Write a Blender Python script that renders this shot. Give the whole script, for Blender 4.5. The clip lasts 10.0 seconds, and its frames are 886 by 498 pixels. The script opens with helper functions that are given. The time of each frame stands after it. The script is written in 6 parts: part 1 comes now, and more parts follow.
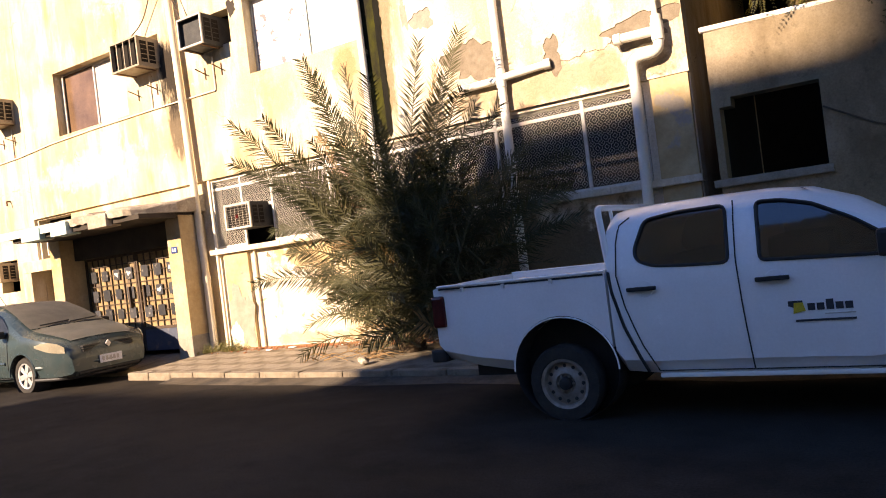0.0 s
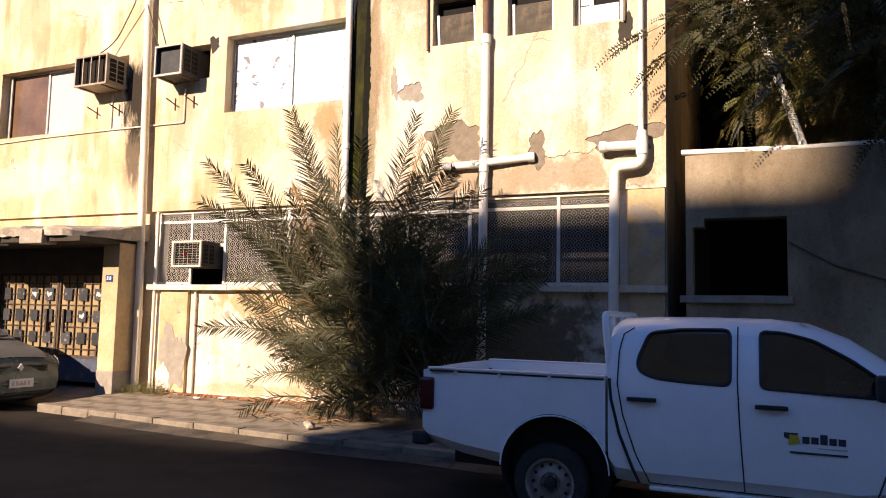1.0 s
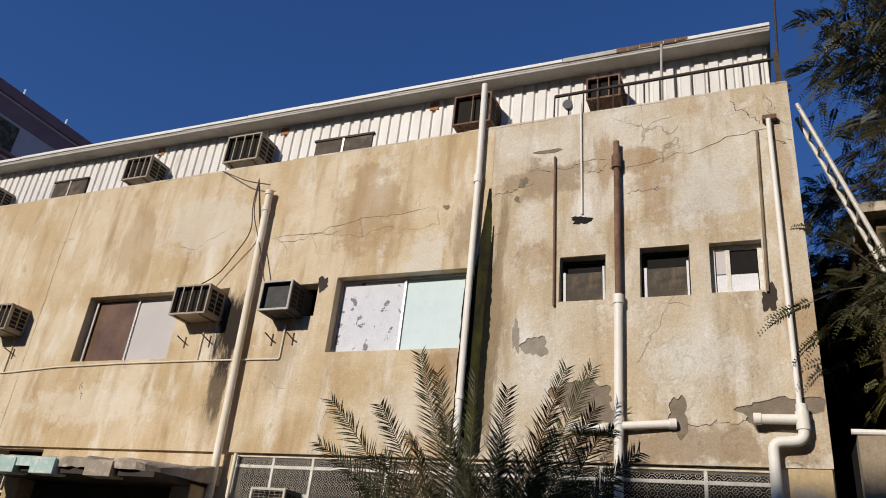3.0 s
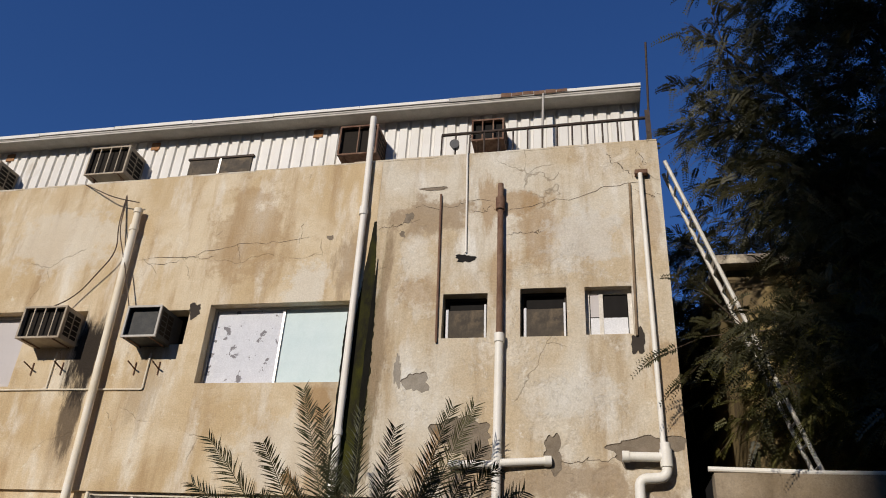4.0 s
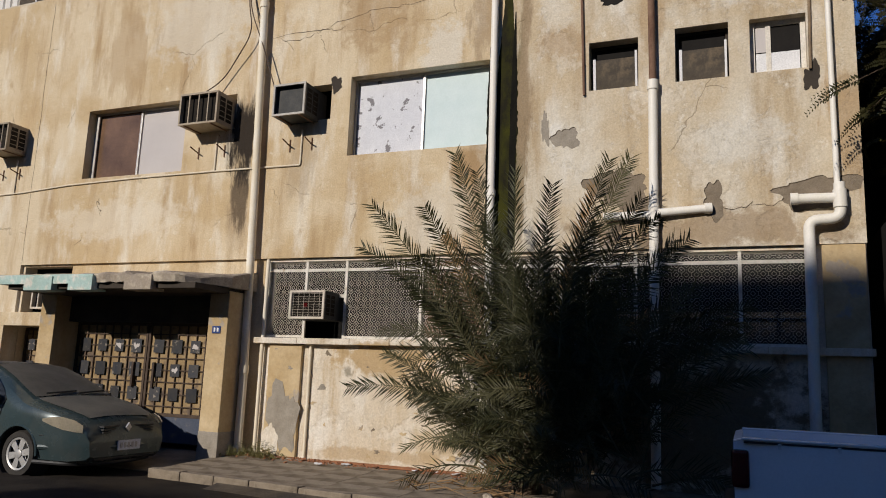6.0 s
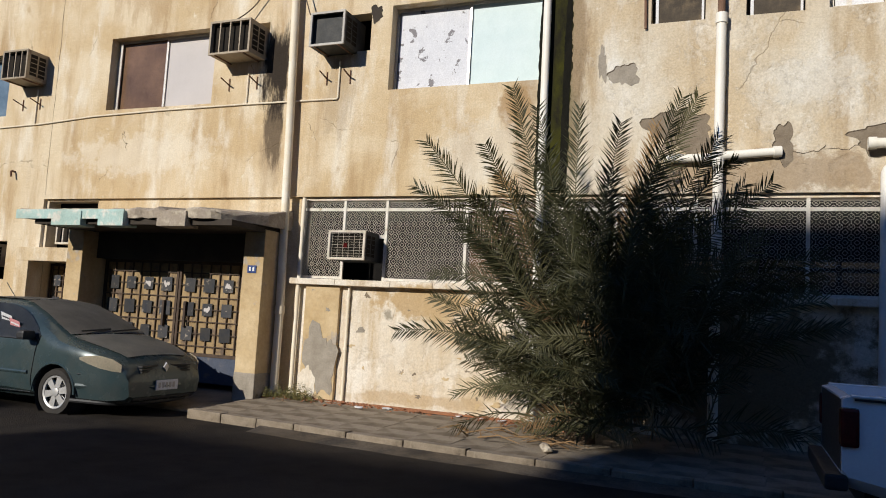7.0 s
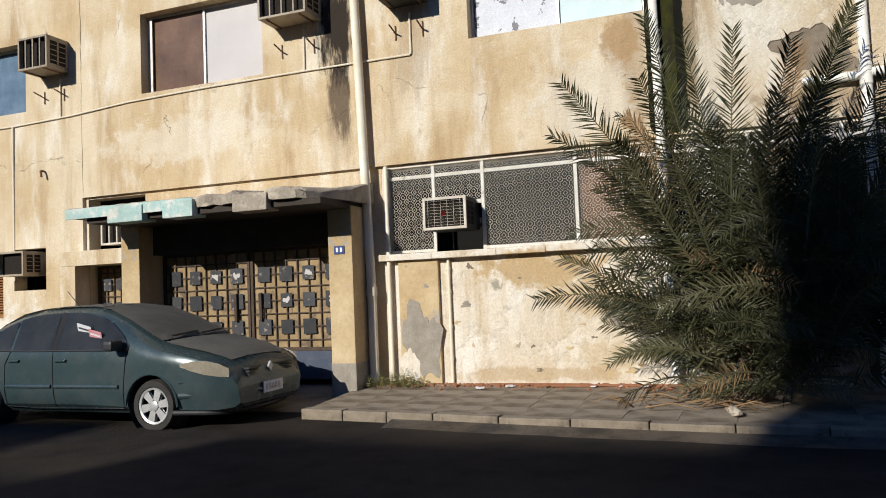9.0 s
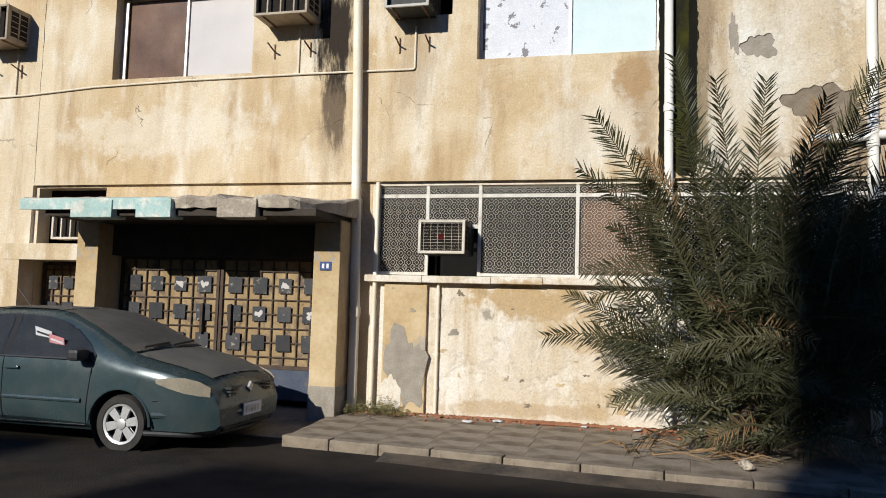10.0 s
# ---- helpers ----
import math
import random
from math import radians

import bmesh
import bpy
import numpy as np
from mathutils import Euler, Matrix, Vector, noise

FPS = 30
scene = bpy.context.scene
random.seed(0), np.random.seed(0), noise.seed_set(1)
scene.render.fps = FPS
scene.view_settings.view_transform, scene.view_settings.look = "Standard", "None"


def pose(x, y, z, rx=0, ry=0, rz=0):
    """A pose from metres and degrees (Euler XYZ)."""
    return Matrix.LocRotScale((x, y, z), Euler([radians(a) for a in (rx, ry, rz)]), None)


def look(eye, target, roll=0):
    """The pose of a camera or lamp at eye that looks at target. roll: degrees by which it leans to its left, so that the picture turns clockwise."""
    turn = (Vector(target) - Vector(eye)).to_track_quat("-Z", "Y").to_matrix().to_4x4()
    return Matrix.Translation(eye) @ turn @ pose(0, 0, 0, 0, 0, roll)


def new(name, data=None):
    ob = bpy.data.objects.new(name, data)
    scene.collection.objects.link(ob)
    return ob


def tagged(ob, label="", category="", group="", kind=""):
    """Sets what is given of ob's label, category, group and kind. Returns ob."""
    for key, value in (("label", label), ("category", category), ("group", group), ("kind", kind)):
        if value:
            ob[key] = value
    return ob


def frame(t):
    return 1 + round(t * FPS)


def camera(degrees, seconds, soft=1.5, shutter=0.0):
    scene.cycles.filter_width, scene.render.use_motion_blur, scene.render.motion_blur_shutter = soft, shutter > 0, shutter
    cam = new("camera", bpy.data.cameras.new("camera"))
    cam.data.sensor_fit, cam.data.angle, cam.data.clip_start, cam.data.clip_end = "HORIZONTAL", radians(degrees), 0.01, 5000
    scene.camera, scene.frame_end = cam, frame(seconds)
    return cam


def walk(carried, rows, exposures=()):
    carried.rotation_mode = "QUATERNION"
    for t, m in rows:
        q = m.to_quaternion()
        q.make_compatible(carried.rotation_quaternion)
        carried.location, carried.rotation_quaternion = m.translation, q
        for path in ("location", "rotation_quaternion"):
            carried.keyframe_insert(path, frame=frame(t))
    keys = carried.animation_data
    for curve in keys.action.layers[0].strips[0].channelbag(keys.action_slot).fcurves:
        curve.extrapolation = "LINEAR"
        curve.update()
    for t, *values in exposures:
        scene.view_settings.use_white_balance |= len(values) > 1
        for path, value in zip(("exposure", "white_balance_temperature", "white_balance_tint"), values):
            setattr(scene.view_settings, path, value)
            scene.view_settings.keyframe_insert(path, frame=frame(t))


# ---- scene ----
cam = camera(61.3, 10.0, soft=1.0)
EXPOSURES = [(0.0, 1.55, 8800, 20), (1.0, 1.0, 7900, 21), (1.5, 0.5, 6900, 12), (2.0, 0.1, 6700, 11), (3.3, -0.2, 6500, 10), (4.5, -0.35, 6500, 10), (5.5, -0.43, 6500, 10), (6.8, -0.03, 6400, 8), (7.5, 0.08, 6300, 6), (10.0, 0.18, 6100, 6)]
PATH = [
    (0, (-0.611, -10.754, 1.589), (-1.65, -9.045, 1.606), -7.0),
    (0.3, (-0.722, -10.957, 1.669), (-1.836, -9.295, 1.674), -8.1),
    (0.5, (-0.974, -10.935, 1.608), (-2.065, -9.261, 1.688), -4.9),
    (0.7, (-1.124, -11.028, 1.590), (-2.068, -9.272, 1.757), -0.1),
    (0.9, (-1.312, -11.173, 1.654), (-2.130, -9.358, 1.849), 2.6),
    (1, (-1.444, -11.185, 1.79), (-2.249, -9.362, 1.966), 1.2),
    (1.2, (-1.615, -11.275, 1.860), (-2.475, -9.490, 2.133), 3.2),
    (1.5, (-2.003, -11.293, 1.792), (-2.908, -9.588, 2.316), 1.1),
    (1.7, (-2.205, -11.337, 1.708), (-3.081, -9.667, 2.375), 1.4),
    (2, (-2.552, -11.234, 1.617), (-3.455, -9.587, 2.303), 6.0),
    (2.2, (-2.839, -11.289, 1.527), (-3.709, -9.62, 2.204), 6.2),
    (3.3, (-3.725, -11.344, 1.664), (-4.348, -9.678, 2.578), 4.4),
    (3.5, (-3.786, -11.369, 1.787), (-4.272, -9.65, 2.686), 2.9),
    (4, (-4.076, -11.571, 1.685), (-4.468, -9.853, 2.63), 3.6),
    (4.5, (-4.016, -11.48, 1.752), (-4.437, -9.747, 2.657), 2.3),
    (4.7, (-4.035, -11.551, 1.678), (-4.480, -9.795, 2.526), 1.6),
    (5, (-4.077, -11.534, 1.69), (-4.579, -9.709, 2.333), 0.9),
    (5.3, (-4.093, -11.526, 1.634), (-4.671, -9.684, 2.157), 0.5),
    (5.5, (-4.049, -11.525, 1.795), (-4.695, -9.676, 2.199), 0.7),
    (5.7, (-4.198, -11.527, 1.698), (-4.887, -9.684, 2.06), 1.2),
    (6.8, (-4.987, -11.185, 1.734), (-5.814, -9.379, 1.968), 3.8),
    (7, (-5.267, -11.274, 1.71), (-6.017, -9.429, 1.894), 3.3),
    (7.3, (-5.637, -11.387, 1.735), (-6.458, -9.564, 1.783), 1.3),
    (7.5, (-5.924, -11.307, 1.777), (-6.837, -9.528, 1.782), -0.1),
    (7.7, (-6.111, -11.229, 1.807), (-6.998, -9.436, 1.846), 0.6),
    (8, (-6.462, -11.095, 1.842), (-7.336, -9.298, 1.915), -0.2),
    (8.3, (-6.705, -11.190, 1.689), (-7.480, -9.351, 1.808), 1.3),
    (8.5, (-7.005, -11.133, 1.672), (-7.737, -9.272, 1.723), 0.1),
    (8.7, (-7.232, -11.121, 1.689), (-7.939, -9.250, 1.702), -0.9),
    (9, (-7.541, -10.982, 1.67), (-8.236, -9.109, 1.779), -2.4),
    (9.2, (-7.788, -11.001, 1.689), (-8.463, -9.120, 1.765), -1.2),
    (9.5, (-8.099, -10.95, 1.708), (-8.746, -9.058, 1.767), 2.2),
    (9.8, (-8.520, -10.921, 1.791), (-8.920, -8.967, 1.934), 2.2),
    (10, (-8.771, -10.913, 1.832), (-9.253, -8.978, 1.982), 1.7),
]
walk(cam, [(t, look(eye, target, roll)) for t, eye, target, roll in PATH],
     exposures=EXPOSURES)

# ---- world, sun, exposure ----
SUN_EL, SUN_AZ = radians(24.0), radians(20.0)          # azimuth measured from -y towards -x
to_sun = Vector((-math.sin(SUN_AZ) * math.cos(SUN_EL), -math.cos(SUN_AZ) * math.cos(SUN_EL), math.sin(SUN_EL)))
world = bpy.data.worlds.new("sky")
scene.world = world
world.use_nodes = True
wn = world.node_tree
sky = wn.nodes.new("ShaderNodeTexSky")
sky.sky_type, sky.sun_disc = "NISHITA", False
sky.sun_elevation, sky.sun_rotation = SUN_EL, math.atan2(to_sun.x, to_sun.y)
sky.air_density, sky.dust_density, sky.ozone_density = 1.0, 0.0, 6.0
deep = wn.nodes.new("ShaderNodeHueSaturation")
deep.inputs["Hue"].default_value, deep.inputs["Saturation"].default_value, deep.inputs["Value"].default_value = 0.51, 1.12, 2.15
wn.links.new(sky.outputs[0], deep.inputs["Color"])
even = wn.nodes.new("ShaderNodeMix")                    # dry desert air: a deep, even blue
even.data_type = "RGBA"
even.inputs[0].default_value, even.inputs[7].default_value = 0.25, (0.5, 1.6, 6.2, 1)
wn.links.new(deep.outputs[0], even.inputs[6])
wn.links.new(even.outputs[2], wn.nodes["Background"].inputs[0])
wn.nodes["Background"].inputs[1].default_value = 0.05
sun_data = bpy.data.lights.new("sun", "SUN")
sun_data.energy, sun_data.angle, sun_data.color = 4.7, radians(0.6), (1.0, 0.92, 0.83)
sun = new("sun", sun_data)
sun.matrix_world = look((0, 0, 40), Vector((0, 0, 40)) - to_sun)


# ---- materials ----
def mat(name, c1, c2=None, scale=3.0, rough=0.8, metal=0.0, fine=45.0, bump=0.15, c3=None, s3=0.5, w3=(0.5, 0.62), streak=False, spec=0.3, vary=0.0, grain=0.2, pits=0.0, soil=None, drip=None):
    """A surface with two colours in patches, a third in large stains, fine grain and relief."""
    m = bpy.data.materials.new(name)
    m.use_nodes = True
    nt = m.node_tree
    n, l = nt.nodes, nt.links
    bsdf = n["Principled BSDF"]
    bsdf.inputs["Metallic"].default_value = metal
    bsdf.inputs["Specular IOR Level"].default_value = spec
    co = n.new("ShaderNodeTexCoord")
    src = co.outputs["Object"]
    if streak:
        mp = n.new("ShaderNodeMapping")
        mp.inputs["Scale"].default_value = (1, 1, 0.5)
        l.new(src, mp.inputs[0])
        src = mp.outputs[0]

    def noise_tex(s, detail=6.0, frm=None):
        t = n.new("ShaderNodeTexNoise")
        t.inputs["Scale"].default_value, t.inputs["Detail"].default_value, t.inputs["Roughness"].default_value = s, detail, 0.62
        l.new(frm or src, t.inputs["Vector"])
        return t.outputs["Fac"]

    def ramp(fac, a, b, lo=0.35, hi=0.65):
        r = n.new("ShaderNodeValToRGB")
        r.color_ramp.elements[0].position, r.color_ramp.elements[1].position = lo, hi
        r.color_ramp.elements[0].color, r.color_ramp.elements[1].color = (*a, 1), (*b, 1)
        l.new(fac, r.inputs[0])
        return r.outputs[0]

    def mix(kind, fac, a, b):
        x = n.new("ShaderNodeMix")
        x.data_type, x.blend_type = "RGBA", kind
        for sock, v in ((x.inputs[0], fac), (x.inputs[6], a), (x.inputs[7], b)):
            if isinstance(v, (int, float)):
                sock.default_value = v
            elif isinstance(v, tuple):
                sock.default_value = (*v, 1)
            else:
                l.new(v, sock)
        return x.outputs[2]

    col = ramp(noise_tex(scale), c1, c2 or tuple(v * 0.8 for v in c1))
    if c3:
        col = mix("MIX", ramp(noise_tex(s3, 8.0), (0, 0, 0), (1, 1, 1), *w3), col, c3)
    if soil:
        col = mix("MIX", ramp(noise_tex(2.6, 9.0, co.outputs["Object"]), (0, 0, 0), (0.85, 0.85, 0.85), 0.54, 0.66), col, soil)
    if drip:
        md = n.new("ShaderNodeMapping")
        md.inputs["Scale"].default_value = (1, 1, 0.11)
        l.new(co.outputs["Object"], md.inputs[0])
        md2 = n.new("ShaderNodeMapping")
        md2.inputs["Location"].default_value, md2.inputs["Scale"].default_value = (7.3, 2.1, 4.4), (1, 1, 0.7)
        l.new(co.outputs["Object"], md2.inputs[0])
        col = mix("MIX", ramp(noise_tex(2.2, 9.0, md.outputs[0]), (0, 0, 0), (0.8, 0.8, 0.8), 0.5, 0.68), col, drip)
        col = mix("MIX", ramp(noise_tex(6.5, 10.0, co.outputs["Object"]), (0, 0, 0), (0.38, 0.38, 0.38), 0.58, 0.63), col, tuple(min(0.8, v * 1.22) for v in c1))
        col = mix("MIX", ramp(noise_tex(17.0, 10.0, co.outputs["Object"]), (0, 0, 0), (0.3, 0.3, 0.3), 0.62, 0.65), col, tuple(v * 0.62 for v in drip))
        col = mix("MIX", ramp(noise_tex(23.0, 8.0, md2.outputs[0]), (0, 0, 0), (0.3, 0.3, 0.3), 0.62, 0.66), col, tuple(min(0.8, v * 1.3) for v in c1))
    fin = noise_tex(fine, 4.0, co.outputs["Object"])
    if pits:
        col = mix("MULTIPLY", 1.0, col, ramp(noise_tex(9.0, 8.0, co.outputs["Object"]), (1, 1, 1), (1 - pits,) * 3, 0.60, 0.70))
        col = mix("MULTIPLY", 1.0, col, ramp(noise_tex(0.9, 10.0, co.outputs["Object"]), (1.08, 1.08, 1.08), (1 - pits * 0.8, 1 - pits * 0.95, 1 - pits * 1.2), 0.42, 0.68))
    col = mix("MULTIPLY", 1.0, col, ramp(fin, (1 - grain,) * 3, (1 + grain * 0.3,) * 3, 0.3, 0.7))
    if vary:
        info = n.new("ShaderNodeObjectInfo")
        col = mix("MULTIPLY", 1.0, col, ramp(info.outputs["Random"], (1 - vary,) * 3, (1 + vary * 0.5,) * 3, 0.0, 1.0))
    l.new(col, bsdf.inputs["Base Color"])
    rr = n.new("ShaderNodeMapRange")
    rr.inputs[3].default_value, rr.inputs[4].default_value = max(0.03, rough - 0.12), min(1.0, rough + 0.1)
    l.new(noise_tex(scale * 2.3), rr.inputs[0])
    l.new(rr.outputs[0], bsdf.inputs["Roughness"])
    if bump:
        b = n.new("ShaderNodeBump")
        b.inputs["Strength"].default_value, b.inputs["Distance"].default_value = bump, 0.02
        l.new(fin, b.inputs["Height"])
        l.new(b.outputs[0], bsdf.inputs["Normal"])
    return m


def leaf_mat(name, c1, c2, scale=4.0, rough=0.5):
    """A thin leaf: coloured in patches, with some light passing through it."""
    m = mat(name, c1, c2, scale, rough, fine=30, bump=0, vary=0.25)
    nt = m.node_tree
    tr = nt.nodes.new("ShaderNodeBsdfTranslucent")
    tr.inputs[0].default_value = (c1[0] * 1.6, c1[1] * 1.6, c1[2] * 0.8, 1)
    mx = nt.nodes.new("ShaderNodeMixShader")
    mx.inputs[0].default_value = 0.13
    nt.links.new(nt.nodes["Principled BSDF"].outputs[0], mx.inputs[1])
    nt.links.new(tr.outputs[0], mx.inputs[2])
    nt.links.new(mx.outputs[0], nt.nodes["Material Output"].inputs[0])
    return m


def glass_mat(name, tint=(0.5, 0.55, 0.55), see=0.6):
    m = bpy.data.materials.new(name)
    m.use_nodes = True
    nt = m.node_tree
    gl, tr, mx = (nt.nodes.new(k) for k in ("ShaderNodeBsdfGlossy", "ShaderNodeBsdfTransparent", "ShaderNodeMixShader"))
    gl.inputs["Color"].default_value, gl.inputs["Roughness"].default_value = (0.9, 0.95, 1, 1), 0.03
    tr.inputs[0].default_value = (*tint, 1)
    fr = nt.nodes.new("ShaderNodeFresnel")
    fr.inputs[0].default_value = 1.7
    nt.links.new(fr.outputs[0], mx.inputs[0])
    nt.links.new(tr.outputs[0], mx.inputs[1])
    nt.links.new(gl.outputs[0], mx.inputs[2])
    nt.links.new(mx.outputs[0], nt.nodes["Material Output"].inputs[0])
    return m


def plaster(name, base, ochre, pale, brown, shift, stains=(), flaking=0.3):
    """Old lime plaster: soft ochre and pale fields, drips, flaking skin, hairline cracks, and stains (x, z, half width, half height, amount, colour)."""
    m = bpy.data.materials.new(name)
    m.use_nodes = True
    nt = m.node_tree
    n, l = nt.nodes, nt.links
    bsdf = n["Principled BSDF"]
    bsdf.inputs["Roughness"].default_value, bsdf.inputs["Specular IOR Level"].default_value = 0.93, 0.2
    co = n.new("ShaderNodeTexCoord").outputs["Object"]

    def moved(scale, by):
        mp = n.new("ShaderNodeMapping")
        mp.inputs["Location"].default_value, mp.inputs["Scale"].default_value = (by, by * 0.7, by * 1.3), scale
        l.new(co, mp.inputs[0])
        return mp.outputs[0]

    def cloud(scale, detail, rough, vec, warp=0.0):
        t = n.new("ShaderNodeTexNoise")
        for key, v in (("Scale", scale), ("Detail", detail), ("Roughness", rough), ("Distortion", warp)):
            t.inputs[key].default_value = v
        l.new(vec, t.inputs["Vector"])
        return t.outputs["Fac"]

    def band(fac, lo, hi, top=1.0):
        r = n.new("ShaderNodeMapRange")
        r.interpolation_type = "SMOOTHSTEP"
        for k, v in ((1, lo), (2, hi), (3, 0.0), (4, top)):
            r.inputs[k].default_value = v
        l.new(fac, r.inputs[0])
        return r.outputs[0]

    def math_node(op, a, b):
        x = n.new("ShaderNodeMath")
        x.operation = op
        for sock, v in zip(x.inputs, (a, b)):
            if isinstance(v, (int, float)):
                sock.default_value = v
            else:
                l.new(v, sock)
        return x.outputs[0]

    def blend(fac, a, b, kind="MIX"):
        x = n.new("ShaderNodeMix")
        x.data_type, x.blend_type = "RGBA", kind
        for sock, v in ((x.inputs[0], fac), (x.inputs[6], a), (x.inputs[7], b)):
            if isinstance(v, tuple):
                sock.default_value = (*v, 1)
            elif isinstance(v, (int, float)):
                sock.default_value = v
            else:
                l.new(v, sock)
        return x.outputs[2]

    even, drip = moved((1, 1, 1), shift), moved((1.5, 1, 0.2), shift + 3)
    col = blend(band(cloud(0.5, 5, 0.55, even, 0.5), 0.38, 0.62), base, ochre)
    col = blend(band(cloud(1.4, 9, 0.66, drip), 0.46, 0.72, 0.9), col, brown)
    col = blend(band(cloud(1.7, 8, 0.62, moved((1.2, 1, 0.35), shift + 9)), 0.50, 0.72, 0.75), col, pale)
    flake = cloud(1.25, 13, 0.70, moved((1, 1, 0.8), shift + 5), 0.4)
    col = blend(band(flake, 0.545, 0.63, flaking), col, pale)
    speck = cloud(5.5, 12, 0.72, even)
    col = blend(band(speck, 0.60, 0.66, 0.36), col, tuple(min(0.8, v * 1.12) for v in pale))
    col = blend(band(cloud(2.6, 11, 0.7, moved((1, 1, 0.7), shift + 13)), 0.58, 0.74, 0.6), col, brown)
    ragged, wet = cloud(3.0, 11, 0.7, even), cloud(3.4, 9, 0.68, moved((1, 1, 0.22), shift + 2))
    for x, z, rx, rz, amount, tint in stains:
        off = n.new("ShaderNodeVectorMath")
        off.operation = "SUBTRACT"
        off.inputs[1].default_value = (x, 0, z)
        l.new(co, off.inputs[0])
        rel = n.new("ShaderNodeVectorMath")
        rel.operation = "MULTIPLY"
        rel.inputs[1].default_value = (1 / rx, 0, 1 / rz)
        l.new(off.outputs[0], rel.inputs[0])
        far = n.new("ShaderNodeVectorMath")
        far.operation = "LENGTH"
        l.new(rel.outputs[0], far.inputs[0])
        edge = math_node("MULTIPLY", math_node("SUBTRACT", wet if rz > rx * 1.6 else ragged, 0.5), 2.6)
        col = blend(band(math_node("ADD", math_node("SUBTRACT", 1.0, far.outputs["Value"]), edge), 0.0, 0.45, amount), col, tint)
    net = n.new("ShaderNodeTexVoronoi")
    net.feature = "DISTANCE_TO_EDGE"
    net.inputs["Scale"].default_value = 0.55
    bent_co = n.new("ShaderNodeMix")
    bent_co.data_type = "RGBA"
    bent_co.inputs[0].default_value = 0.35
    l.new(even, bent_co.inputs[6])
    wob = n.new("ShaderNodeTexNoise")
    wob.inputs["Scale"].default_value, wob.inputs["Detail"].default_value = 1.6, 9
    l.new(even, wob.inputs["Vector"])
    l.new(wob.outputs["Color"], bent_co.inputs[7])
    l.new(bent_co.outputs[2], net.inputs["Vector"])
    line = math_node("MULTIPLY", math_node("SUBTRACT", 1.0, band(net.outputs["Distance"], 0.0, 0.0045)), band(cloud(0.8, 4, 0.6, moved((1, 1, 1), shift + 21)), 0.54, 0.62, 0.5))
    col = blend(line, col, tuple(v * 0.35 for v in brown))
    grain = cloud(38, 5, 0.65, even)
    col = blend(1.0, col, blend(band(grain, 0.3, 0.7), (0.86, 0.85, 0.83), (1.06, 1.06, 1.06)), "MULTIPLY")
    l.new(col, bsdf.inputs["Base Color"])
    height = math_node("ADD", math_node("MULTIPLY", cloud(4.0, 9, 0.66, even), 1.2), math_node("ADD", math_node("MULTIPLY", grain, 0.28), math_node("MULTIPLY", band(flake, 0.555, 0.59), -0.6 * flaking)))
    height = math_node("SUBTRACT", height, math_node("MULTIPLY", line, 0.5))
    b = n.new("ShaderNodeBump")
    b.inputs["Strength"].default_value, b.inputs["Distance"].default_value = 0.7, 0.035
    l.new(height, b.inputs["Height"])
    l.new(b.outputs[0], bsdf.inputs["Normal"])
    return m


SOOT, RUSTY, CREAM, UMBER = (0.035, 0.027, 0.02), (0.36, 0.235, 0.115), (0.66, 0.61, 0.51), (0.33, 0.245, 0.155)
M_UP = plaster("ochre_plaster", (0.66, 0.555, 0.39), (0.54, 0.41, 0.24), (0.76, 0.71, 0.60), (0.40, 0.275, 0.145), 0.0,
               [(-13.34, 6.15, 0.42, 1.1, 1.0, SOOT), (-13.34, 5.1, 0.27, 1.0, 1.0, SOOT), (-13.36, 4.6, 0.3, 1.0, 0.4, UMBER), (-8.5, 7.7, 0.3, 0.9, 0.7, UMBER), (-8.55, 5.0, 0.22, 1.6, 0.6, UMBER), (-9.2, 7.4, 0.5, 0.6, 0.8, CREAM), (-14.6, 8.6, 1.6, 0.9, 0.55, CREAM), (-8.75, 5.15, 0.34, 0.5, 0.8, RUSTY),
                (-9.3, 4.4, 0.9, 0.7, 0.5, CREAM), (-10.6, 8.6, 0.9, 1.3, 0.55, RUSTY), (-16.6, 8.3, 0.8, 1.4, 0.45, RUSTY), (-12.0, 5.5, 0.4, 0.9, 0.45, UMBER), (-16.5, 4.6, 2.2, 0.5, 0.45, (0.74, 0.68, 0.56)),
                (-22.2, 1.0, 3.0, 1.0, 0.95, (0.72, 0.67, 0.58))], 0.12)
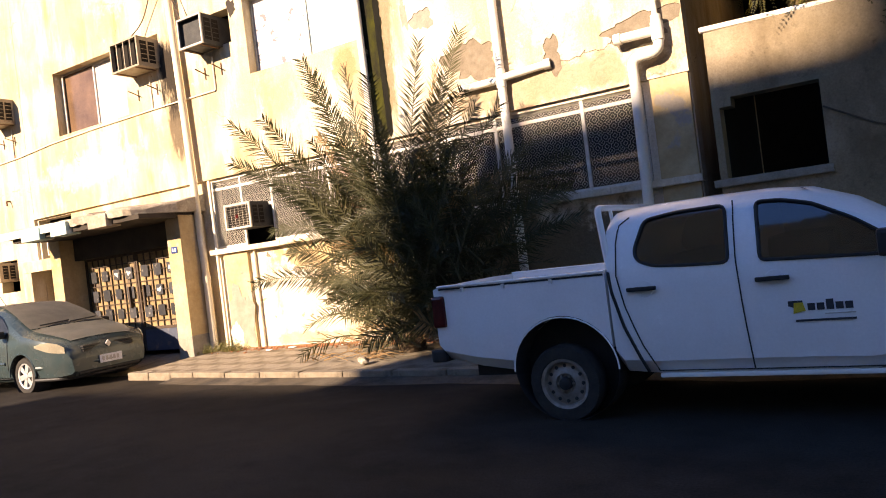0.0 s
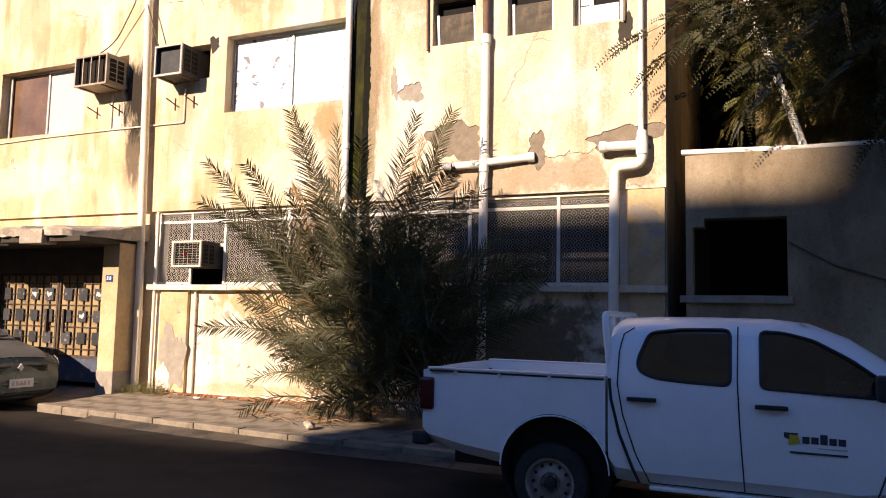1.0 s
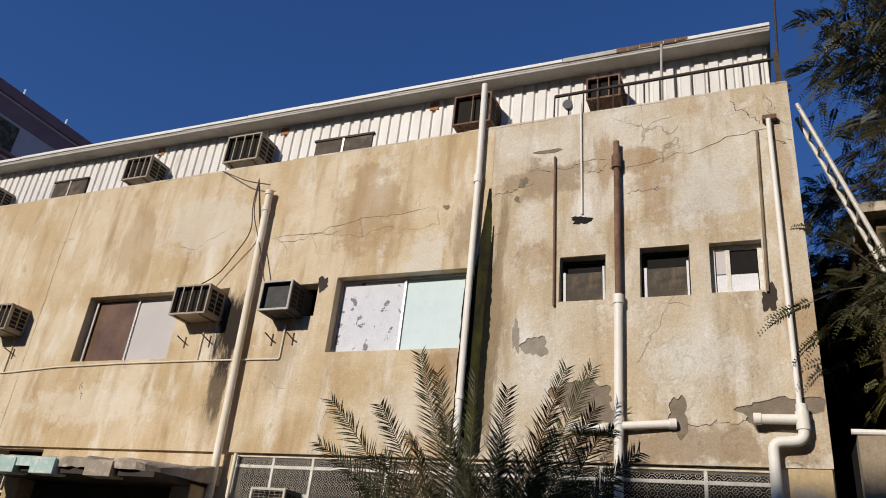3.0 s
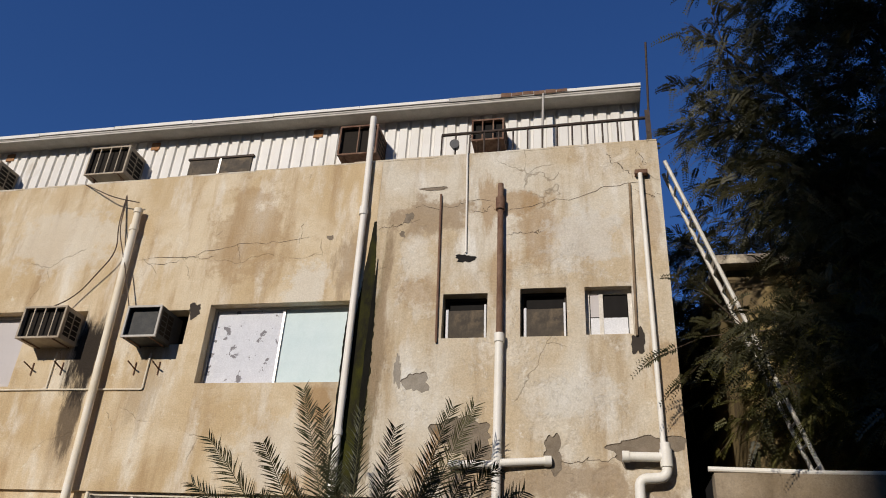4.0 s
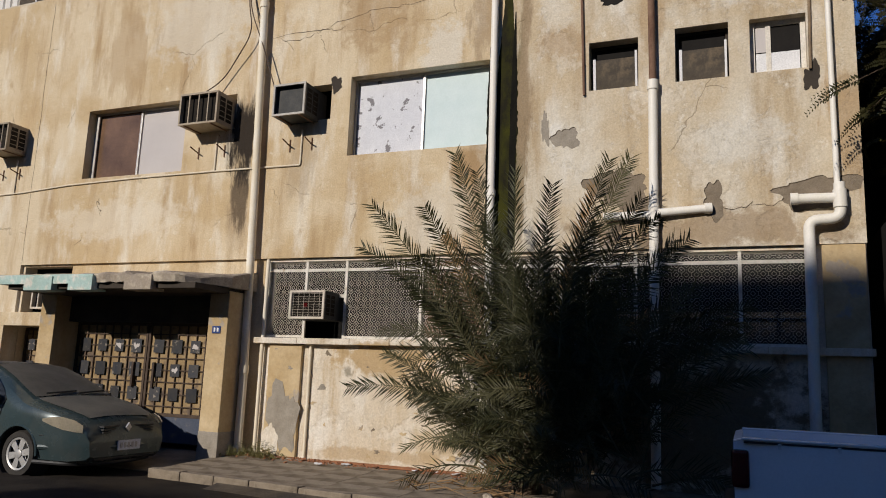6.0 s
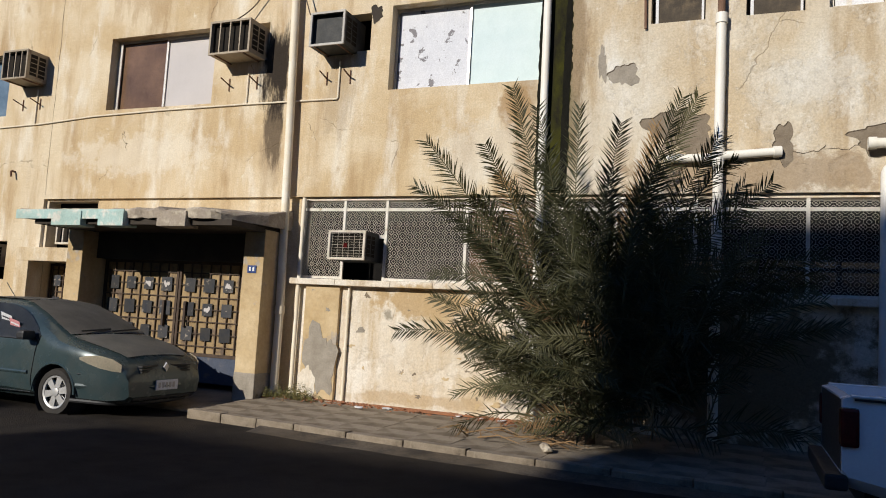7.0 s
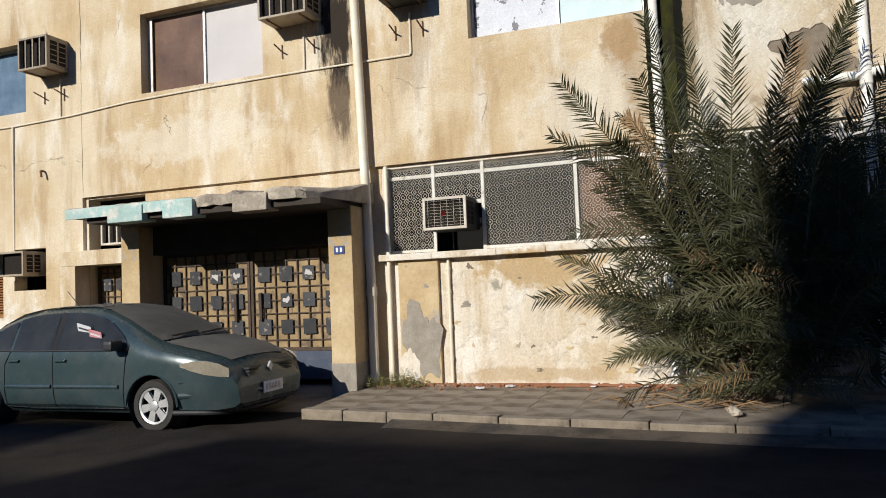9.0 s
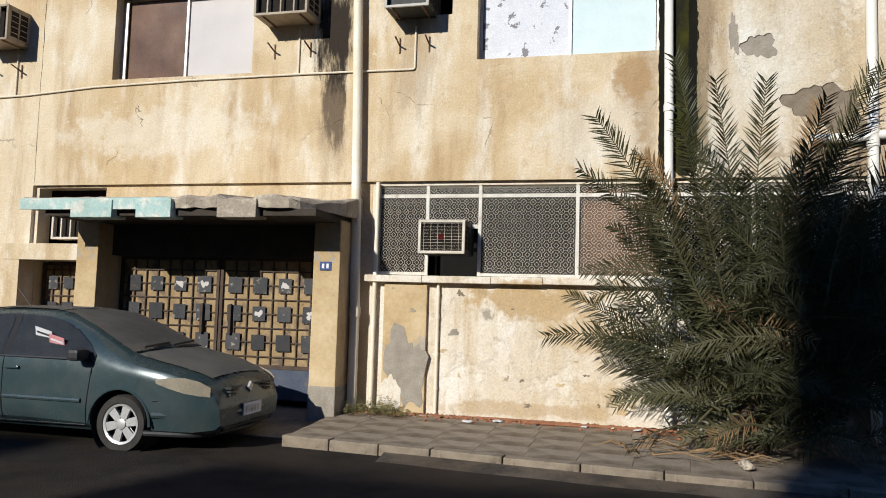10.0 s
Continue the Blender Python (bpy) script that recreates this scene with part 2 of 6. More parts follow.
M_UPR = plaster("pale_plaster", (0.62, 0.565, 0.46), (0.53, 0.43, 0.29), (0.72, 0.69, 0.62), (0.39, 0.29, 0.17), 17.0,
                [(-7.0, 8.75, 1.0, 0.5, 0.8, UMBER), (-5.4, 8.9, 0.5, 0.35, 0.65, RUSTY), (-7.1, 7.2, 0.45, 0.4, 0.5, RUSTY), (-5.6, 7.5, 0.3, 0.8, 0.5, RUSTY), (-5.9, 9.0, 0.25, 0.9, 0.7, RUSTY), (-7.78, 6.2, 0.2, 2.6, 0.95, (0.22, 0.175, 0.10)), (-7.72, 6.6, 0.16, 2.4, 0.75, UMBER), (-6.25, 8.05, 0.26, 0.42, 0.85, (0.70, 0.67, 0.60)), (-7.2, 7.9, 0.35, 0.5, 0.6, CREAM),
                 (-4.9, 4.0, 2.3, 0.36, 0.8, UMBER), (-3.0, 5.2, 0.3, 1.3, 0.65, RUSTY), (-5.0, 8.4, 0.5, 0.8, 0.55, RUSTY), (-7.18, 5.66, 0.12, 0.26, 0.9, (0.70, 0.67, 0.60)), (-3.1, 8.7, 0.2, 1.0, 0.5, RUSTY),
                 (-4.2, 8.2, 0.8, 0.7, 0.6, (0.60, 0.575, 0.52)), (-4.4, 5.3, 0.8, 0.45, 0.6, (0.62, 0.59, 0.52))])
M_LOW = plaster("flaking_whitewash", (0.72, 0.66, 0.56), (0.63, 0.54, 0.41), (0.76, 0.72, 0.64), (0.47, 0.345, 0.19), 31.0,
                [(-10.2, 1.95, 1.1, 0.34, 0.95, (0.46, 0.33, 0.175)), (-9.3, 1.5, 0.7, 0.4, 0.75, (0.50, 0.37, 0.21)), (-10.8, 1.72, 0.11, 0.13, 0.9, (0.30, 0.265, 0.2)), (-9.0, 0.6, 0.7, 0.3, 0.6, (0.50, 0.38, 0.22)),
                 # last stain: brown bare render, also darkening the wall for the shade by the palm
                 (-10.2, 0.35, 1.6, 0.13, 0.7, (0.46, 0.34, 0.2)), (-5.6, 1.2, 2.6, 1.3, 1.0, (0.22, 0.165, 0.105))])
M_PIL = mat("ochre_pilaster", (0.55, 0.43, 0.26), (0.43, 0.31, 0.16), 2.0, 0.95, c3=(0.38, 0.33, 0.27), s3=1.4, w3=(0.58, 0.62), bump=0.4, fine=18, grain=0.12, pits=0.2)
M_BARE = mat("bare_render", (0.27, 0.22, 0.16), (0.19, 0.15, 0.105), 7, 0.97, bump=0.7, fine=60)
M_GREY = mat("grey_cement", (0.36, 0.32, 0.26), (0.27, 0.235, 0.185), 5, 0.97, bump=0.5)
M_STAIN = mat("black_damp_stain", (0.013, 0.012, 0.008), (0.022, 0.02, 0.011), 3, 0.95, c3=(0.046, 0.046, 0.008), s3=2.4, w3=(0.44, 0.62), streak=True, bump=0.3, spec=0.1)
M_MOULD = mat("black_mould", (0.007, 0.007, 0.005), (0.014, 0.013, 0.009), 4, 0.95, streak=True, bump=0.3, spec=0.1)
M_SOOT = mat("sooty_streak", (0.15, 0.11, 0.075), (0.32, 0.235, 0.145), 7, 0.95, streak=True, bump=0.3, pits=0.3)
M_CRACK = mat("crack_shadow", (0.10, 0.075, 0.05), (0.06, 0.045, 0.03), 9, 1.0, bump=0)
M_CONC = mat("broken_concrete", (0.40, 0.34, 0.27), (0.28, 0.23, 0.17), 6, 0.96, c3=(0.55, 0.48, 0.37), s3=3, bump=0.9, fine=25)
M_TURQ = mat("turquoise_paint", (0.36, 0.50, 0.46), (0.44, 0.56, 0.51), 5, 0.85, c3=(0.60, 0.60, 0.53), s3=5, w3=(0.52, 0.6), bump=0.4, pits=0.2)
# brown taken nearly black for the shade under canopy and gate beam
M_SOFFIT = mat("shaded_soffit_brown", (0.06, 0.048, 0.036), (0.04, 0.032, 0.025), 3, 0.95)
# near black in place of the darkness in rooms, alley and openings
M_DARK = mat("unlit_interior_black", (0.014, 0.012, 0.010), (0.009, 0.008, 0.007), 3, 0.95, bump=0)
M_PVC = mat("white_plastic_pipe", (0.82, 0.79, 0.72), (0.74, 0.70, 0.60), 3, 0.5, c3=(0.58, 0.50, 0.38), s3=2.4, w3=(0.62, 0.74), bump=0.05, streak=True, grain=0.08)
M_PVCY = mat("cream_painted_pipe", (0.80, 0.72, 0.56), (0.70, 0.61, 0.44), 3, 0.6, c3=(0.82, 0.78, 0.68), s3=2.0, bump=0.08, streak=True, grain=0.08)
M_RUST = mat("rusted_iron_pipe", (0.13, 0.065, 0.04), (0.24, 0.15, 0.10), 6, 0.9, streak=True, bump=0.6)
M_WHITE = mat("white_painted_metal", (0.74, 0.70, 0.62), (0.62, 0.57, 0.48), 8, 0.6, c3=(0.45, 0.36, 0.24), s3=5, w3=(0.62, 0.7), bump=0.05)
M_LATT = mat("grimy_lattice", (0.64, 0.58, 0.50), (0.50, 0.45, 0.37), 9, 0.7, bump=0)
M_ALU = mat("aluminium_frame", (0.58, 0.56, 0.52), (0.46, 0.44, 0.41), 6, 0.4, metal=0.5, bump=0.03)
M_AC = mat("faded_beige_casing", (0.42, 0.35, 0.25), (0.33, 0.26, 0.18), 5, 0.6, c3=(0.20, 0.13, 0.08), s3=4, w3=(0.6, 0.7), bump=0.08, vary=0.2)
M_ACW = mat("cream_casing", (0.66, 0.60, 0.50), (0.56, 0.49, 0.38), 6, 0.55, c3=(0.34, 0.22, 0.12), s3=5, w3=(0.62, 0.72), bump=0.05)
M_ACD = mat("dark_coil_fins", (0.018, 0.015, 0.012), (0.03, 0.024, 0.018), 30, 0.8, fine=120, bump=0.3, spec=0.1)
M_ACG = mat("grey_steel_casing", (0.035, 0.037, 0.037), (0.06, 0.058, 0.053), 5, 0.6, bump=0.05, spec=0.2)
M_FILM_W = mat("peeling_white_film", (0.66, 0.67, 0.70), (0.60, 0.61, 0.645), 5, 0.6, c3=(0.20, 0.19, 0.20), s3=4.2, w3=(0.585, 0.60), bump=0.1, streak=False, spec=0.2)
M_FILM_B = mat("pale_blue_film", (0.58, 0.68, 0.68), (0.53, 0.64, 0.64), 3, 0.55, bump=0.02, spec=0.2, grain=0.06)
M_FILM_G = mat("grey_pink_board", (0.50, 0.465, 0.445), (0.46, 0.425, 0.405), 1.2, 0.5, bump=0.0, grain=0.04)
M_BROWN = mat("brown_curtained_glass", (0.12, 0.07, 0.04), (0.22, 0.13, 0.075), 1.1, 0.18, bump=0.0, spec=0.5)
M_BLUEG = mat("blue_curtained_glass", (0.10, 0.15, 0.20), (0.16, 0.22, 0.28), 3, 0.2, bump=0.0, spec=0.5)
M_DGLASS = mat("dusty_dark_glass", (0.06, 0.048, 0.036), (0.10, 0.08, 0.056), 5, 0.6, c3=(0.16, 0.12, 0.075), s3=2.5, bump=0.0, spec=0.12)
M_ORANGE = mat("orange_wood_shutter", (0.36, 0.17, 0.06), (0.28, 0.13, 0.05), 8, 0.7, bump=0.2)
M_CLAD = mat("white_steel_cladding", (0.72, 0.70, 0.65), (0.64, 0.61, 0.55), 2, 0.5, c3=(0.50, 0.44, 0.35), s3=1.6, w3=(0.6, 0.75), streak=True, bump=0.03, grain=0.08)
M_TRIM = mat("grey_roof_trim", (0.50, 0.47, 0.42), (0.40, 0.37, 0.32), 3, 0.6, bump=0.1)
M_IRON = mat("dark_iron", (0.045, 0.035, 0.03), (0.08, 0.055, 0.04), 12, 0.7, metal=0.3, bump=0.2)
M_GATE = mat("sand_sheet_metal", (0.36, 0.26, 0.135), (0.27, 0.185, 0.09), 4, 0.75, c3=(0.13, 0.095, 0.07), s3=3, bump=0.1, pits=0.3)
M_GBAR = mat("brown_gate_bar", (0.055, 0.036, 0.024), (0.09, 0.06, 0.04), 10, 0.7, bump=0.2)
M_GBLUE = mat("faded_navy_panel", (0.05, 0.065, 0.10), (0.08, 0.09, 0.12), 4, 0.65, c3=(0.16, 0.14, 0.12), s3=4, w3=(0.58, 0.7), bump=0.1)
M_GPLATE = mat("dark_gate_plate", (0.030, 0.034, 0.045), (0.06, 0.055, 0.05), 9, 0.55, c3=(0.26, 0.22, 0.18), s3=8, w3=(0.6, 0.64), bump=0.1, vary=0.5)
M_ROAD = mat("worn_asphalt", (0.046, 0.039, 0.032), (0.030, 0.026, 0.022), 2.2, 0.97, c3=(0.075, 0.062, 0.048), s3=0.45, w3=(0.5, 0.72), bump=0.8, fine=55, grain=0.45, spec=0.06, pits=0.25)
M_SAND = mat("dusty_soil", (0.22, 0.175, 0.12), (0.16, 0.125, 0.082), 4, 0.97, bump=0.8, fine=35, grain=0.3)
M_PAVE = mat("dusty_paving", (0.30, 0.25, 0.185), (0.235, 0.192, 0.14), 3, 0.95, c3=(0.18, 0.145, 0.105), s3=1.8, bump=0.7, fine=30, vary=0.05, pits=0.3)
M_KERB = mat("kerb_stone", (0.28, 0.23, 0.168), (0.21, 0.17, 0.123), 5, 0.95, c3=(0.15, 0.12, 0.086), s3=2.5, bump=0.8, vary=0.06, pits=0.3)
M_GUTTER = mat("gutter_dust", (0.13, 0.105, 0.075), (0.085, 0.068, 0.05), 3, 0.97, c3=(0.055, 0.046, 0.037), s3=1.5, bump=0.8, fine=40, grain=0.3, pits=0.3)
M_TERRA = mat("terracotta_debris", (0.34, 0.15, 0.075), (0.25, 0.11, 0.055), 6, 0.9, bump=0.3)
M_TRUCK = mat("white_truck_paint", (0.86, 0.86, 0.85), (0.80, 0.80, 0.79), 1.5, 0.25, bump=0.01, spec=0.5, grain=0.05)
M_CAR = mat("dusty_teal_paint", (0.036, 0.060, 0.064), (0.050, 0.072, 0.075), 2.5, 0.27, metal=0.2, c3=(0.085, 0.09, 0.082), s3=1.6, w3=(0.5, 0.85), bump=0.02, spec=0.5, grain=0.1)
M_CARD = mat("teal_paint_under_dust", (0.30, 0.275, 0.23), (0.23, 0.22, 0.19), 3, 0.7, c3=(0.17, 0.175, 0.16), s3=1.4, w3=(0.55, 0.95), bump=0.02, spec=0.3, grain=0.12)
M_CARGL = mat("dust_coated_glass", (0.045, 0.05, 0.053), (0.08, 0.082, 0.08), 3, 0.14, bump=0.0, spec=0.5)
M_DUST = mat("dust_grey_glass", (0.20, 0.18, 0.15), (0.27, 0.245, 0.205), 3, 0.75, bump=0.02, grain=0.1)
M_TYRE = mat("black_rubber", (0.025, 0.023, 0.021), (0.045, 0.04, 0.034), 8, 0.85, bump=0.3)
M_RIM = mat("silver_alloy", (0.55, 0.54, 0.52), (0.45, 0.44, 0.42), 8, 0.4, metal=0.4, bump=0.03)
M_STEEL = mat("rusty_steel_rim", (0.36, 0.32, 0.28), (0.24, 0.19, 0.15), 12, 0.6, metal=0.3, bump=0.1)
M_BLACK = mat("black_trim", (0.02, 0.02, 0.022), (0.03, 0.03, 0.03), 8, 0.55, bump=0.05)
M_RED = mat("red_lamp_lens", (0.10, 0.008, 0.008), (0.07, 0.006, 0.006), 6, 0.15, bump=0, spec=0.5)
M_LENS = mat("dusty_headlamp_lens", (0.60, 0.53, 0.40), (0.50, 0.44, 0.33), 6, 0.14, bump=0, spec=0.5)
M_FROND = leaf_mat("palm_green", (0.046, 0.049, 0.021), (0.068, 0.069, 0.032), 3)
M_FROND2 = leaf_mat("palm_olive", (0.085, 0.083, 0.037), (0.11, 0.102, 0.05), 3)
M_RACHIS = mat("palm_rib", (0.10, 0.095, 0.045), (0.075, 0.07, 0.035), 5, 0.6)
M_DRY = leaf_mat("dry_palm", (0.34, 0.22, 0.11), (0.26, 0.16, 0.08), 5, 0.8)
M_BARK = mat("tree_bark", (0.12, 0.085, 0.055), (0.075, 0.05, 0.033), 9, 0.95, bump=0.9, fine=25)
M_LEAF = leaf_mat("feathery_leaf", (0.045, 0.045, 0.018), (0.068, 0.06, 0.025), 2.0)
M_LEAFY = leaf_mat("yellowing_leaf", (0.17, 0.15, 0.04), (0.11, 0.11, 0.032), 2.0)
M_NEIGH = mat("neighbour_plaster", (0.38, 0.31, 0.22), (0.30, 0.235, 0.155), 1.6, 0.95, c3=(0.23, 0.18, 0.12), s3=1.1, streak=True, bump=0.4, pits=0.3)
M_YELL = mat("yellow_wall", (0.30, 0.225, 0.10), (0.22, 0.16, 0.07), 2.5, 0.95, c3=(0.15, 0.11, 0.06), s3=1.2, streak=True, bump=0.4, pits=0.3)
M_BEHIND = mat("opposite_facade", (0.44, 0.35, 0.25), (0.37, 0.295, 0.205), 1.5, 0.95)
M_FARW = mat("far_white_wall", (0.50, 0.44, 0.46), (0.44, 0.385, 0.40), 1.0, 0.9, bump=0)
M_FARP = mat("far_mauve_band", (0.26, 0.15, 0.17), (0.22, 0.125, 0.14), 1.0, 0.9, bump=0)
M_NAVY = mat("blue_enamel", (0.03, 0.06, 0.20), (0.025, 0.05, 0.17), 9, 0.4, bump=0)
M_PAPER = mat("white_sticker", (0.75, 0.75, 0.75), (0.68, 0.68, 0.68), 9, 0.6, bump=0)
M_PINK = mat("red_white_sticker", (0.60, 0.24, 0.25), (0.66, 0.32, 0.32), 9, 0.6, bump=0)
M_INK = mat("dark_print", (0.05, 0.05, 0.06), (0.04, 0.04, 0.05), 9, 0.6, bump=0)
M_YMARK = mat("yellow_print", (0.65, 0.45, 0.04), (0.6, 0.4, 0.04), 9, 0.5, bump=0)
M_WEED = leaf_mat("dusty_weed", (0.14, 0.14, 0.05), (0.20, 0.17, 0.07), 6)
M_CABLE = mat("cream_conduit", (0.76, 0.68, 0.53), (0.68, 0.59, 0.44), 5, 0.7, bump=0.05)
M_WIRE = mat("brown_wire", (0.14, 0.10, 0.07), (0.10, 0.07, 0.05), 5, 0.8, bump=0)
M_GL = glass_mat("truck_glass", (0.35, 0.40, 0.42))
M_SEAT = mat("grey_seat_cloth", (0.10, 0.10, 0.11), (0.07, 0.07, 0.08), 12, 0.95)


# ---- mesh helpers ----
def part(name, bm, material, parent=None, label="", bevel=0.0, smooth=False):
    """Links a bmesh as one mesh object, under a thing or a part."""
    if bevel:
        bmesh.ops.bevel(bm, geom=[e for e in bm.edges if e.is_manifold and e.calc_face_angle(0) > 0.6], offset=bevel, segments=2, affect="EDGES", profile=0.6, clamp_overlap=True)
    me = bpy.data.meshes.new(name)
    bmesh.ops.recalc_face_normals(bm, faces=bm.faces[:])
    bm.to_mesh(me)
    bm.free()
    me.materials.append(material)
    if smooth:
        me.shade_smooth()
        me.set_sharp_from_angle(angle=radians(38))
    ob = new(name, me)
    if parent:
        ob.parent = parent
    if label:
        tagged(ob, label)
    return ob


def thing(name, label, category, at=(0, 0, 0), group="", kind=""):
    ob = new(name)
    ob.empty_display_size = 0.1
    ob.location = at
    return tagged(ob, label, category, group, kind)


def solid(name, bm, material, label, category, group="", kind="", **kw):
    return tagged(part(name, bm, material, None, **kw), label, category, group, kind)


def B(bm, x0, x1, y0, y1, z0, z1, rot=None):
    m = Matrix.Translation(((x0 + x1) / 2, (y0 + y1) / 2, (z0 + z1) / 2))
    if rot:
        m = m @ Euler([radians(a) for a in rot]).to_matrix().to_4x4()
    bmesh.ops.create_cube(bm, size=1, matrix=m @ Matrix.Diagonal((abs(x1 - x0), abs(y1 - y0), abs(z1 - z0), 1)))
    return bm


def box(*a, rot=None):
    return B(bmesh.new(), *a, rot=rot)


def tube(pts, r, seg=12, bm=None, r2=None):
    """A round pipe along points, with closed ends."""
    bm = bm or bmesh.new()
    pts = [Vector(p) for p in pts]
    rings, up = [], None
    for i, p in enumerate(pts):
        d = (pts[min(i + 1, len(pts) - 1)] - pts[max(i - 1, 0)]).normalized()
        a = d.orthogonal().normalized() if up is None else (up - d * up.dot(d)).normalized()
        up = a
        b = d.cross(a)
        rr = r if r2 is None else r + (r2 - r) * i / (len(pts) - 1)
        rings.append([bm.verts.new(p + rr * (math.cos(t) * a + math.sin(t) * b)) for t in [2 * math.pi * k / seg for k in range(seg)]])
    for q0, q1 in zip(rings, rings[1:]):
        for k in range(seg):
            bm.faces.new((q0[k], q0[(k + 1) % seg], q1[(k + 1) % seg], q1[k]))
    bm.faces.new(rings[0][::-1])
    bm.faces.new(rings[-1])
    return bm


def bent(pts, r=0.1, n=5):
    """Rounds the corners of a polyline."""
    pts = [Vector(p) for p in pts]
    out = [pts[0]]
    for a, b, c in zip(pts, pts[1:], pts[2:]):
        u, v = (a - b).normalized() * r, (c - b).normalized() * r
        for k in range(n + 1):
            t = k / n
            out.append((b + u) * (1 - t) ** 2 + b * 2 * t * (1 - t) + (b + v) * t * t)
    return out + [pts[-1]]


def wall_bm(x0, x1, z0, z1, y0, y1, holes=(), top=None):
    """A wall standing along x, with holes (x0, x1, z0, z1) that go through it. top: height at x0 and x1."""
    bm = bmesh.new()
    xs = sorted({x0, x1, *[v for h in holes for v in h[:2] if x0 < v < x1]})
    zs = sorted({z0, z1, *[v for h in holes for v in h[2:] if z0 < v < z1]})
    V = {}

    def v(i, j, y):
        if (i, j, y) not in V:
            z = zs[j]
            if top and j == len(zs) - 1:
                z = top[0] + (top[1] - top[0]) * (xs[i] - x0) / (x1 - x0)
            V[i, j, y] = bm.verts.new((xs[i], y, z))
        return V[i, j, y]

    def full(i, j):
        if not (0 <= i < len(xs) - 1 and 0 <= j < len(zs) - 1):
            return False
        cx, cz = (xs[i] + xs[i + 1]) / 2, (zs[j] + zs[j + 1]) / 2
        return not any(h[0] < cx < h[1] and h[2] < cz < h[3] for h in holes)

    for i in range(len(xs) - 1):
        for j in range(len(zs) - 1):
            if not full(i, j):
                continue
            for y in (y0, y1):
                bm.faces.new([v(a, b, y) for a, b in ((i, j), (i + 1, j), (i + 1, j + 1), (i, j + 1))])
            for di, dj, (a, b) in ((-1, 0, ((i, j), (i, j + 1))), (1, 0, ((i + 1, j), (i + 1, j + 1))), (0, -1, ((i, j), (i + 1, j))), (0, 1, ((i, j + 1), (i + 1, j + 1)))):
                if not full(i + di, j + dj):
                    bm.faces.new((v(*a, y0), v(*b, y0), v(*b, y1), v(*a, y1)))
    return bm


def blob(x, z, w, h, seed, y=0.0, n=26, rough=0.35, thick=0.004):
    """A thin flake with a ragged outline lying on a wall."""
    rng = random.Random(seed)
    ph = [rng.uniform(0, 6.28) for _ in range(5)]
    bm = bmesh.new()
    ring = []
    for k in range(n):
        t = 2 * math.pi * k / n
        q = 1 + rough * (0.5 * math.sin(2 * t + ph[0]) + 0.4 * math.sin(3 * t + ph[1]) + 0.3 * math.sin(5 * t + ph[2]) + 0.25 * math.sin(9 * t + ph[3])) + rng.uniform(-0.08, 0.08)
        c, s = math.cos(t), math.sin(t)
        k2 = (abs(c) ** 3 + abs(s) ** 3) ** (-1 / 3)
        ring.append((x + w / 2 * q * k2 * c, z + h / 2 * q * k2 * s))
    a = [bm.verts.new((px, y, pz)) for px, pz in ring]
    b = [bm.verts.new((px, y - thick, pz)) for px, pz in ring]
    mid = bm.verts.new((x, y - thick, z))
    for k in range(n):
        bm.faces.new((mid, b[k], b[(k + 1) % n]))
        bm.faces.new((a[k], a[(k + 1) % n], b[(k + 1) % n], b[k]))
    return bm


def run_stain(x0, x1, z0, z1, seed, y=0.0, thick=0.003, n=120, wild=0.5):
    """A stain that water has drawn down a wall: two ragged edges, narrow at its ends."""
    bm = bmesh.new()
    rows = []
    for k in range(n + 1):
        t = k / n
        z = z0 + (z1 - z0) * t
        w = (x1 - x0) / 2 * min(1.0, 30 * t + 0.3, 2.2 * (1 - t) + 0.12)
        a, b = (noise.noise(Vector((seed, z * 1.3, i))) * 0.6 + noise.noise(Vector((seed, z * 5, i))) * 0.5 + noise.noise(Vector((seed, z * 17, i))) * 0.4 for i in (0.5, 7.5))
        c = (x0 + x1) / 2
        rows.append((bm.verts.new((c - w * (1 + wild * a), y - thick, z)), bm.verts.new((c + w * (1 + wild * b), y - thick, z))))
    for r0, r1 in zip(rows, rows[1:]):
        bm.faces.new((r0[0], r0[1], r1[1], r1[0]))
    return bm


def crack(x0, z0, x1, z1, seed, y=0.0, w=0.012, n=22, wild=0.06):
    """A thin ragged line on a wall."""
    rng = random.Random(seed)
    bm = bmesh.new()
    prev = None
    ox = oz = 0.0
    for k in range(n + 1):
        t = k / n
        ox, oz = ox * 0.7 + rng.uniform(-wild, wild), oz * 0.7 + rng.uniform(-wild, wild)
        e = math.sin(math.pi * min(1, max(0, t))) ** 0.3
        x, z = x0 + (x1 - x0) * t + ox * e, z0 + (z1 - z0) * t + oz * e
        ww = w * rng.uniform(0.25, 1.0) * (0.2 + e)
        dx, dz = x1 - x0, z1 - z0
        L = math.hypot(dx, dz)
        nx, nz = -dz / L * ww / 2, dx / L * ww / 2
        cur = (bm.verts.new((x + nx, y - 0.003, z + nz)), bm.verts.new((x - nx, y - 0.003, z - nz)))
        if prev:
            bm.faces.new((prev[0], prev[1], cur[1], cur[0]))
        prev = cur
    return bm


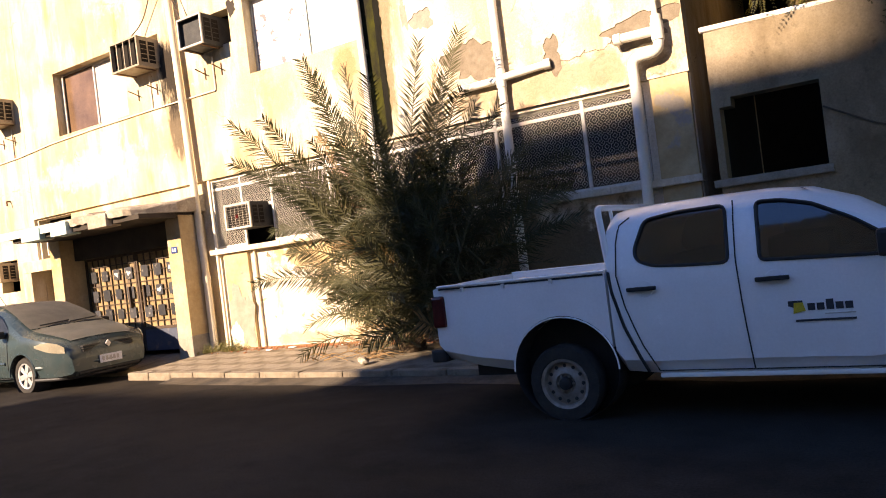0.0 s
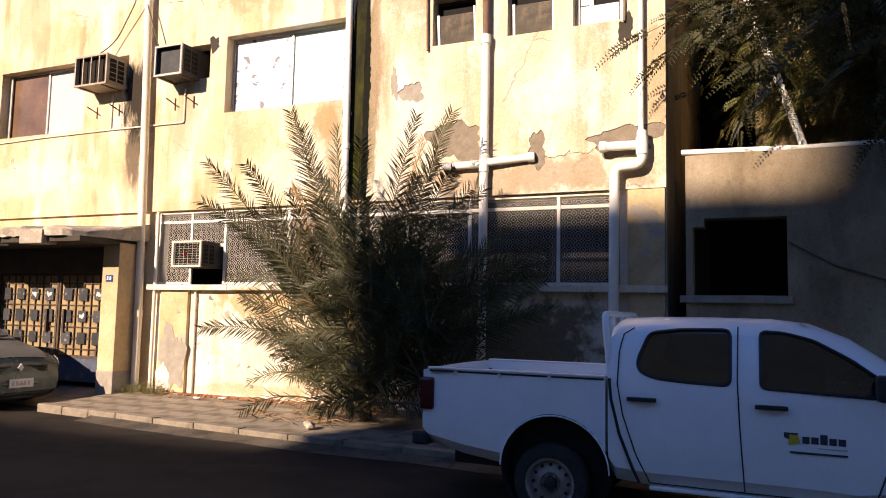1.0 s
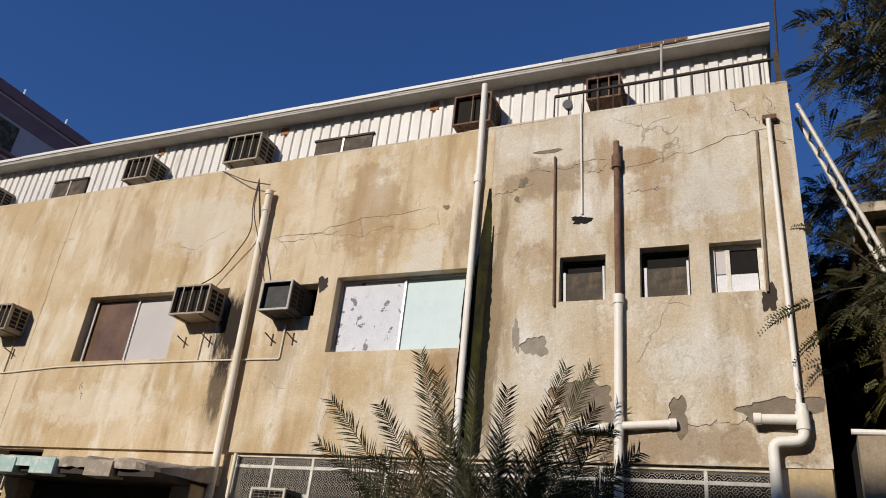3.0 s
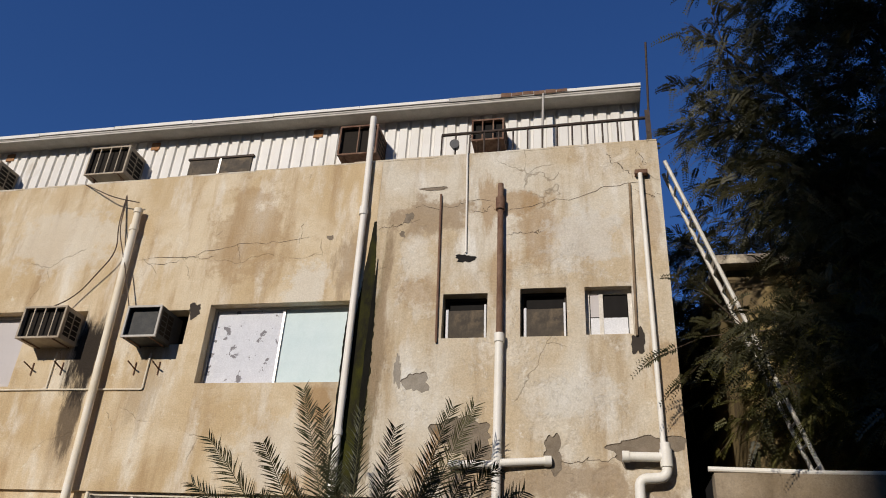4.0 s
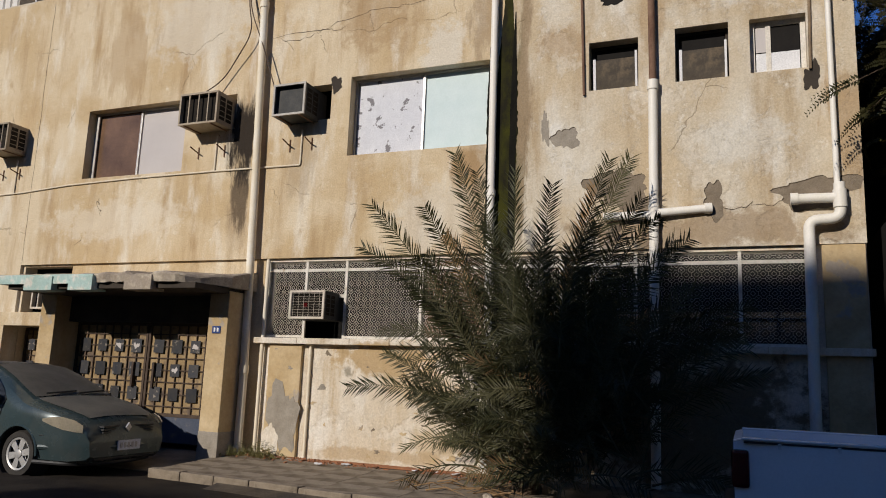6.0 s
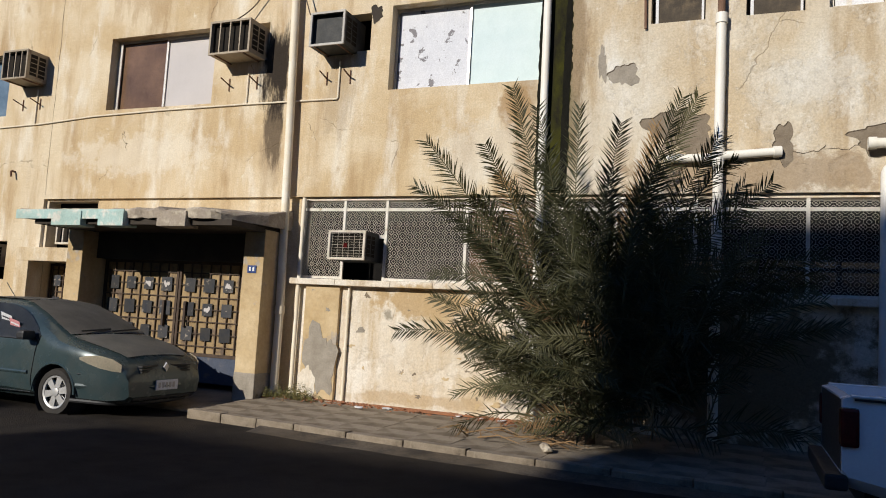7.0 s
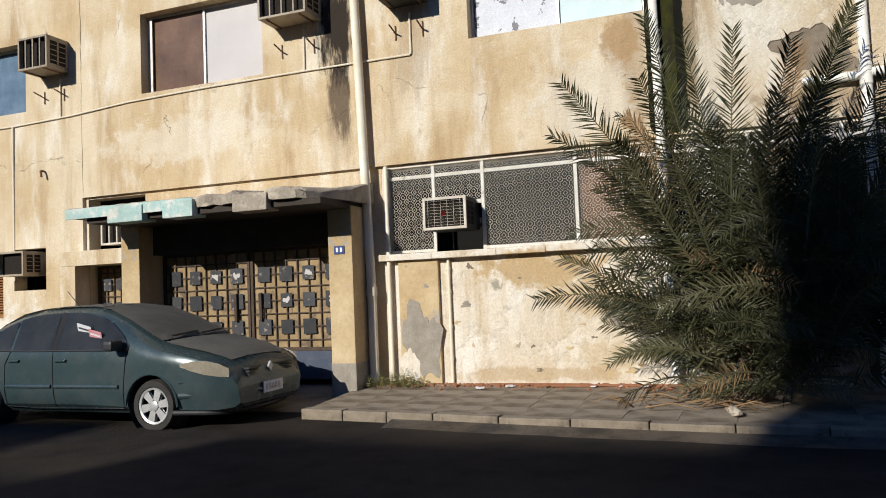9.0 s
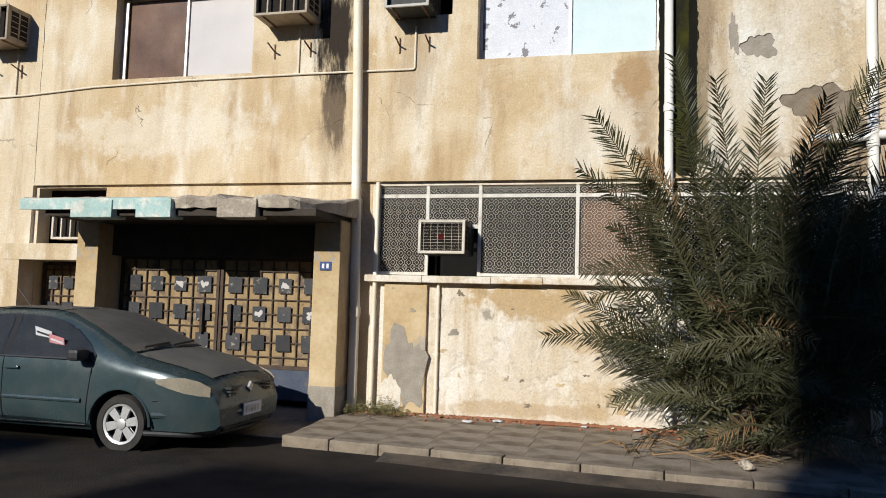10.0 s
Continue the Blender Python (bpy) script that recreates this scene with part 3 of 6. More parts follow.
# ---- ground ----
solid("ground", box(-400, 400, -400, 400, -0.6, -0.01), M_SAND, "dusty sand-coloured earth reaching to the horizon", "ground", kind="structure")
solid("road", box(-60, 40, -12.6, -0.35, -0.3, 0.0), M_ROAD, "worn dark asphalt street with dust and patches", "road", kind="structure")
solid("pavement_opposite", box(-60, 40, -16.0, -12.6, -0.3, 0.12), M_PAVE, "dusty paving before the opposite buildings", "pavement", kind="structure")
KERB = [(-13.0, -2.08), (-11.2, -2.22), (-9.4, -2.42), (-7.7, -2.55), (-5.0, -2.62), (12.0, -2.7)]
X_END = -13.0


def kerb_y(x):
    return float(np.interp(x, [k[0] for k in KERB], [k[1] for k in KERB]))


bm = bmesh.new()
rows = []
for x in [X_END + k * 0.5 for k in range(51)]:
    ky = kerb_y(x) + 0.16
    rows.append([bm.verts.new((x, y, z)) for y, z in ((ky, -0.2), (ky, 0.11), (ky * 0.5, 0.15), (0.3, 0.215), (0.3, -0.2))])
for r0, r1 in zip(rows, rows[1:]):
    for k in range(5):
        bm.faces.new((r0[k], r0[(k + 1) % 5], r1[(k + 1) % 5], r1[k]))
bm.faces.new(rows[0]), bm.faces.new(rows[-1][::-1])
pavement = solid("pavement", bm, M_PAVE, "raised pavement bedded in dusty mortar along the wall", "pavement", kind="structure")
bm = bmesh.new()
rows = []
for x in [X_END + 1.4 + k * 0.5 for k in range(47)]:
    ky = kerb_y(x) + 0.02
    w = 0.34 + 0.16 * noise.noise(Vector((x * 0.8, 3, 1)))
    rows.append([bm.verts.new((x, y, z)) for y, z in ((ky, -0.05), (ky, 0.055), (ky - w * 0.5, 0.022), (ky - w, 0.002), (ky - w, -0.05))])
for r0, r1 in zip(rows, rows[1:]):
    for k in range(5):
        bm.faces.new((r0[k], r0[(k + 1) % 5], r1[(k + 1) % 5], r1[k]))
bm.faces.new(rows[0]), bm.faces.new(rows[-1][::-1])
solid("gutter", bm, M_GUTTER, "dust-filled gutter strip below the kerb", "gutter", kind="structure", smooth=True)
bm = bmesh.new()
va = [bm.verts.new((-30, y, z)) for y, z in [(-1.6, -0.2), (-1.6, 0.012), (0.5, 0.2), (0.5, -0.2)]]
vb = [bm.verts.new((X_END - 0.01, y, z)) for y, z in [(-1.6, -0.2), (-1.6, 0.012), (0.5, 0.2), (0.5, -0.2)]]
bm.faces.new(va), bm.faces.new(vb[::-1])
for k in range(4):
    bm.faces.new((va[k], va[(k + 1) % 4], vb[(k + 1) % 4], vb[k]))
solid("driveway", bm, M_PAVE, "dusty concrete ramp in front of the gate", "driveway", kind="structure")

# ---- main building ----
XL, XR = -34.0, -2.84
AC1H = (-14.5, -13.6, 6.32, 7.04)
W1, W2, W0 = (-17.48, -14.82, 5.55, 7.06), (-11.05, -8.36, 5.58, 7.09), (-22.66, -20.38, 5.57, 6.97)
S1, S2, S3 = (-6.66, -5.88, 6.33, 7.15), (-5.32, -4.54, 6.33, 7.21), (-4.24, -3.47, 6.34, 7.2)
AC2H = (-12.2, -11.45, 6.32, 7.0)
solid("wall_upper_west", wall_bm(XL, -8.02, 3.72, 10.0, 0.0, 0.3, [W0, W1, W2, AC1H, AC2H], top=(9.8, 10.08)), M_UP, "stained ochre plaster upper wall with a parapet", "wall", kind="structure")
solid("wall_upper_east", wall_bm(-8.02, XR, 3.72, 10.1, 0.004, 0.3, [S1, S2, S3], top=(10.084, 10.15)), M_UPR, "weathered pale plaster upper wall with cracks and flaking patches", "wall", kind="structure")
G0, G1 = -12.66, -3.52                                    # grille opening
PORT = (-17.1, -13.3, 0.0, 3.1)
SIDE = (-18.86, -17.72, 0.0, 2.4)
SLOT = (-18.87, -17.5, 2.7, 3.68)
SHUT = (-21.9, -21.05, 1.47, 2.75)
LAC = (-20.75, -19.9, 2.0, 2.82)
solid("wall_ground_far_west", wall_bm(XL, -18.95, -0.1, 3.72, 0.0, 0.3, [SHUT, LAC]), M_UP, "stained ochre plaster wall running down to whitewash", "wall", kind="structure")
solid("wall_ground_west", wall_bm(-18.95, G0, -0.1, 3.716, 0.07, 0.36, [PORT, SIDE, SLOT]), M_UP, "stained ochre plaster ground floor wall with openings", "wall", kind="structure")
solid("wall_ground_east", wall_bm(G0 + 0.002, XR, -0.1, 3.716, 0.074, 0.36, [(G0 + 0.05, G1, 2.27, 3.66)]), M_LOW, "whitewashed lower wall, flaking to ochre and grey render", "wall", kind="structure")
solid("wall_side_east", box(XR - 0.3, XR - 0.002, 0.302, 14, -0.1, 10.13), M_UP, "plain plaster side wall facing the alley", "wall", kind="structure")
solid("wall_side_west", box(XL, XL + 0.3, 0.362, 14, -0.1, 9.8), M_UP, "plain plaster side wall", "wall", kind="structure")
solid("wall_back", box(XL, XR, 14.0, 14.3, -0.1, 10.0), M_UP, "plain plaster back wall", "wall", kind="structure")
solid("roof", box(XL + 0.3, XR - 0.3, 0.3, 14, 9.2, 9.4), M_GREY, "flat concrete roof behind the parapet", "roof", kind="structure")
# floor and inner wall coloured black so the rooms look unlit
solid("floor_slab", box(XL + 0.3, XR - 0.3, 0.37, 14, 3.5, 3.7), M_DARK, "concrete floor between the storeys, coloured black as unlit", "floor", kind="structure")
solid("wall_inner", box(XL + 0.3, XR - 0.3, 1.6, 1.7, -0.1, 9.2), M_DARK, "inner wall behind the windows, coloured black for the unlit rooms", "wall", kind="structure")

# sill ledge and pilasters of the ground floor
ledge = bmesh.new()
rng = random.Random(4)
x = -12.7
while x < XR - 0.02:
    x2 = min(x + rng.uniform(0.7, 1.6), XR + 0.03)
    d = rng.uniform(-0.008, 0.008)
    B(ledge, x, x2 - 0.004, -0.075 + d, 0.12, 2.17 + d, 2.275 + d)
    x = x2
solid("sill_ledge", ledge, M_LOW, "chipped plaster ledge running below the window grilles", "ledge", kind="structure", bevel=0.012)
for a, b, front in ((-12.4, -11.72, 0.005), (-3.4, -2.86, 0.01)):
    solid("pilaster", box(a, b, front, 0.073, -0.05, 2.168 if a < -5 else 3.712), M_PIL, "ochre plaster pilaster with grey cement showing through", "pilaster", kind="structure", bevel=0.01)


def window(name, label, hole, panes, frame_mat, split, y=0.235, t=0.045, sill=True):
    """A sliding window in a hole: frame, mullions and one pane for each bay."""
    x0, x1, z0, z1 = hole
    w = thing(name, label, "window", ((x0 + x1) / 2, y, z0), kind="structure")
    c = Vector(w.location)

    def p(nm, bm, m, lb="", bev=0.004):
        bmesh.ops.translate(bm, verts=bm.verts[:], vec=-c)
        return part(nm, bm, m, w, lb, bevel=bev)

    fr = bmesh.new()
    B(fr, x0, x1, y - 0.035, y + 0.035, z0, z0 + t), B(fr, x0, x1, y - 0.035, y + 0.035, z1 - t, z1)
    B(fr, x0, x0 + t, y - 0.034, y + 0.034, z0 + t, z1 - t), B(fr, x1 - t, x1, y - 0.034, y + 0.034, z0 + t, z1 - t)
    p("window_frame", fr, frame_mat)
    edges = [x0 + t, *split, x1 - t]
    for k, s in enumerate(split):
        p("mullion", box(s - t / 2, s + t / 2, y - 0.03, y + 0.03, z0 + t, z1 - t), frame_mat)
    for k, (a, b) in enumerate(zip(edges, edges[1:])):
        p("pane", box(a + 0.012, b - 0.012, y - 0.004 + 0.012 * (k % 2), y + 0.004 + 0.012 * (k % 2), z0 + t, z1 - t), panes[k][0], panes[k][1], 0)
    return w


window("window_1", "sliding window with brown curtain and grey board", W1, [(M_BROWN, "brown curtain behind glass"), (M_FILM_G, "grey board")], M_ALU, [-16.2])
window("window_2", "sliding window covered with peeling white and pale blue film", W2, [(M_FILM_W, "peeling white film"), (M_FILM_B, "pale blue film")], M_ALU, [-9.66])
window("window_3", "sliding window with brown and blue curtains", W0, [(M_BROWN, "brown curtain behind glass"), (M_BLUEG, "blue curtain behind glass")], M_ALU, [-21.55])
for x0, x1, z0, z1 in ((W1[0] + 0.07, W1[0] + 0.12, W1[2] + 0.06, W1[3] - 0.06), (W0[0] + 0.07, W0[0] + 0.11, W0[2] + 0.06, W0[3] - 0.06)):
    ob = bpy.data.objects["window_1" if x0 > -18 else "window_3"]
    c = ob.location
    part("sash_stile", box(x0 - c.x, x1 - c.x, -0.06, -0.036, z0 - c.z, z1 - c.z), M_ALU, ob, "bare aluminium stile of the sliding sash")
c = bpy.data.objects["window_3"].location
part("paper_note", box(-22.3 - c.x, -22.1 - c.x, -0.012, -0.006, 6.36 - c.z, 6.72 - c.z, rot=(0, 2, 0)), M_FILM_G, bpy.data.objects["window_3"], "faded paper stuck to the glass")
# black panels stand for the darkness in the open lights
window("window_4", "small grimy bathroom window", S1, [(M_DARK, "black panel for the darkness of the open light")], M_SOFFIT, [], y=0.25)
window("window_5", "small grimy bathroom window", S2, [(M_DARK, "black panel for the darkness of the open light")], M_SOFFIT, [], y=0.25)
for k, (hole, lean) in enumerate(((S1, 7), (S2, 4))):
    cx, cz = (hole[0] + hole[1]) / 2, hole[2]
    sash = thing("window_sash", "grimy tilted glass sash in a white frame", "window sash", (cx, 0.13, cz + 0.03), kind="structure")
    sash.rotation_euler = (radians(lean), 0, 0)
    part("glass", box(-0.30, 0.33, -0.004, 0.004, 0.0, 0.5), M_DGLASS, sash, "dusty brown glass")
    part("stile", box(-0.335, -0.29, -0.02, 0.02, 0.0, 0.52), M_PAPER, sash, "white stile", bevel=0.004)
    part("stile", box(0.33, 0.365, -0.02, 0.02, 0.0, 0.6), M_PAPER, sash, "white stile", bevel=0.004)
w6 = window("window_6", "small white framed window with an open upper light", S3, [(M_DARK, "black panel for the darkness behind the open sash"), (M_DARK, "black panel for the darkness behind the open sash")], M_WHITE, [-3.98], y=0.19, t=0.07)
part("sash", box(-0.3, 0.3, -0.02, 0.02, 0.06, 0.36), M_PAPER, w6, "white lower sash")
part("sash", box(-0.3, -0.13, -0.015, 0.015, 0.38, 0.78), M_FILM_G, w6, "grey half-open sash")

# ---- ground floor window grille ----
grille = thing("window_grille", "white steel frame with ornamental lattice over the ground floor windows", "grille", (0, 0.1, 0), kind="structure")
VX = [-12.59, -11.77, -10.95, -9.5, -8.3, -7.1, -5.95, -4.47, -3.56]
for x in VX:
    part("upright", box(x - 0.025, x + 0.025, -0.02, 0.02, 2.28, 3.655), M_WHITE, grille)
for z, t in ((2.305, 0.022), (3.5, 0.026)):
    for a, b in zip(VX, VX[1:]):
        if not (z < 2.4 and abs(a + 11.77) < 0.01):
            part("crossbar", box(a + 0.026, b - 0.026, -0.018, 0.018, z - t, z + t), M_WHITE, grille)
verts, faces = [], []
CELL = 0.138


def strip(x0, z0, x1, z1, y=0.0, w=0.003):
    L = math.hypot(x1 - x0, z1 - z0)
    nx, nz = -(z1 - z0) / L * w, (x1 - x0) / L * w
    i = len(verts)
    verts.extend([(x0 + nx, y - 0.004, z0 + nz), (x1 + nx, y - 0.004, z1 + nz), (x1 - nx, y - 0.004, z1 - nz), (x0 - nx, y - 0.004, z0 - nz),
                  (x0 + nx, y + 0.004, z0 + nz), (x1 + nx, y + 0.004, z1 + nz), (x1 - nx, y + 0.004, z1 - nz), (x0 - nx, y + 0.004, z0 - nz)])
    faces.extend([(i, i + 1, i + 2, i + 3), (i + 4, i + 5, i + 1, i), (i + 3, i + 2, i + 6, i + 7)])


for a, b in zip(VX, VX[1:]):
    zr = [(2.33, 3.47), (3.53, 3.65)]
    if abs(a + 11.77) < 0.01:
        zr = [(3.06, 3.47), (3.53, 3.65)]
    for zl, zh in zr:
        nx, nz = max(1, round((b - a - 0.05) / CELL)), max(1, round((zh - zl) / CELL))
        cw, ch = (b - a - 0.05) / nx, (zh - zl) / nz
        for i in range(nx):
            for j in range(nz):
                cx, cz = a + 0.025 + (i + 0.5) * cw, zl + (j + 0.5) * ch
                hx, hz = cw / 2, ch / 2
                ring = [(0.62 * hx * math.cos(k * math.pi / 5), 0.62 * hz * math.sin(k * math.pi / 5)) for k in range(10)]
                for k in range(10):
                    (ax, az), (bx, bz) = ring[k], ring[(k + 1) % 10]
                    strip(cx + ax, cz + az, cx + bx, cz + bz)
                strip(cx - 0.44 * hx, cz - 0.44 * hz, cx + 0.44 * hx, cz + 0.44 * hz, 0.0, 0.0022)
                strip(cx - 0.44 * hx, cz + 0.44 * hz, cx + 0.44 * hx, cz - 0.44 * hz, 0.001, 0.0022)
                for sx in (-1, 1):
                    strip(cx + sx * 0.62 * hx, cz, cx + sx * hx, cz, 0.001)
                    strip(cx, cz + sx * 0.62 * hz, cx, cz + sx * hz, 0.001)
                    for sz in (-1, 1):
                        strip(cx + sx * hx, cz + sz * 0.48 * hz, cx + sx * 0.48 * hx, cz + sz * hz, 0.002)
me = bpy.data.meshes.new("lattice")
me.from_pydata(verts, [], faces)
me.materials.append(M_LATT)
lat = new("lattice", me)
lat.parent = grille
tagged(lat, "cream ornamental steel lattice", kind="stuff")
solid("window_blind", box(-9.46, -8.35, 0.20, 0.22, 2.28, 3.65), M_BROWN, "brown blind hanging behind the lattice", "blind")

# ---- flakes, stains and cracks on the upper wall ----
for x0, x1, z0, z1, sd, th, m in ((-8.22, -7.86, 3.75, 8.7, 3.0, 0.003, M_STAIN), (-8.38, -8.2, 3.75, 8.5, 5.0, 0.0045, M_MOULD), (-7.97, -7.86, 3.75, 7.9, 9.0, 0.006, M_MOULD)):
    solid("damp_stain", run_stain(x0, x1, z0, z1, sd, 0.0, th, wild=0.3), m, "black and green damp stain beside the drainpipe", "stain", kind="structure")
FL = [(-7.37, 5.76, 0.12, 0.5, 11, M_GREY), (-7.02, 5.56, 0.36, 0.34, 13, M_GREY), (-6.17, 4.66, 0.88, 0.58, 17, M_BARE), (-4.79, 4.42, 0.26, 0.5, 19, M_BARE),
      (-3.42, 4.46, 1.0, 0.42, 23, M_BARE), (-7.4, 8.75, 0.16, 0.2, 31, M_BARE), (-7.5, 8.4, 0.1, 0.12, 33, M_BARE),
      # flakes at (-11.36, 6.98) and (-6.3, 7.84) are holes, their darkness painted on
      (-11.36, 6.98, 0.24, 0.26, 37, M_SOFFIT), (-6.3, 7.84, 0.30, 0.16, 41, M_DARK), (-3.42, 6.2, 0.2, 0.4, 43, M_SOFFIT), (-8.9, 8.4, 0.14, 0.08, 53, M_BARE), (-6.95, 9.35, 0.4, 0.07, 59, M_BARE)]
for x, z, w, h, s, m in FL:
    # dark copy shifted up and left paints the shadow of the plaster's edge
    if m in (M_BARE, M_GREY) and w > 0.2:
        solid("flake_edge", blob(x - 0.012, z + 0.016, w, h, s, 0.004 if x > -8 else 0.0, thick=0.002, n=40), M_CRACK, "painted shadow along the upper edge of the flaked plaster", "flaked plaster", kind="structure")
    solid("flaked_patch", blob(x, z, w, h, s, 0.004 if x > -8 else 0.0, thick=0.003 + 0.00008 * s, n=40), m, "flaked plaster patch, some coloured dark as holes", "flaked plaster", kind="structure")
for x, z, w, h, s, m in ((-12.1, 0.95, 0.5, 0.95, 61, M_GREY), (-11.9, 0.75, 0.36, 0.9, 67, M_GREY), (-12.25, 0.5, 0.3, 0.5, 71, M_LOW)):
    solid("flaked_patch", blob(x, z, w, h, s, 0.004, thick=0.003 + s * 0.00004), m, "grey cement patch low on the pilaster", "flaked plaster", kind="structure")
CR = [(-7.3, 8.95, -5.8, 9.0, 1), (-5.6, 8.75, -3.0, 9.25, 2), (-3.75, 9.9, -3.35, 9.3, 3), (-3.2, 10.0, -3.15, 9.4, 4), (-6.2, 8.8, -5.7, 8.9, 6), (-5.6, 8.3, -4.9, 8.35, 8), (-3.3, 9.1, -2.88, 9.0, 9),
      (-4.8, 4.3, -3.6, 4.5, 10), (-16.9, 5.1, -16.8, 4.7, 12), (-12.9, 8.1, -9.2, 8.45, 14), (-12.6, 8.0, -11.2, 8.1, 16), (-8.0, 8.5, -7.2, 8.7, 18)]
for x0, z0, x1, z1, s in CR:
    solid("crack", crack(x0, z0, x1, z1, s, 0.004 if x0 > -8.02 else 0.0), M_CRACK, "fine ragged crack in the plaster", "crack", kind="structure")
solid("joint_line", crack(-18.95, 9.85, -18.93, 3.75, 20, 0.0, 0.012, 40, 0.01), M_CRACK, "fine straight joint in the plaster", "crack", kind="structure")

cap = bmesh.new()
rng = random.Random(14)
x = -26.0
while x < XR:
    L = rng.uniform(0.25, 0.9)
    t = np.interp(x, [XL, XR], [9.8, 10.15])
    B(cap, x, min(x + L, XR), 0.0 + rng.uniform(-0.006, 0.004), 0.29, t - 0.03, t + rng.uniform(0.004, 0.022))
    x += L
solid("parapet_cap", cap, M_UPR, "uneven plaster capping along the parapet", "parapet", kind="structure", bevel=0.008)
solid("pipe_stub", tube(bent([(-19.9, 0.0, 4.32), (-19.9, -0.10, 4.32), (-19.87, -0.11, 4.20)], 0.03), 0.022, 8), M_RUST, "short rusty pipe stub in the wall", "pipe")
rng = random.Random(77)
for k in range(22):
    x, z = rng.uniform(-12.3, -8.6), rng.uniform(0.3, 2.1)
    s = rng.uniform(0.02, 0.08)
    solid("plaster_chip", blob(x, z, s * rng.uniform(0.8, 2.5), s, 400 + k, 0.074 if x > -11.6 else 0.005, 14, 0.6, 0.0026 + k * 0.00003), rng.choice([M_BARE, M_PIL, M_GREY, M_PIL]), "small chip in the whitewash", "flaked plaster", "plaster chips", "structure")
for k in range(9):
    x = -17 + k * 1.05 + rng.uniform(-0.3, 0.3)
    z = rng.uniform(4.2, 8.8)
    if any(h[0] - 0.1 < x < h[1] + 0.1 and h[2] - 0.6 < z < h[3] + 0.6 for h in (W0, W1, W2)):
        continue
    solid("crack", crack(x, z, x + rng.uniform(-0.35, 0.35), z - rng.uniform(0.2, 0.6), 500 + k, 0.0, 0.006, 14, 0.03), M_CRACK, "fine ragged crack in the plaster", "crack", kind="structure")


# ---- pipes ----
pipe = thing("drainpipe", "cream painted drainpipe standing against the facade", "pipe", (-12.85, -0.14, 0.2))
part("pipe", tube([(-0.18, 0, 8.95), (-0.05, 0, 4.9), (0.04, 0, 1.5), (0.04, 0, 0.0)], 0.075, 16), M_PVCY, pipe, smooth=True)
part("collar", tube([(0.04, 0, 1.42), (0.04, 0, 1.56)], 0.088, 16), M_PVCY, pipe, smooth=True)
part("collar", tube([(-0.17, 0, 8.5), (-0.172, 0, 8.62)], 0.09, 16), M_PVCY, pipe, smooth=True)
part("cap", tube([(-0.18, 0, 8.9), (-0.18, 0, 9.0)], 0.09, 16), M_PVCY, pipe, smooth=True)
part("thin_pipe", tube([(0.3, 0.13, 0.0), (0.3, 0.13, 3.5)], 0.035, 10), M_PVCY, pipe, "thinner cream pipe", smooth=True)
pipe = thing("drainpipe", "tall white plastic drainpipe rising past the parapet", "pipe", (-8.24, -0.1, 0.25))
part("pipe", tube([(-0.06, 0, 10.85), (-0.02, 0, 8.5), (0.0, 0, 4.0), (0.02, 0, 0)], 0.062, 16), M_PVC, pipe, smooth=True)
part("collar", tube([(-0.03, 0, 8.55), (-0.03, 0, 8.72)], 0.08, 16), M_PVC, pipe, smooth=True)
part("collar", tube([(0, 0, 4.4), (0, 0, 4.5)], 0.075, 16), M_PVC, pipe, smooth=True)
pipe = thing("soil_pipe", "old iron soil pipe with white plastic lower part", "pipe", (-5.65, -0.1, 0.25))
part("iron_pipe", tube([(-0.03, 0, 9.05), (0, 0, 6.05)], 0.054, 14), M_RUST, pipe, "rusted iron upper length", smooth=True)
part("iron_collar", tube([(-0.03, 0, 8.5), (-0.03, 0, 8.75)], 0.085, 14), M_RUST, pipe, smooth=True)
part("pipe", tube([(0, 0, 6.06), (0, 0, 0)], 0.07, 16), M_PVC, pipe, "white plastic lower length", smooth=True)
part("collar", tube([(0, 0, 5.95), (0, 0, 6.1)], 0.085, 16), M_PVC, pipe, smooth=True)
part("branch", tube([(-0.75, 0.02, 3.97), (0.0, 0.0, 3.97)], 0.062, 14), M_PVC, pipe, smooth=True)
part("branch", tube([(0.78, 0.05, 4.04), (0.0, 0.0, 3.99)], 0.062, 14), M_PVC, pipe, smooth=True)
part("end_collar", tube([(0.72, 0.05, 4.04), (0.82, 0.07, 4.045)], 0.08, 14), M_PVC, pipe, smooth=True)
part("tee", tube([(0, 0, 3.84), (0, 0, 4.12)], 0.08, 16), M_PVC, pipe, smooth=True)
pipe = thing("waste_pipe", "white waste pipe with an offset elbow near the corner", "pipe", (-3.18, -0.1, 0.25))
part("thin_pipe", tube([(-0.01, 0, 9.1), (0, 0, 4.3)], 0.04, 14), M_PVC, pipe, smooth=True)
part("offset", tube(bent([(0.02, -0.05, 4.3), (0.02, -0.05, 3.8), (-0.38, -0.05, 3.78), (-0.38, -0.05, 3.2), (-0.41, -0.05, 0)], 0.13), 0.075, 16), M_PVC, pipe, smooth=True)
part("branch", tube([(-0.55, -0.04, 4.1), (0.05, -0.05, 4.09)], 0.07, 16), M_PVC, pipe, smooth=True)
part("end_collar", tube([(-0.6, -0.04, 4.1), (-0.5, -0.04, 4.1)], 0.085, 16), M_PVC, pipe, smooth=True)
part("collar", tube([(0.02, -0.05, 3.95), (0.02, -0.05, 4.2)], 0.09, 16), M_PVC, pipe, smooth=True)
part("bracket", box(-0.1, 0.12, -0.02, 0.1, 9.1, 9.18), M_RUST, pipe)
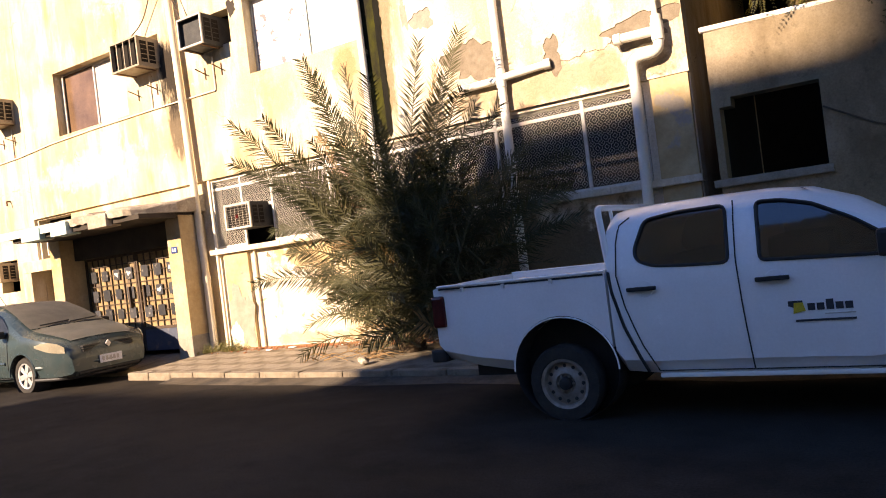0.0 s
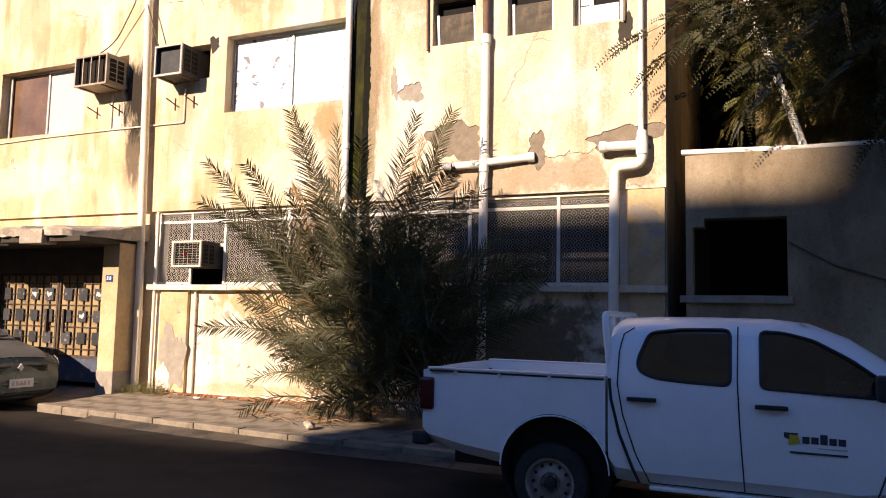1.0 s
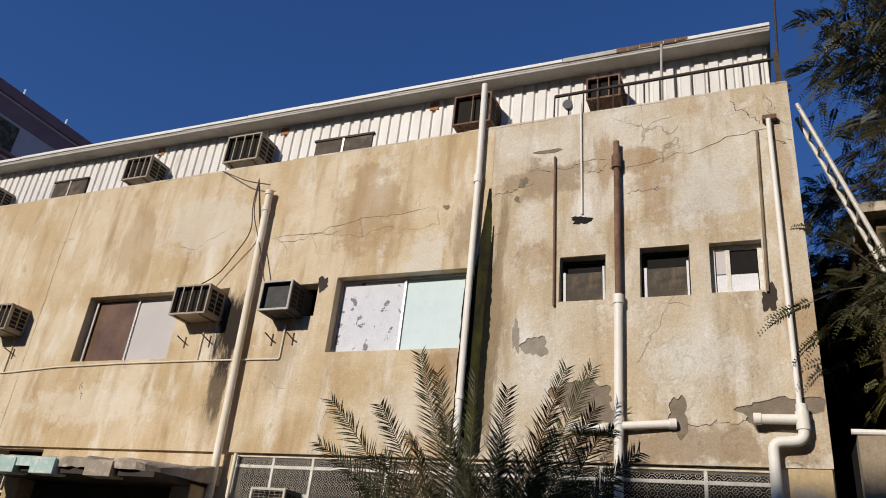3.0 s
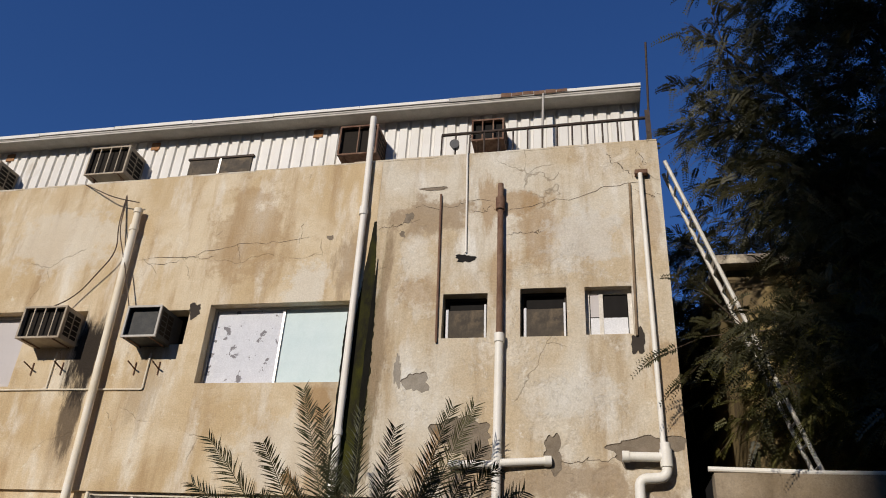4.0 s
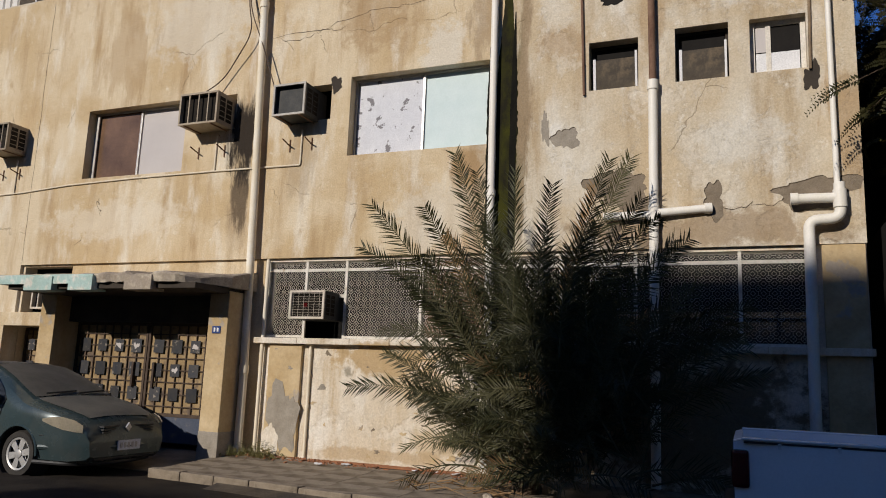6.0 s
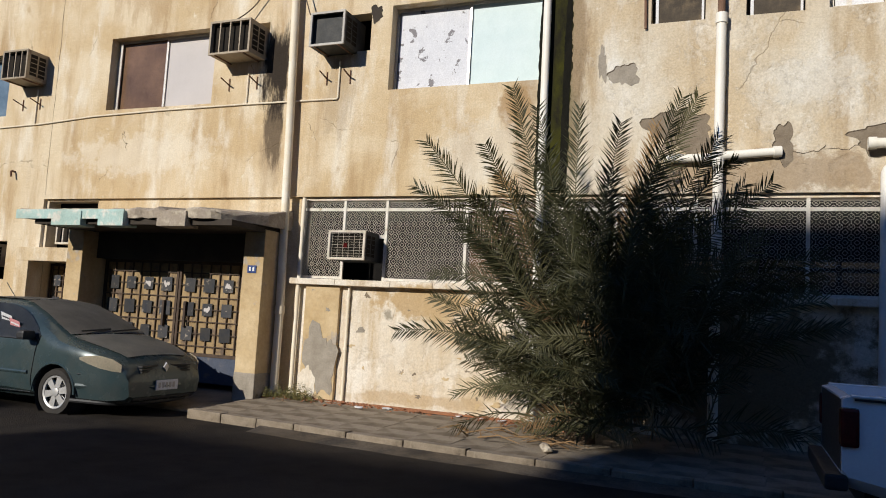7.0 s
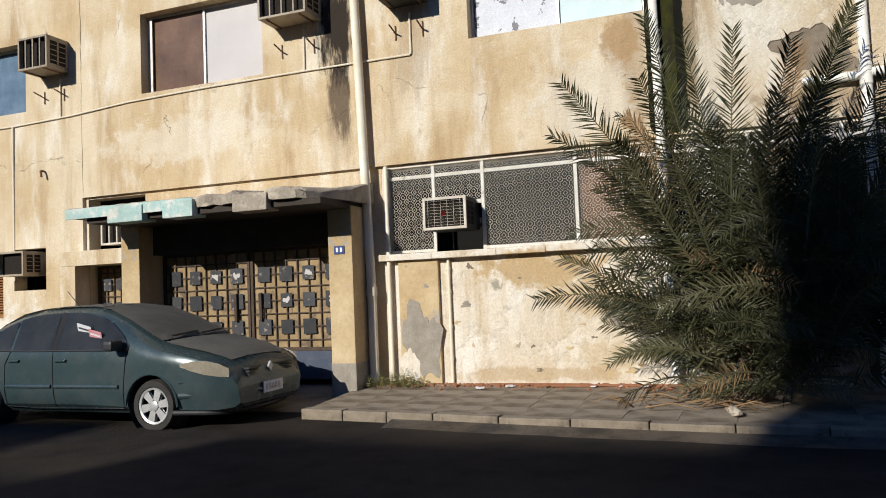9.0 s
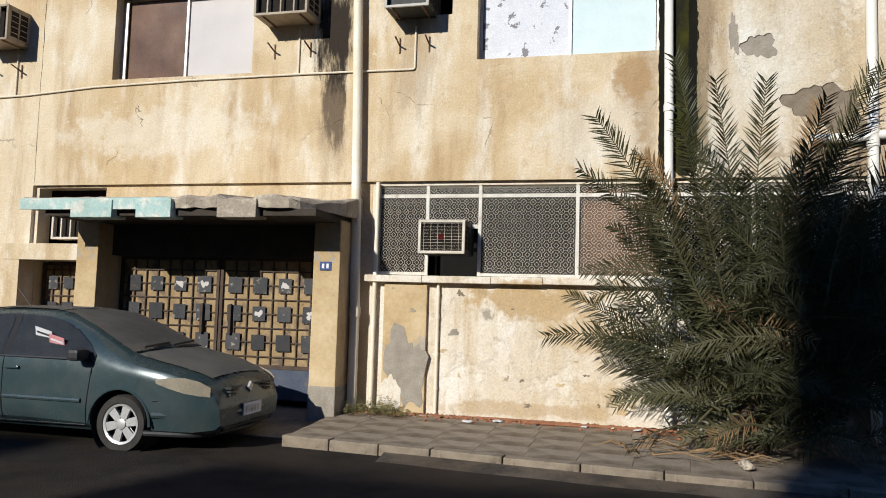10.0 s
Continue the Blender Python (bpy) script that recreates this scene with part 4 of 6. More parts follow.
pipe = thing("conduit", "thin dark iron conduit on the wall", "pipe", (-6.76, -0.03, 6.25))
part("pipe", tube([(0.03, 0, 0), (-0.05, 0, 2.95)], 0.022, 8), M_RUST, pipe, smooth=True)
pipe = thing("conduit", "thin dark iron conduit on the wall", "pipe", (-3.41, -0.03, 6.3))
part("pipe", tube([(-0.03, 0, 0), (0.03, 0, 2.9)], 0.022, 8), M_SOOT, pipe, smooth=True)
pipe = thing("conduit", "thin white conduit hanging from the parapet into a hole", "pipe", (-6.3, -0.04, 7.95))
part("pipe", tube([(0.01, 0.02, 0), (-0.05, 0, 2.35)], 0.018, 8), M_PVC, pipe, smooth=True)
pipe = thing("thin_drain", "thin cream pipe beside the pilaster", "pipe", (-11.55, 0.03, 0.22))
part("pipe", tube([(0, 0, 0), (0, 0, 1.94)], 0.026, 10), M_PVCY, pipe, smooth=True)
for z in (0.35, 0.85, 1.4, 1.75):
    part("clip", tube([(0, 0, z), (0, 0, z + 0.05)], 0.034, 10), M_PVCY, pipe)
cab = thing("wall_cable", "cream cable clipped along the facade", "cable", (0, -0.02, 5.4))
pts = [(-30, 0, -0.05), (-23.8, 0, -0.08), (-20.7, 0, -0.1), (-19.2, 0, -0.06), (-17.8, 0, 0.03), (-16, 0, 0.07), (-14.0, 0, 0.08), (-12.1, 0, 0.07)]
part("cable", tube(pts, 0.018, 8), M_CABLE, cab, smooth=True)
part("drop", tube(bent([(-12.1, 0, 0.07), (-12.02, 0, 0.07), (-12.02, 0, 0.75)], 0.04), 0.018, 8), M_CABLE, cab, smooth=True)
part("drop", tube([(-13.98, 0, 0.08), (-13.98, 0, 0.8)], 0.016, 8), M_CABLE, cab, smooth=True)
part("drop", tube([(-20.72, 0.0, -0.1), (-20.74, 0.03, -3.2)], 0.025, 8), M_CABLE, cab, smooth=True)
part("drop", tube([(-19.45, 0, -0.07), (-19.45, 0, 0.7)], 0.016, 8), M_CABLE, cab, smooth=True)
for k, pp in enumerate(([(-14.6, 0, 10.0), (-13.6, -0.25, 9.45), (-13.05, -0.16, 9.35)], [(-13.6, 0.1, 10.05), (-13.35, -0.2, 8.8), (-13.2, -0.2, 8.2), (-13.9, -0.1, 7.3), (-14.3, -0.3, 6.95)],
                        [(-13.6, 0.1, 10.05), (-13.3, -0.2, 8.7), (-12.9, -0.2, 7.8), (-12.6, -0.2, 7.0)])):
    w = thing("loose_wire", "loose brown wire drooping over the facade", "wire", pp[0], "loose wires")
    part("wire", tube(bent([Vector(q) - Vector(pp[0]) for q in pp], 0.3, 6), 0.012, 6), M_WIRE, w)


# ---- air conditioners ----
def air_conditioner(label, x0, x1, z0, z1, depth, y=0.0, case=M_AC, face=M_ACD, bars=4, brackets=True, front_frame=None):
    """The outdoor half of a window unit: casing, coil face, mullions, side louvres, brackets."""
    a = thing("air_conditioner", label, "air conditioner", ((x0 + x1) / 2, y, z0), "window air conditioners")
    w, h = (x1 - x0) / 2, z1 - z0
    shell = bmesh.new()
    t = 0.02
    B(shell, -w, w, -depth, 0.25, 0, t), B(shell, -w, w, -depth, 0.25, h - t, h)
    B(shell, -w, -w + t, -depth, 0.25, t, h - t), B(shell, w - t, w, -depth, 0.25, t, h - t)
    part("casing", shell, case, a, bevel=0.006)
    part("coil", box(-w + t, w - t, -depth + 0.09, 0.2, t, h - t), face, a, "dark finned coil")
    fr = bmesh.new()
    ff = 0.035
    B(fr, -w - 0.005, w + 0.005, -depth - 0.012, -depth + 0.02, -0.005, ff), B(fr, -w - 0.005, w + 0.005, -depth - 0.012, -depth + 0.02, h - ff, h + 0.005)
    B(fr, -w - 0.005, -w + ff, -depth - 0.012, -depth + 0.02, ff, h - ff), B(fr, w - ff, w + 0.005, -depth - 0.012, -depth + 0.02, ff, h - ff)
    part("front_frame", fr, front_frame or case, a, bevel=0.004)
    for k in range(1, bars):
        x = -w + 2 * w * k / bars
        part("bar", box(x - 0.012, x + 0.012, -depth - 0.004, -depth + 0.02, ff, h - ff), front_frame or case, a)
    for s in (-1, 1):
        for g in range(2):
            yy = -depth + 0.07 + g * (depth - 0.1) / 2
            yb = yy + (depth - 0.1) / 2 - 0.04
            part("side_vent", box(s * w - 0.006, s * w + 0.004, yy, yb, h * 0.14, h * 0.86), M_ACD, a, "dark side vent")
            for k in range(4):
                z = h * (0.24 + 0.16 * k)
                part("louvre", box(s * w - 0.004, s * w + 0.009, yy + 0.01, yb - 0.01, z, z + h * 0.02), case, a)
    if brackets:
        for s in (-0.7, 0.7):
            bk = bmesh.new()
            if depth > 0.55:
                tube([(s * w, -depth * 0.8, -0.012), (s * w, 0.05, -0.35)], 0.014, 6, bk)
            else:
                tube([(s * w, -0.26, -0.36), (s * w, 0.005, -0.43)], 0.013, 6, bk)
                tube([(s * w, -0.01, -0.30), (s * w, -0.01, -0.54)], 0.013, 6, bk)
            tube([(s * w, -depth, -0.012), (s * w, 0.1, -0.012)], 0.014, 6, bk)
            part("bracket", bk, M_RUST, a)
    return a


air_conditioner("faded beige window air conditioner with barred coil, on brackets", -14.55, -13.65, 6.3, 6.93, 0.5)
air_conditioner("grey steel window air conditioner set in a broken wall hole", -12.38, -11.7, 6.28, 6.88, 0.5, case=M_ACG, front_frame=M_TRIM, bars=1, face=M_ACG)
air_conditioner("faded beige window air conditioner beside the blue window", -19.98, -19.25, 6.2, 6.82, 0.5)
g = air_conditioner("cream window air conditioner with wire guard in the grille", -11.76, -11.07, 2.585, 3.07, 0.42, 0.0, M_ACG, M_ACD, 1, False, M_ACW)
for k in range(9):
    z = 0.06 + k * 0.046
    part("guard_wire", tube([(-0.31, -0.435, z), (0.31, -0.435, z)], 0.0018, 5), M_ACW, g)
for k in range(6):
    x = -0.26 + k * 0.104
    part("guard_wire", tube([(x, -0.438, 0.04), (x, -0.438, 0.45)], 0.0025, 5), M_ACW, g)
part("badge", box(-0.04, 0.03, -0.446, -0.436, 0.2, 0.27), M_RED, g, "small red badge")
solid("mount_frame", box(-11.74, -10.98, 0.082, 0.118, 3.0, 3.06), M_WHITE, "white steel bar above the air conditioner opening", "bar", kind="structure")
air_conditioner("small beige air conditioner hung in the ground floor wall", -20.72, -20.05, 2.28, 2.75, 0.45, 0.07, M_AC, M_ACD, 1, False)
air_conditioner("cream air conditioner tucked in the slot above the side door", -18.5, -17.75, 2.78, 3.25, 0.1, 0.1, M_ACW, M_ACD, 4, False)

# ---- roof cabin of steel cladding ----
cabin = thing("roof_cabin", "long white corrugated steel cabin on the roof", "cabin", (-14.0, 1.3, 9.4))
bm = bmesh.new()
CX0, CX1, p = -10.9, 10.96, 0.27
x = CX0
prevv = None
prof = []
while x < CX1:
    prof += [(x, 0), (x + p * 0.62, 0), (x + p * 0.72, 0.045), (x + p * 0.90, 0.045)]
    x += p
prof.append((CX1, 0))
lo = [bm.verts.new((a, b, 0.0)) for a, b in prof]
hi = [bm.verts.new((a, b, 2.705)) for a, b in prof]
for k in range(len(prof) - 1):
    bm.faces.new((lo[k], lo[k + 1], hi[k + 1], hi[k]))
part("cladding", bm, M_CLAD, cabin, "white ribbed steel sheets")
part("end_wall", box(CX1 - 0.04, CX1, 0.05, 6, 0, 2.705), M_CLAD, cabin)
part("end_wall", box(CX0, CX0 + 0.04, 0.05, 6, 0, 2.705), M_CLAD, cabin)
part("back_wall", box(CX0, CX1, 6, 6.05, 0, 2.705), M_CLAD, cabin)
part("roof_sheet", box(CX0 - 0.35, CX1 + 0.08, -0.42, 6.3, 2.71, 2.79), M_TRIM, cabin, "grey roof sheet with a dark soffit")
for k in range(11):
    a = CX0 - 0.35 + k * 2.03
    b = min(a + 2.02, CX1 + 0.08)
    part("fascia", box(a, b, -0.45, -0.424, 2.75 + (0.008 if k % 3 else -0.008), 2.83 + (0.012 if k % 4 == 1 else 0)), M_CLAD if k not in (9,) else M_TRIM, cabin, "white roof edge trim")
for k in range(6):
    a = 8.15 + k * 0.235
    part("rusted_edge", box(a, a + 0.22, -0.462, -0.452, 2.74 + 0.012 * (k % 3), 2.845 - 0.01 * (k % 2), rot=(0, (-1) ** k * 1.5, 0)), M_RUST, cabin, "rusted roof edge where trim is gone")
part("soffit", box(CX0 - 0.34, CX1 + 0.07, -0.41, 0.0, 2.66, 2.707), M_TRIM, cabin, "shaded grey underside of the eaves")
for x0, x1 in ((-11.6 + 14 - 1.55, -11.6 + 14 - 0.0), (-21.9 + 14, -20.65 + 14)):
    part("window", box(x0, x1, -0.03, 0.06, 1.45, 1.98), M_DGLASS, cabin, "dark sliding window")
    part("window_frame", box(x0 - 0.04, x1 + 0.04, -0.06, 0.02, 1.98, 2.03), M_IRON, cabin)
    part("window_mullion", box((x0 + x1) / 2 - 0.025, (x0 + x1) / 2 + 0.025, -0.05, 0.0, 1.45, 1.98), M_ALU, cabin)
for x in (-14.3 + 14, -10.2 + 14, -18.3 + 14):
    part("patch", box(x, x + 0.22, -0.02, 0.03, 2.40, 2.60), M_ORANGE, cabin, "small brown square opening")
air_conditioner("beige air conditioner jutting from the roof cabin", -15.35, -14.35, 10.75, 11.5, 0.62, 1.3)
air_conditioner("beige air conditioner jutting from the roof cabin", -18.6, -17.75, 10.7, 11.35, 0.62, 1.3)
air_conditioner("dark rusted air conditioner jutting from the roof cabin", -9.3, -8.45, 10.8, 11.55, 0.62, 1.3, M_RUST, M_ACD, 2)
air_conditioner("rusty air conditioner behind the roof railing", -6.42, -5.75, 10.92, 11.45, 0.62, 1.3, M_RUST, M_DARK, 3)
air_conditioner("small beige air conditioner at the far end of the cabin", -24.3, -23.5, 10.6, 11.2, 0.62, 1.3)
rail = thing("roof_railing", "dark iron railing along the parapet top", "railing", (-5.0, 0.1, 10.05))
part("top_rail", tube([(-1.9, 0, 0.62), (2.05, 0, 0.68)], 0.032, 8), M_IRON, rail)
for k in range(15):
    x = -1.9 + k * 3.95 / 14
    part("baluster", tube([(x, 0, 0.0), (x, 0, 0.62 + 0.06 * k / 14)], 0.018, 6), M_IRON, rail)
part("end_post", box(2.0, 2.09, -0.03, 0.03, 0.05, 0.85), M_IRON, rail)
mast = thing("roof_mast", "thin dark iron mast at the roof corner", "mast", (-2.95, 0.2, 10.1))
part("pole", tube([(0, 0, 0), (0.1, 0, 2.6)], 0.022, 8), M_IRON, mast)
mast = thing("roof_mast", "thin grey pipe standing before the roof cabin", "mast", (-5.0, 0.6, 9.4))
part("pole", tube([(0, 0, 0), (0.05, 0.2, 2.7)], 0.025, 8), M_TRIM, mast)
# stem and cone stand for a small green plant-like thing, no lamp
pot = thing("railing_plant", "small dark plant-like thing at the railing", "lamp", (-6.62, 0.1, 10.1))
part("stem", tube([(0, 0, 0), (0, 0, 0.25)], 0.015, 6), M_IRON, pot)
part("head", tube([(0.0, 0.06, 0.3), (0, -0.1, 0.28)], 0.07, 12, r2=0.1), M_GPLATE, pot)

# ---- portal, canopy and gate ----
for a, b in ((-13.32, -12.9), (-17.46, -17.06)):
    col = thing("portal_column", "ochre plastered column beside the gate", "column", ((a + b) / 2, -0.3, 0.05), "portal columns", "structure")
    h = (b - a) / 2
    part("shaft", box(-h, h, -0.3, 0.366, 0, 3.0), M_PIL, col, bevel=0.015)
    part("footing", box(-h - 0.008, h + 0.008, -0.308, 0.3, 0, 0.55), M_GREY, col, "grey cement skirting", bevel=0.02)
canopy = thing("canopy", "broken concrete canopy, turquoise paint flaking from its edge", "canopy", (-15.2, 0.0, 2.98), kind="structure")
bm = bmesh.new()
n = 40
rng = random.Random(8)
rows = []
for k in range(n + 1):
    x = -2.45 + 4.85 * k / n
    lip = -1.58 + (max(0, x - 2.0) * 2.2) + rng.uniform(-0.012, 0.012) * (1 if x < 0 else 3)
    top = 0.29 + (rng.uniform(-0.05, 0.04) if x > 0.3 else rng.uniform(-0.008, 0.008))
    bot = 0.12 + (rng.uniform(-0.01, 0.02) if x > 0.3 else 0)
    rows.append([bm.verts.new(v) for v in ((x, lip + 0.02, bot), (x, lip, top - 0.04), (x, lip + 0.05, top), (x, 0.04, top + 0.16), (x, 0.04, bot + 0.02))])
for r0, r1 in zip(rows, rows[1:]):
    for k in range(5):
        bm.faces.new((r0[k], r0[(k + 1) % 5], r1[(k + 1) % 5], r1[k]))
bm.faces.new(rows[0]), bm.faces.new(rows[-1][::-1])
part("slab", bm, M_CONC, canopy, "bare crumbling concrete slab")
part("painted_edge", box(-2.47, 0.1, -1.605, -1.585, 0.10, 0.27), M_TURQ, canopy, "turquoise painted edge", bevel=0.004)
for a, b, m in ((-1.55, -0.85, M_TURQ), (-0.45, 0.12, M_TURQ), (0.85, 1.45, M_CONC)):
    part("drop_block", box(a, b, -1.63, -1.3, -0.02, 0.24), m, canopy, bevel=0.012)
# underside colour carries the shade below the slab
part("soffit", box(-2.1, 2.28, -1.5, 0.05, 0.02, 0.115), M_SOFFIT, canopy, "canopy underside, darkened for its shade")
rub = bmesh.new()
for k in range(46):
    x, y = rng.uniform(-0.6, 2.0), rng.uniform(-1.5, -0.2)
    s = rng.uniform(0.03, 0.12)
    B(rub, x - s, x + s, y - s * 0.7, y + s * 0.7, 0.24, 0.31 + s * 0.5 - y * -0.08, rot=(rng.uniform(-20, 20), rng.uniform(-20, 20), rng.uniform(0, 90)))
part("rubble", rub, M_CONC, canopy, "loose broken plaster on top")
# beam coloured dark to hold the shade inside the portal
solid("portal_lintel", box(-17.06, -13.32, -0.25, 0.36, 2.5, 3.0), M_SOFFIT, "plaster beam above the gate, coloured dark for its shade", "lintel", kind="structure")
solid("side_lintel", box(-19.25, -17.47, -0.28, 0.068, 2.4, 2.68), M_UP, "ochre plaster hood over the side door", "lintel", kind="structure", bevel=0.01)
solid("side_jamb", box(-19.25, -18.87, -0.28, 0.068, 0.0, 2.398), M_UP, "ochre plaster jamb beside the side door", "jamb", kind="structure", bevel=0.01)


def gate(label, cat, x0, x1, z0, z1, leaves, y, cols, rws, z0r=0.88):
    g = thing("gate", label, cat, ((x0 + x1) / 2, y, z0))
    w, h = (x1 - x0) / 2, z1 - z0
    lw = 2 * w / leaves
    rg = random.Random(5)
    for k in range(leaves):
        a, b = -w + k * lw + 0.01, -w + (k + 1) * lw - 0.01
        leaf = part("leaf", box(a, b, 0.02, 0.035, 0.5, h), M_GATE, g, "sand-coloured metal leaf with applied bars")
        fr = bmesh.new()
        B(fr, a, a + 0.05, -0.02, 0.02, 0, h), B(fr, b - 0.05, b, -0.02, 0.02, 0, h), B(fr, a + 0.05, b - 0.05, -0.019, 0.019, h - 0.05, h), B(fr, a + 0.05, b - 0.05, -0.019, 0.019, 0.47, 0.53)
        part("leaf_frame", fr, M_GBAR, leaf)
        part("kick_panel", box(a + 0.05, b - 0.05, -0.01, 0.02, 0.0, 0.47), M_GBLUE, leaf, "faded navy lower panel")
        pw = (b - a - 0.1) / cols
        zs = [z0r + 0.45 * r for r in range(rws)]
        for c in range(2 * cols + 1):
            cx = a + 0.05 + pw * c / 2
            if 0 < c < 2 * cols:
                part("bar", box(cx - 0.009, cx + 0.009, -0.012, 0.012, 0.53, h - 0.05), M_GBAR, leaf)
        for cz in [z + d for z in zs for d in (-0.225, 0.0)] + [zs[-1] + 0.225]:
            part("crossbar", box(a + 0.05, b - 0.05, -0.0115, 0.0115, cz - 0.009, cz + 0.009), M_GBAR, leaf)
        for c in range(cols):
            cx = a + 0.05 + pw * (c + 0.5)
            for r, cz in enumerate(zs):
                s = min(0.115, pw * 0.3) + rg.uniform(-0.008, 0.012)
                part("plate", box(cx - s, cx + s, -0.022, -0.013, cz - s * 1.05, cz + s * 1.05, rot=(0, rg.uniform(-2, 2), 0)), M_GPLATE, leaf)
                if r > 0 and rg.random() < 0.45:
                    part("torn_notice", blob(cx, cz, 0.11, 0.11, rg.randint(0, 999), -0.0225, 12, 0.6), M_FILM_G, leaf, "torn paper")
        hx = b - 0.05 - pw * 0.5 if k == 0 else a + pw * 0.5
        if leaves > 1:
            part("handle", box(hx - 0.025, hx + 0.025, -0.075, -0.023, 0.99, 1.47), M_IRON, leaf, "dark pull handle", bevel=0.01)
    return g


gate("double metal gate with a grid of dark square plates", "gate", -17.06, -13.32, 0.28, 2.5, 2, 0.0, 4, 3)
gate("narrow metal side door with dark square plates", "door", -18.84, -17.73, 0.25, 2.38, 1, 0.25, 3, 3)
sign = thing("number_plate", "small blue enamel number plate on the column", "sign", (-13.12, -0.606, 2.36))
part("plate", box(-0.09, 0.09, -0.008, 0.0, -0.065, 0.065), M_NAVY, sign, bevel=0.003)
for x in (-0.035, 0.035):
    part("figure_bar", box(x - 0.018, x + 0.018, -0.011, -0.008, -0.035, 0.035), M_PAPER, sign)
sh = thing("louvred_shutter", "orange-brown louvred wooden shutter", "shutter", (-21.475, 0.12, 1.48))
fr = bmesh.new()
for a, b, c, d in ((-0.42, 0.42, 0, 0.05), (-0.42, 0.42, 1.2, 1.26), (-0.42, -0.36, 0.05, 1.2), (0.36, 0.42, 0.05, 1.2), (-0.03, 0.03, 0.05, 1.2)):
    B(fr, a, b, -0.03, 0.03, c, d)
part("shutter_frame", fr, M_ORANGE, sh)
for s in (-0.195, 0.195):
    for k in range(22):
        part("slat", box(s - 0.165, s + 0.165, -0.02, 0.015, 0.06 + k * 0.052, 0.075 + k * 0.052, rot=(35, 0, 0)), M_ORANGE, sh)

# ---- unseen buildings opposite, shaped by the shade they cast across the street ----
solid("building_opposite", box(-21.0, 40, -56, -40.0, -0.1, 22.4), M_BEHIND, "unseen plain building opposite, fitted to the street's shade", "building", kind="structure")
solid("building_opposite_low", box(-26.5, -21.0, -56, -40.0, -0.1, 17.45), M_BEHIND, "unseen lower building opposite, fitted to the street's shade", "building", kind="structure")
solid("building_opposite_low", box(-90, -29.2, -56, -40.0, -0.1, 17.75), M_BEHIND, "unseen lower building opposite, fitted to the street's shade", "building", kind="structure")
solid("building_opposite_low", box(-29.2, -26.5, -56, -40.0, -0.1, 16.35), M_BEHIND, "unseen lower building opposite, fitted to the street's shade", "building", kind="structure")
# tall block added out of view to keep sun off the tree
solid("tower_block", box(-37.7, -22.0, -125, -101, -0.1, 62.0), M_BEHIND, "unseen tall block added to shade the tree and neighbour's wall", "building", kind="structure")

# ---- neighbouring walls beyond the alley ----
solid("wall_neighbour", wall_bm(-2.54, 9.0, -0.1, 4.1, -0.3, 0.0, [(-2.45, -1.25, 2.14, 3.08), (-2.30, -1.25, 3.08, 3.2)]), M_NEIGH, "neighbour's plaster wall with a dark opening", "wall", kind="structure")
# alley wall and slab in black, so the opening looks unlit
solid("wall_neighbour_alley", box(-2.54, -2.46, 0.002, 3.0, -0.1, 4.09), M_DARK, "wall along the alley, blackened for the dark opening", "wall", kind="structure")
solid("floor_neighbour", box(-2.3, 9, 0.0, 3.0, 3.9, 4.05), M_DARK, "roof slab behind the neighbour's wall, blackened as unlit", "roof", kind="structure")
solid("sill_neighbour", box(-2.62, -1.2, -0.36, -0.302, 2.03, 2.13), M_GREY, "chipped cement sill below the opening", "sill", kind="structure", bevel=0.012)
solid("coping_pipe", tube([(-2.6, -0.2, 4.17), (-1.0, -0.22, 4.13), (2.0, -0.2, 4.15)], 0.04, 10), M_PVC, "white pipe lying along the wall top", "pipe")
solid("wall_yellow", wall_bm(-1.65, 10.0, 4.05, 8.2, 1.6, 1.9, [(0.6, 1.8, 5.0, 6.6)]), M_YELL, "yellowish plaster wall of the house behind", "wall", kind="structure")
solid("slab_yellow", box(-1.9, 10.2, 1.3, 6.0, 8.2, 8.38), M_CONC, "concrete roof edge of the house behind", "roof", kind="structure")
solid("wall_yellow_side", box(-1.65, -1.4, 1.9, 6.0, 4.05, 8.2), M_YELL, "yellowish side wall of the house behind", "wall", kind="structure")
# black colour here holds the shade of the narrow alley
solid("wall_alley_end", box(-2.84, 10, 6.0, 6.3, -0.1, 8.2), M_DARK, "wall closing the alley, coloured black for the deep shade", "wall", kind="structure")
w = thing("loose_wire", "dark wire sagging across the neighbour's wall", "wire", (-1.24, -0.33, 2.85), "loose wires")
part("wire", tube([(0, 0, 0), (0.55, 0, -0.32), (1.25, 0, -0.55), (2.6, 0, -0.75)], 0.012, 6), M_WIRE, w)
lad = thing("steel_ladder", "white-painted steel ladder leaning to the roof corner", "ladder", (-2.72, 0.15, 9.75))
for dy in (0.0, 0.42):
    part("stringer", tube([(0, dy, 0), (1.75, dy, -5.6)], 0.034, 6), M_WHITE, lad, "flaking white stringer")
for k in range(17):
    t = (k + 0.5) / 17
    part("rung", tube([(1.75 * t, 0.0, -5.6 * t), (1.75 * t, 0.42, -5.6 * t)], 0.02, 6), M_WHITE, lad)

# ---- far apartment block ----
far = thing("apartment_block", "distant pale apartment block with mauve bands", "building", (-40, 6.9, 0))
part("wall", box(-14, 0, 0, 16, 0, 24.3), M_FARW, far)
for z in (23.4, 20.2, 16.8, 13.4):
    part("band", box(-14.02, 0.03, -0.03, 16, z - 0.5, z + 0.45), M_FARP, far, "mauve band")
part("bay", box(-0.5, 0.12, 5.2, 12, 0, 21.5), M_FARP, far, "mauve bay")
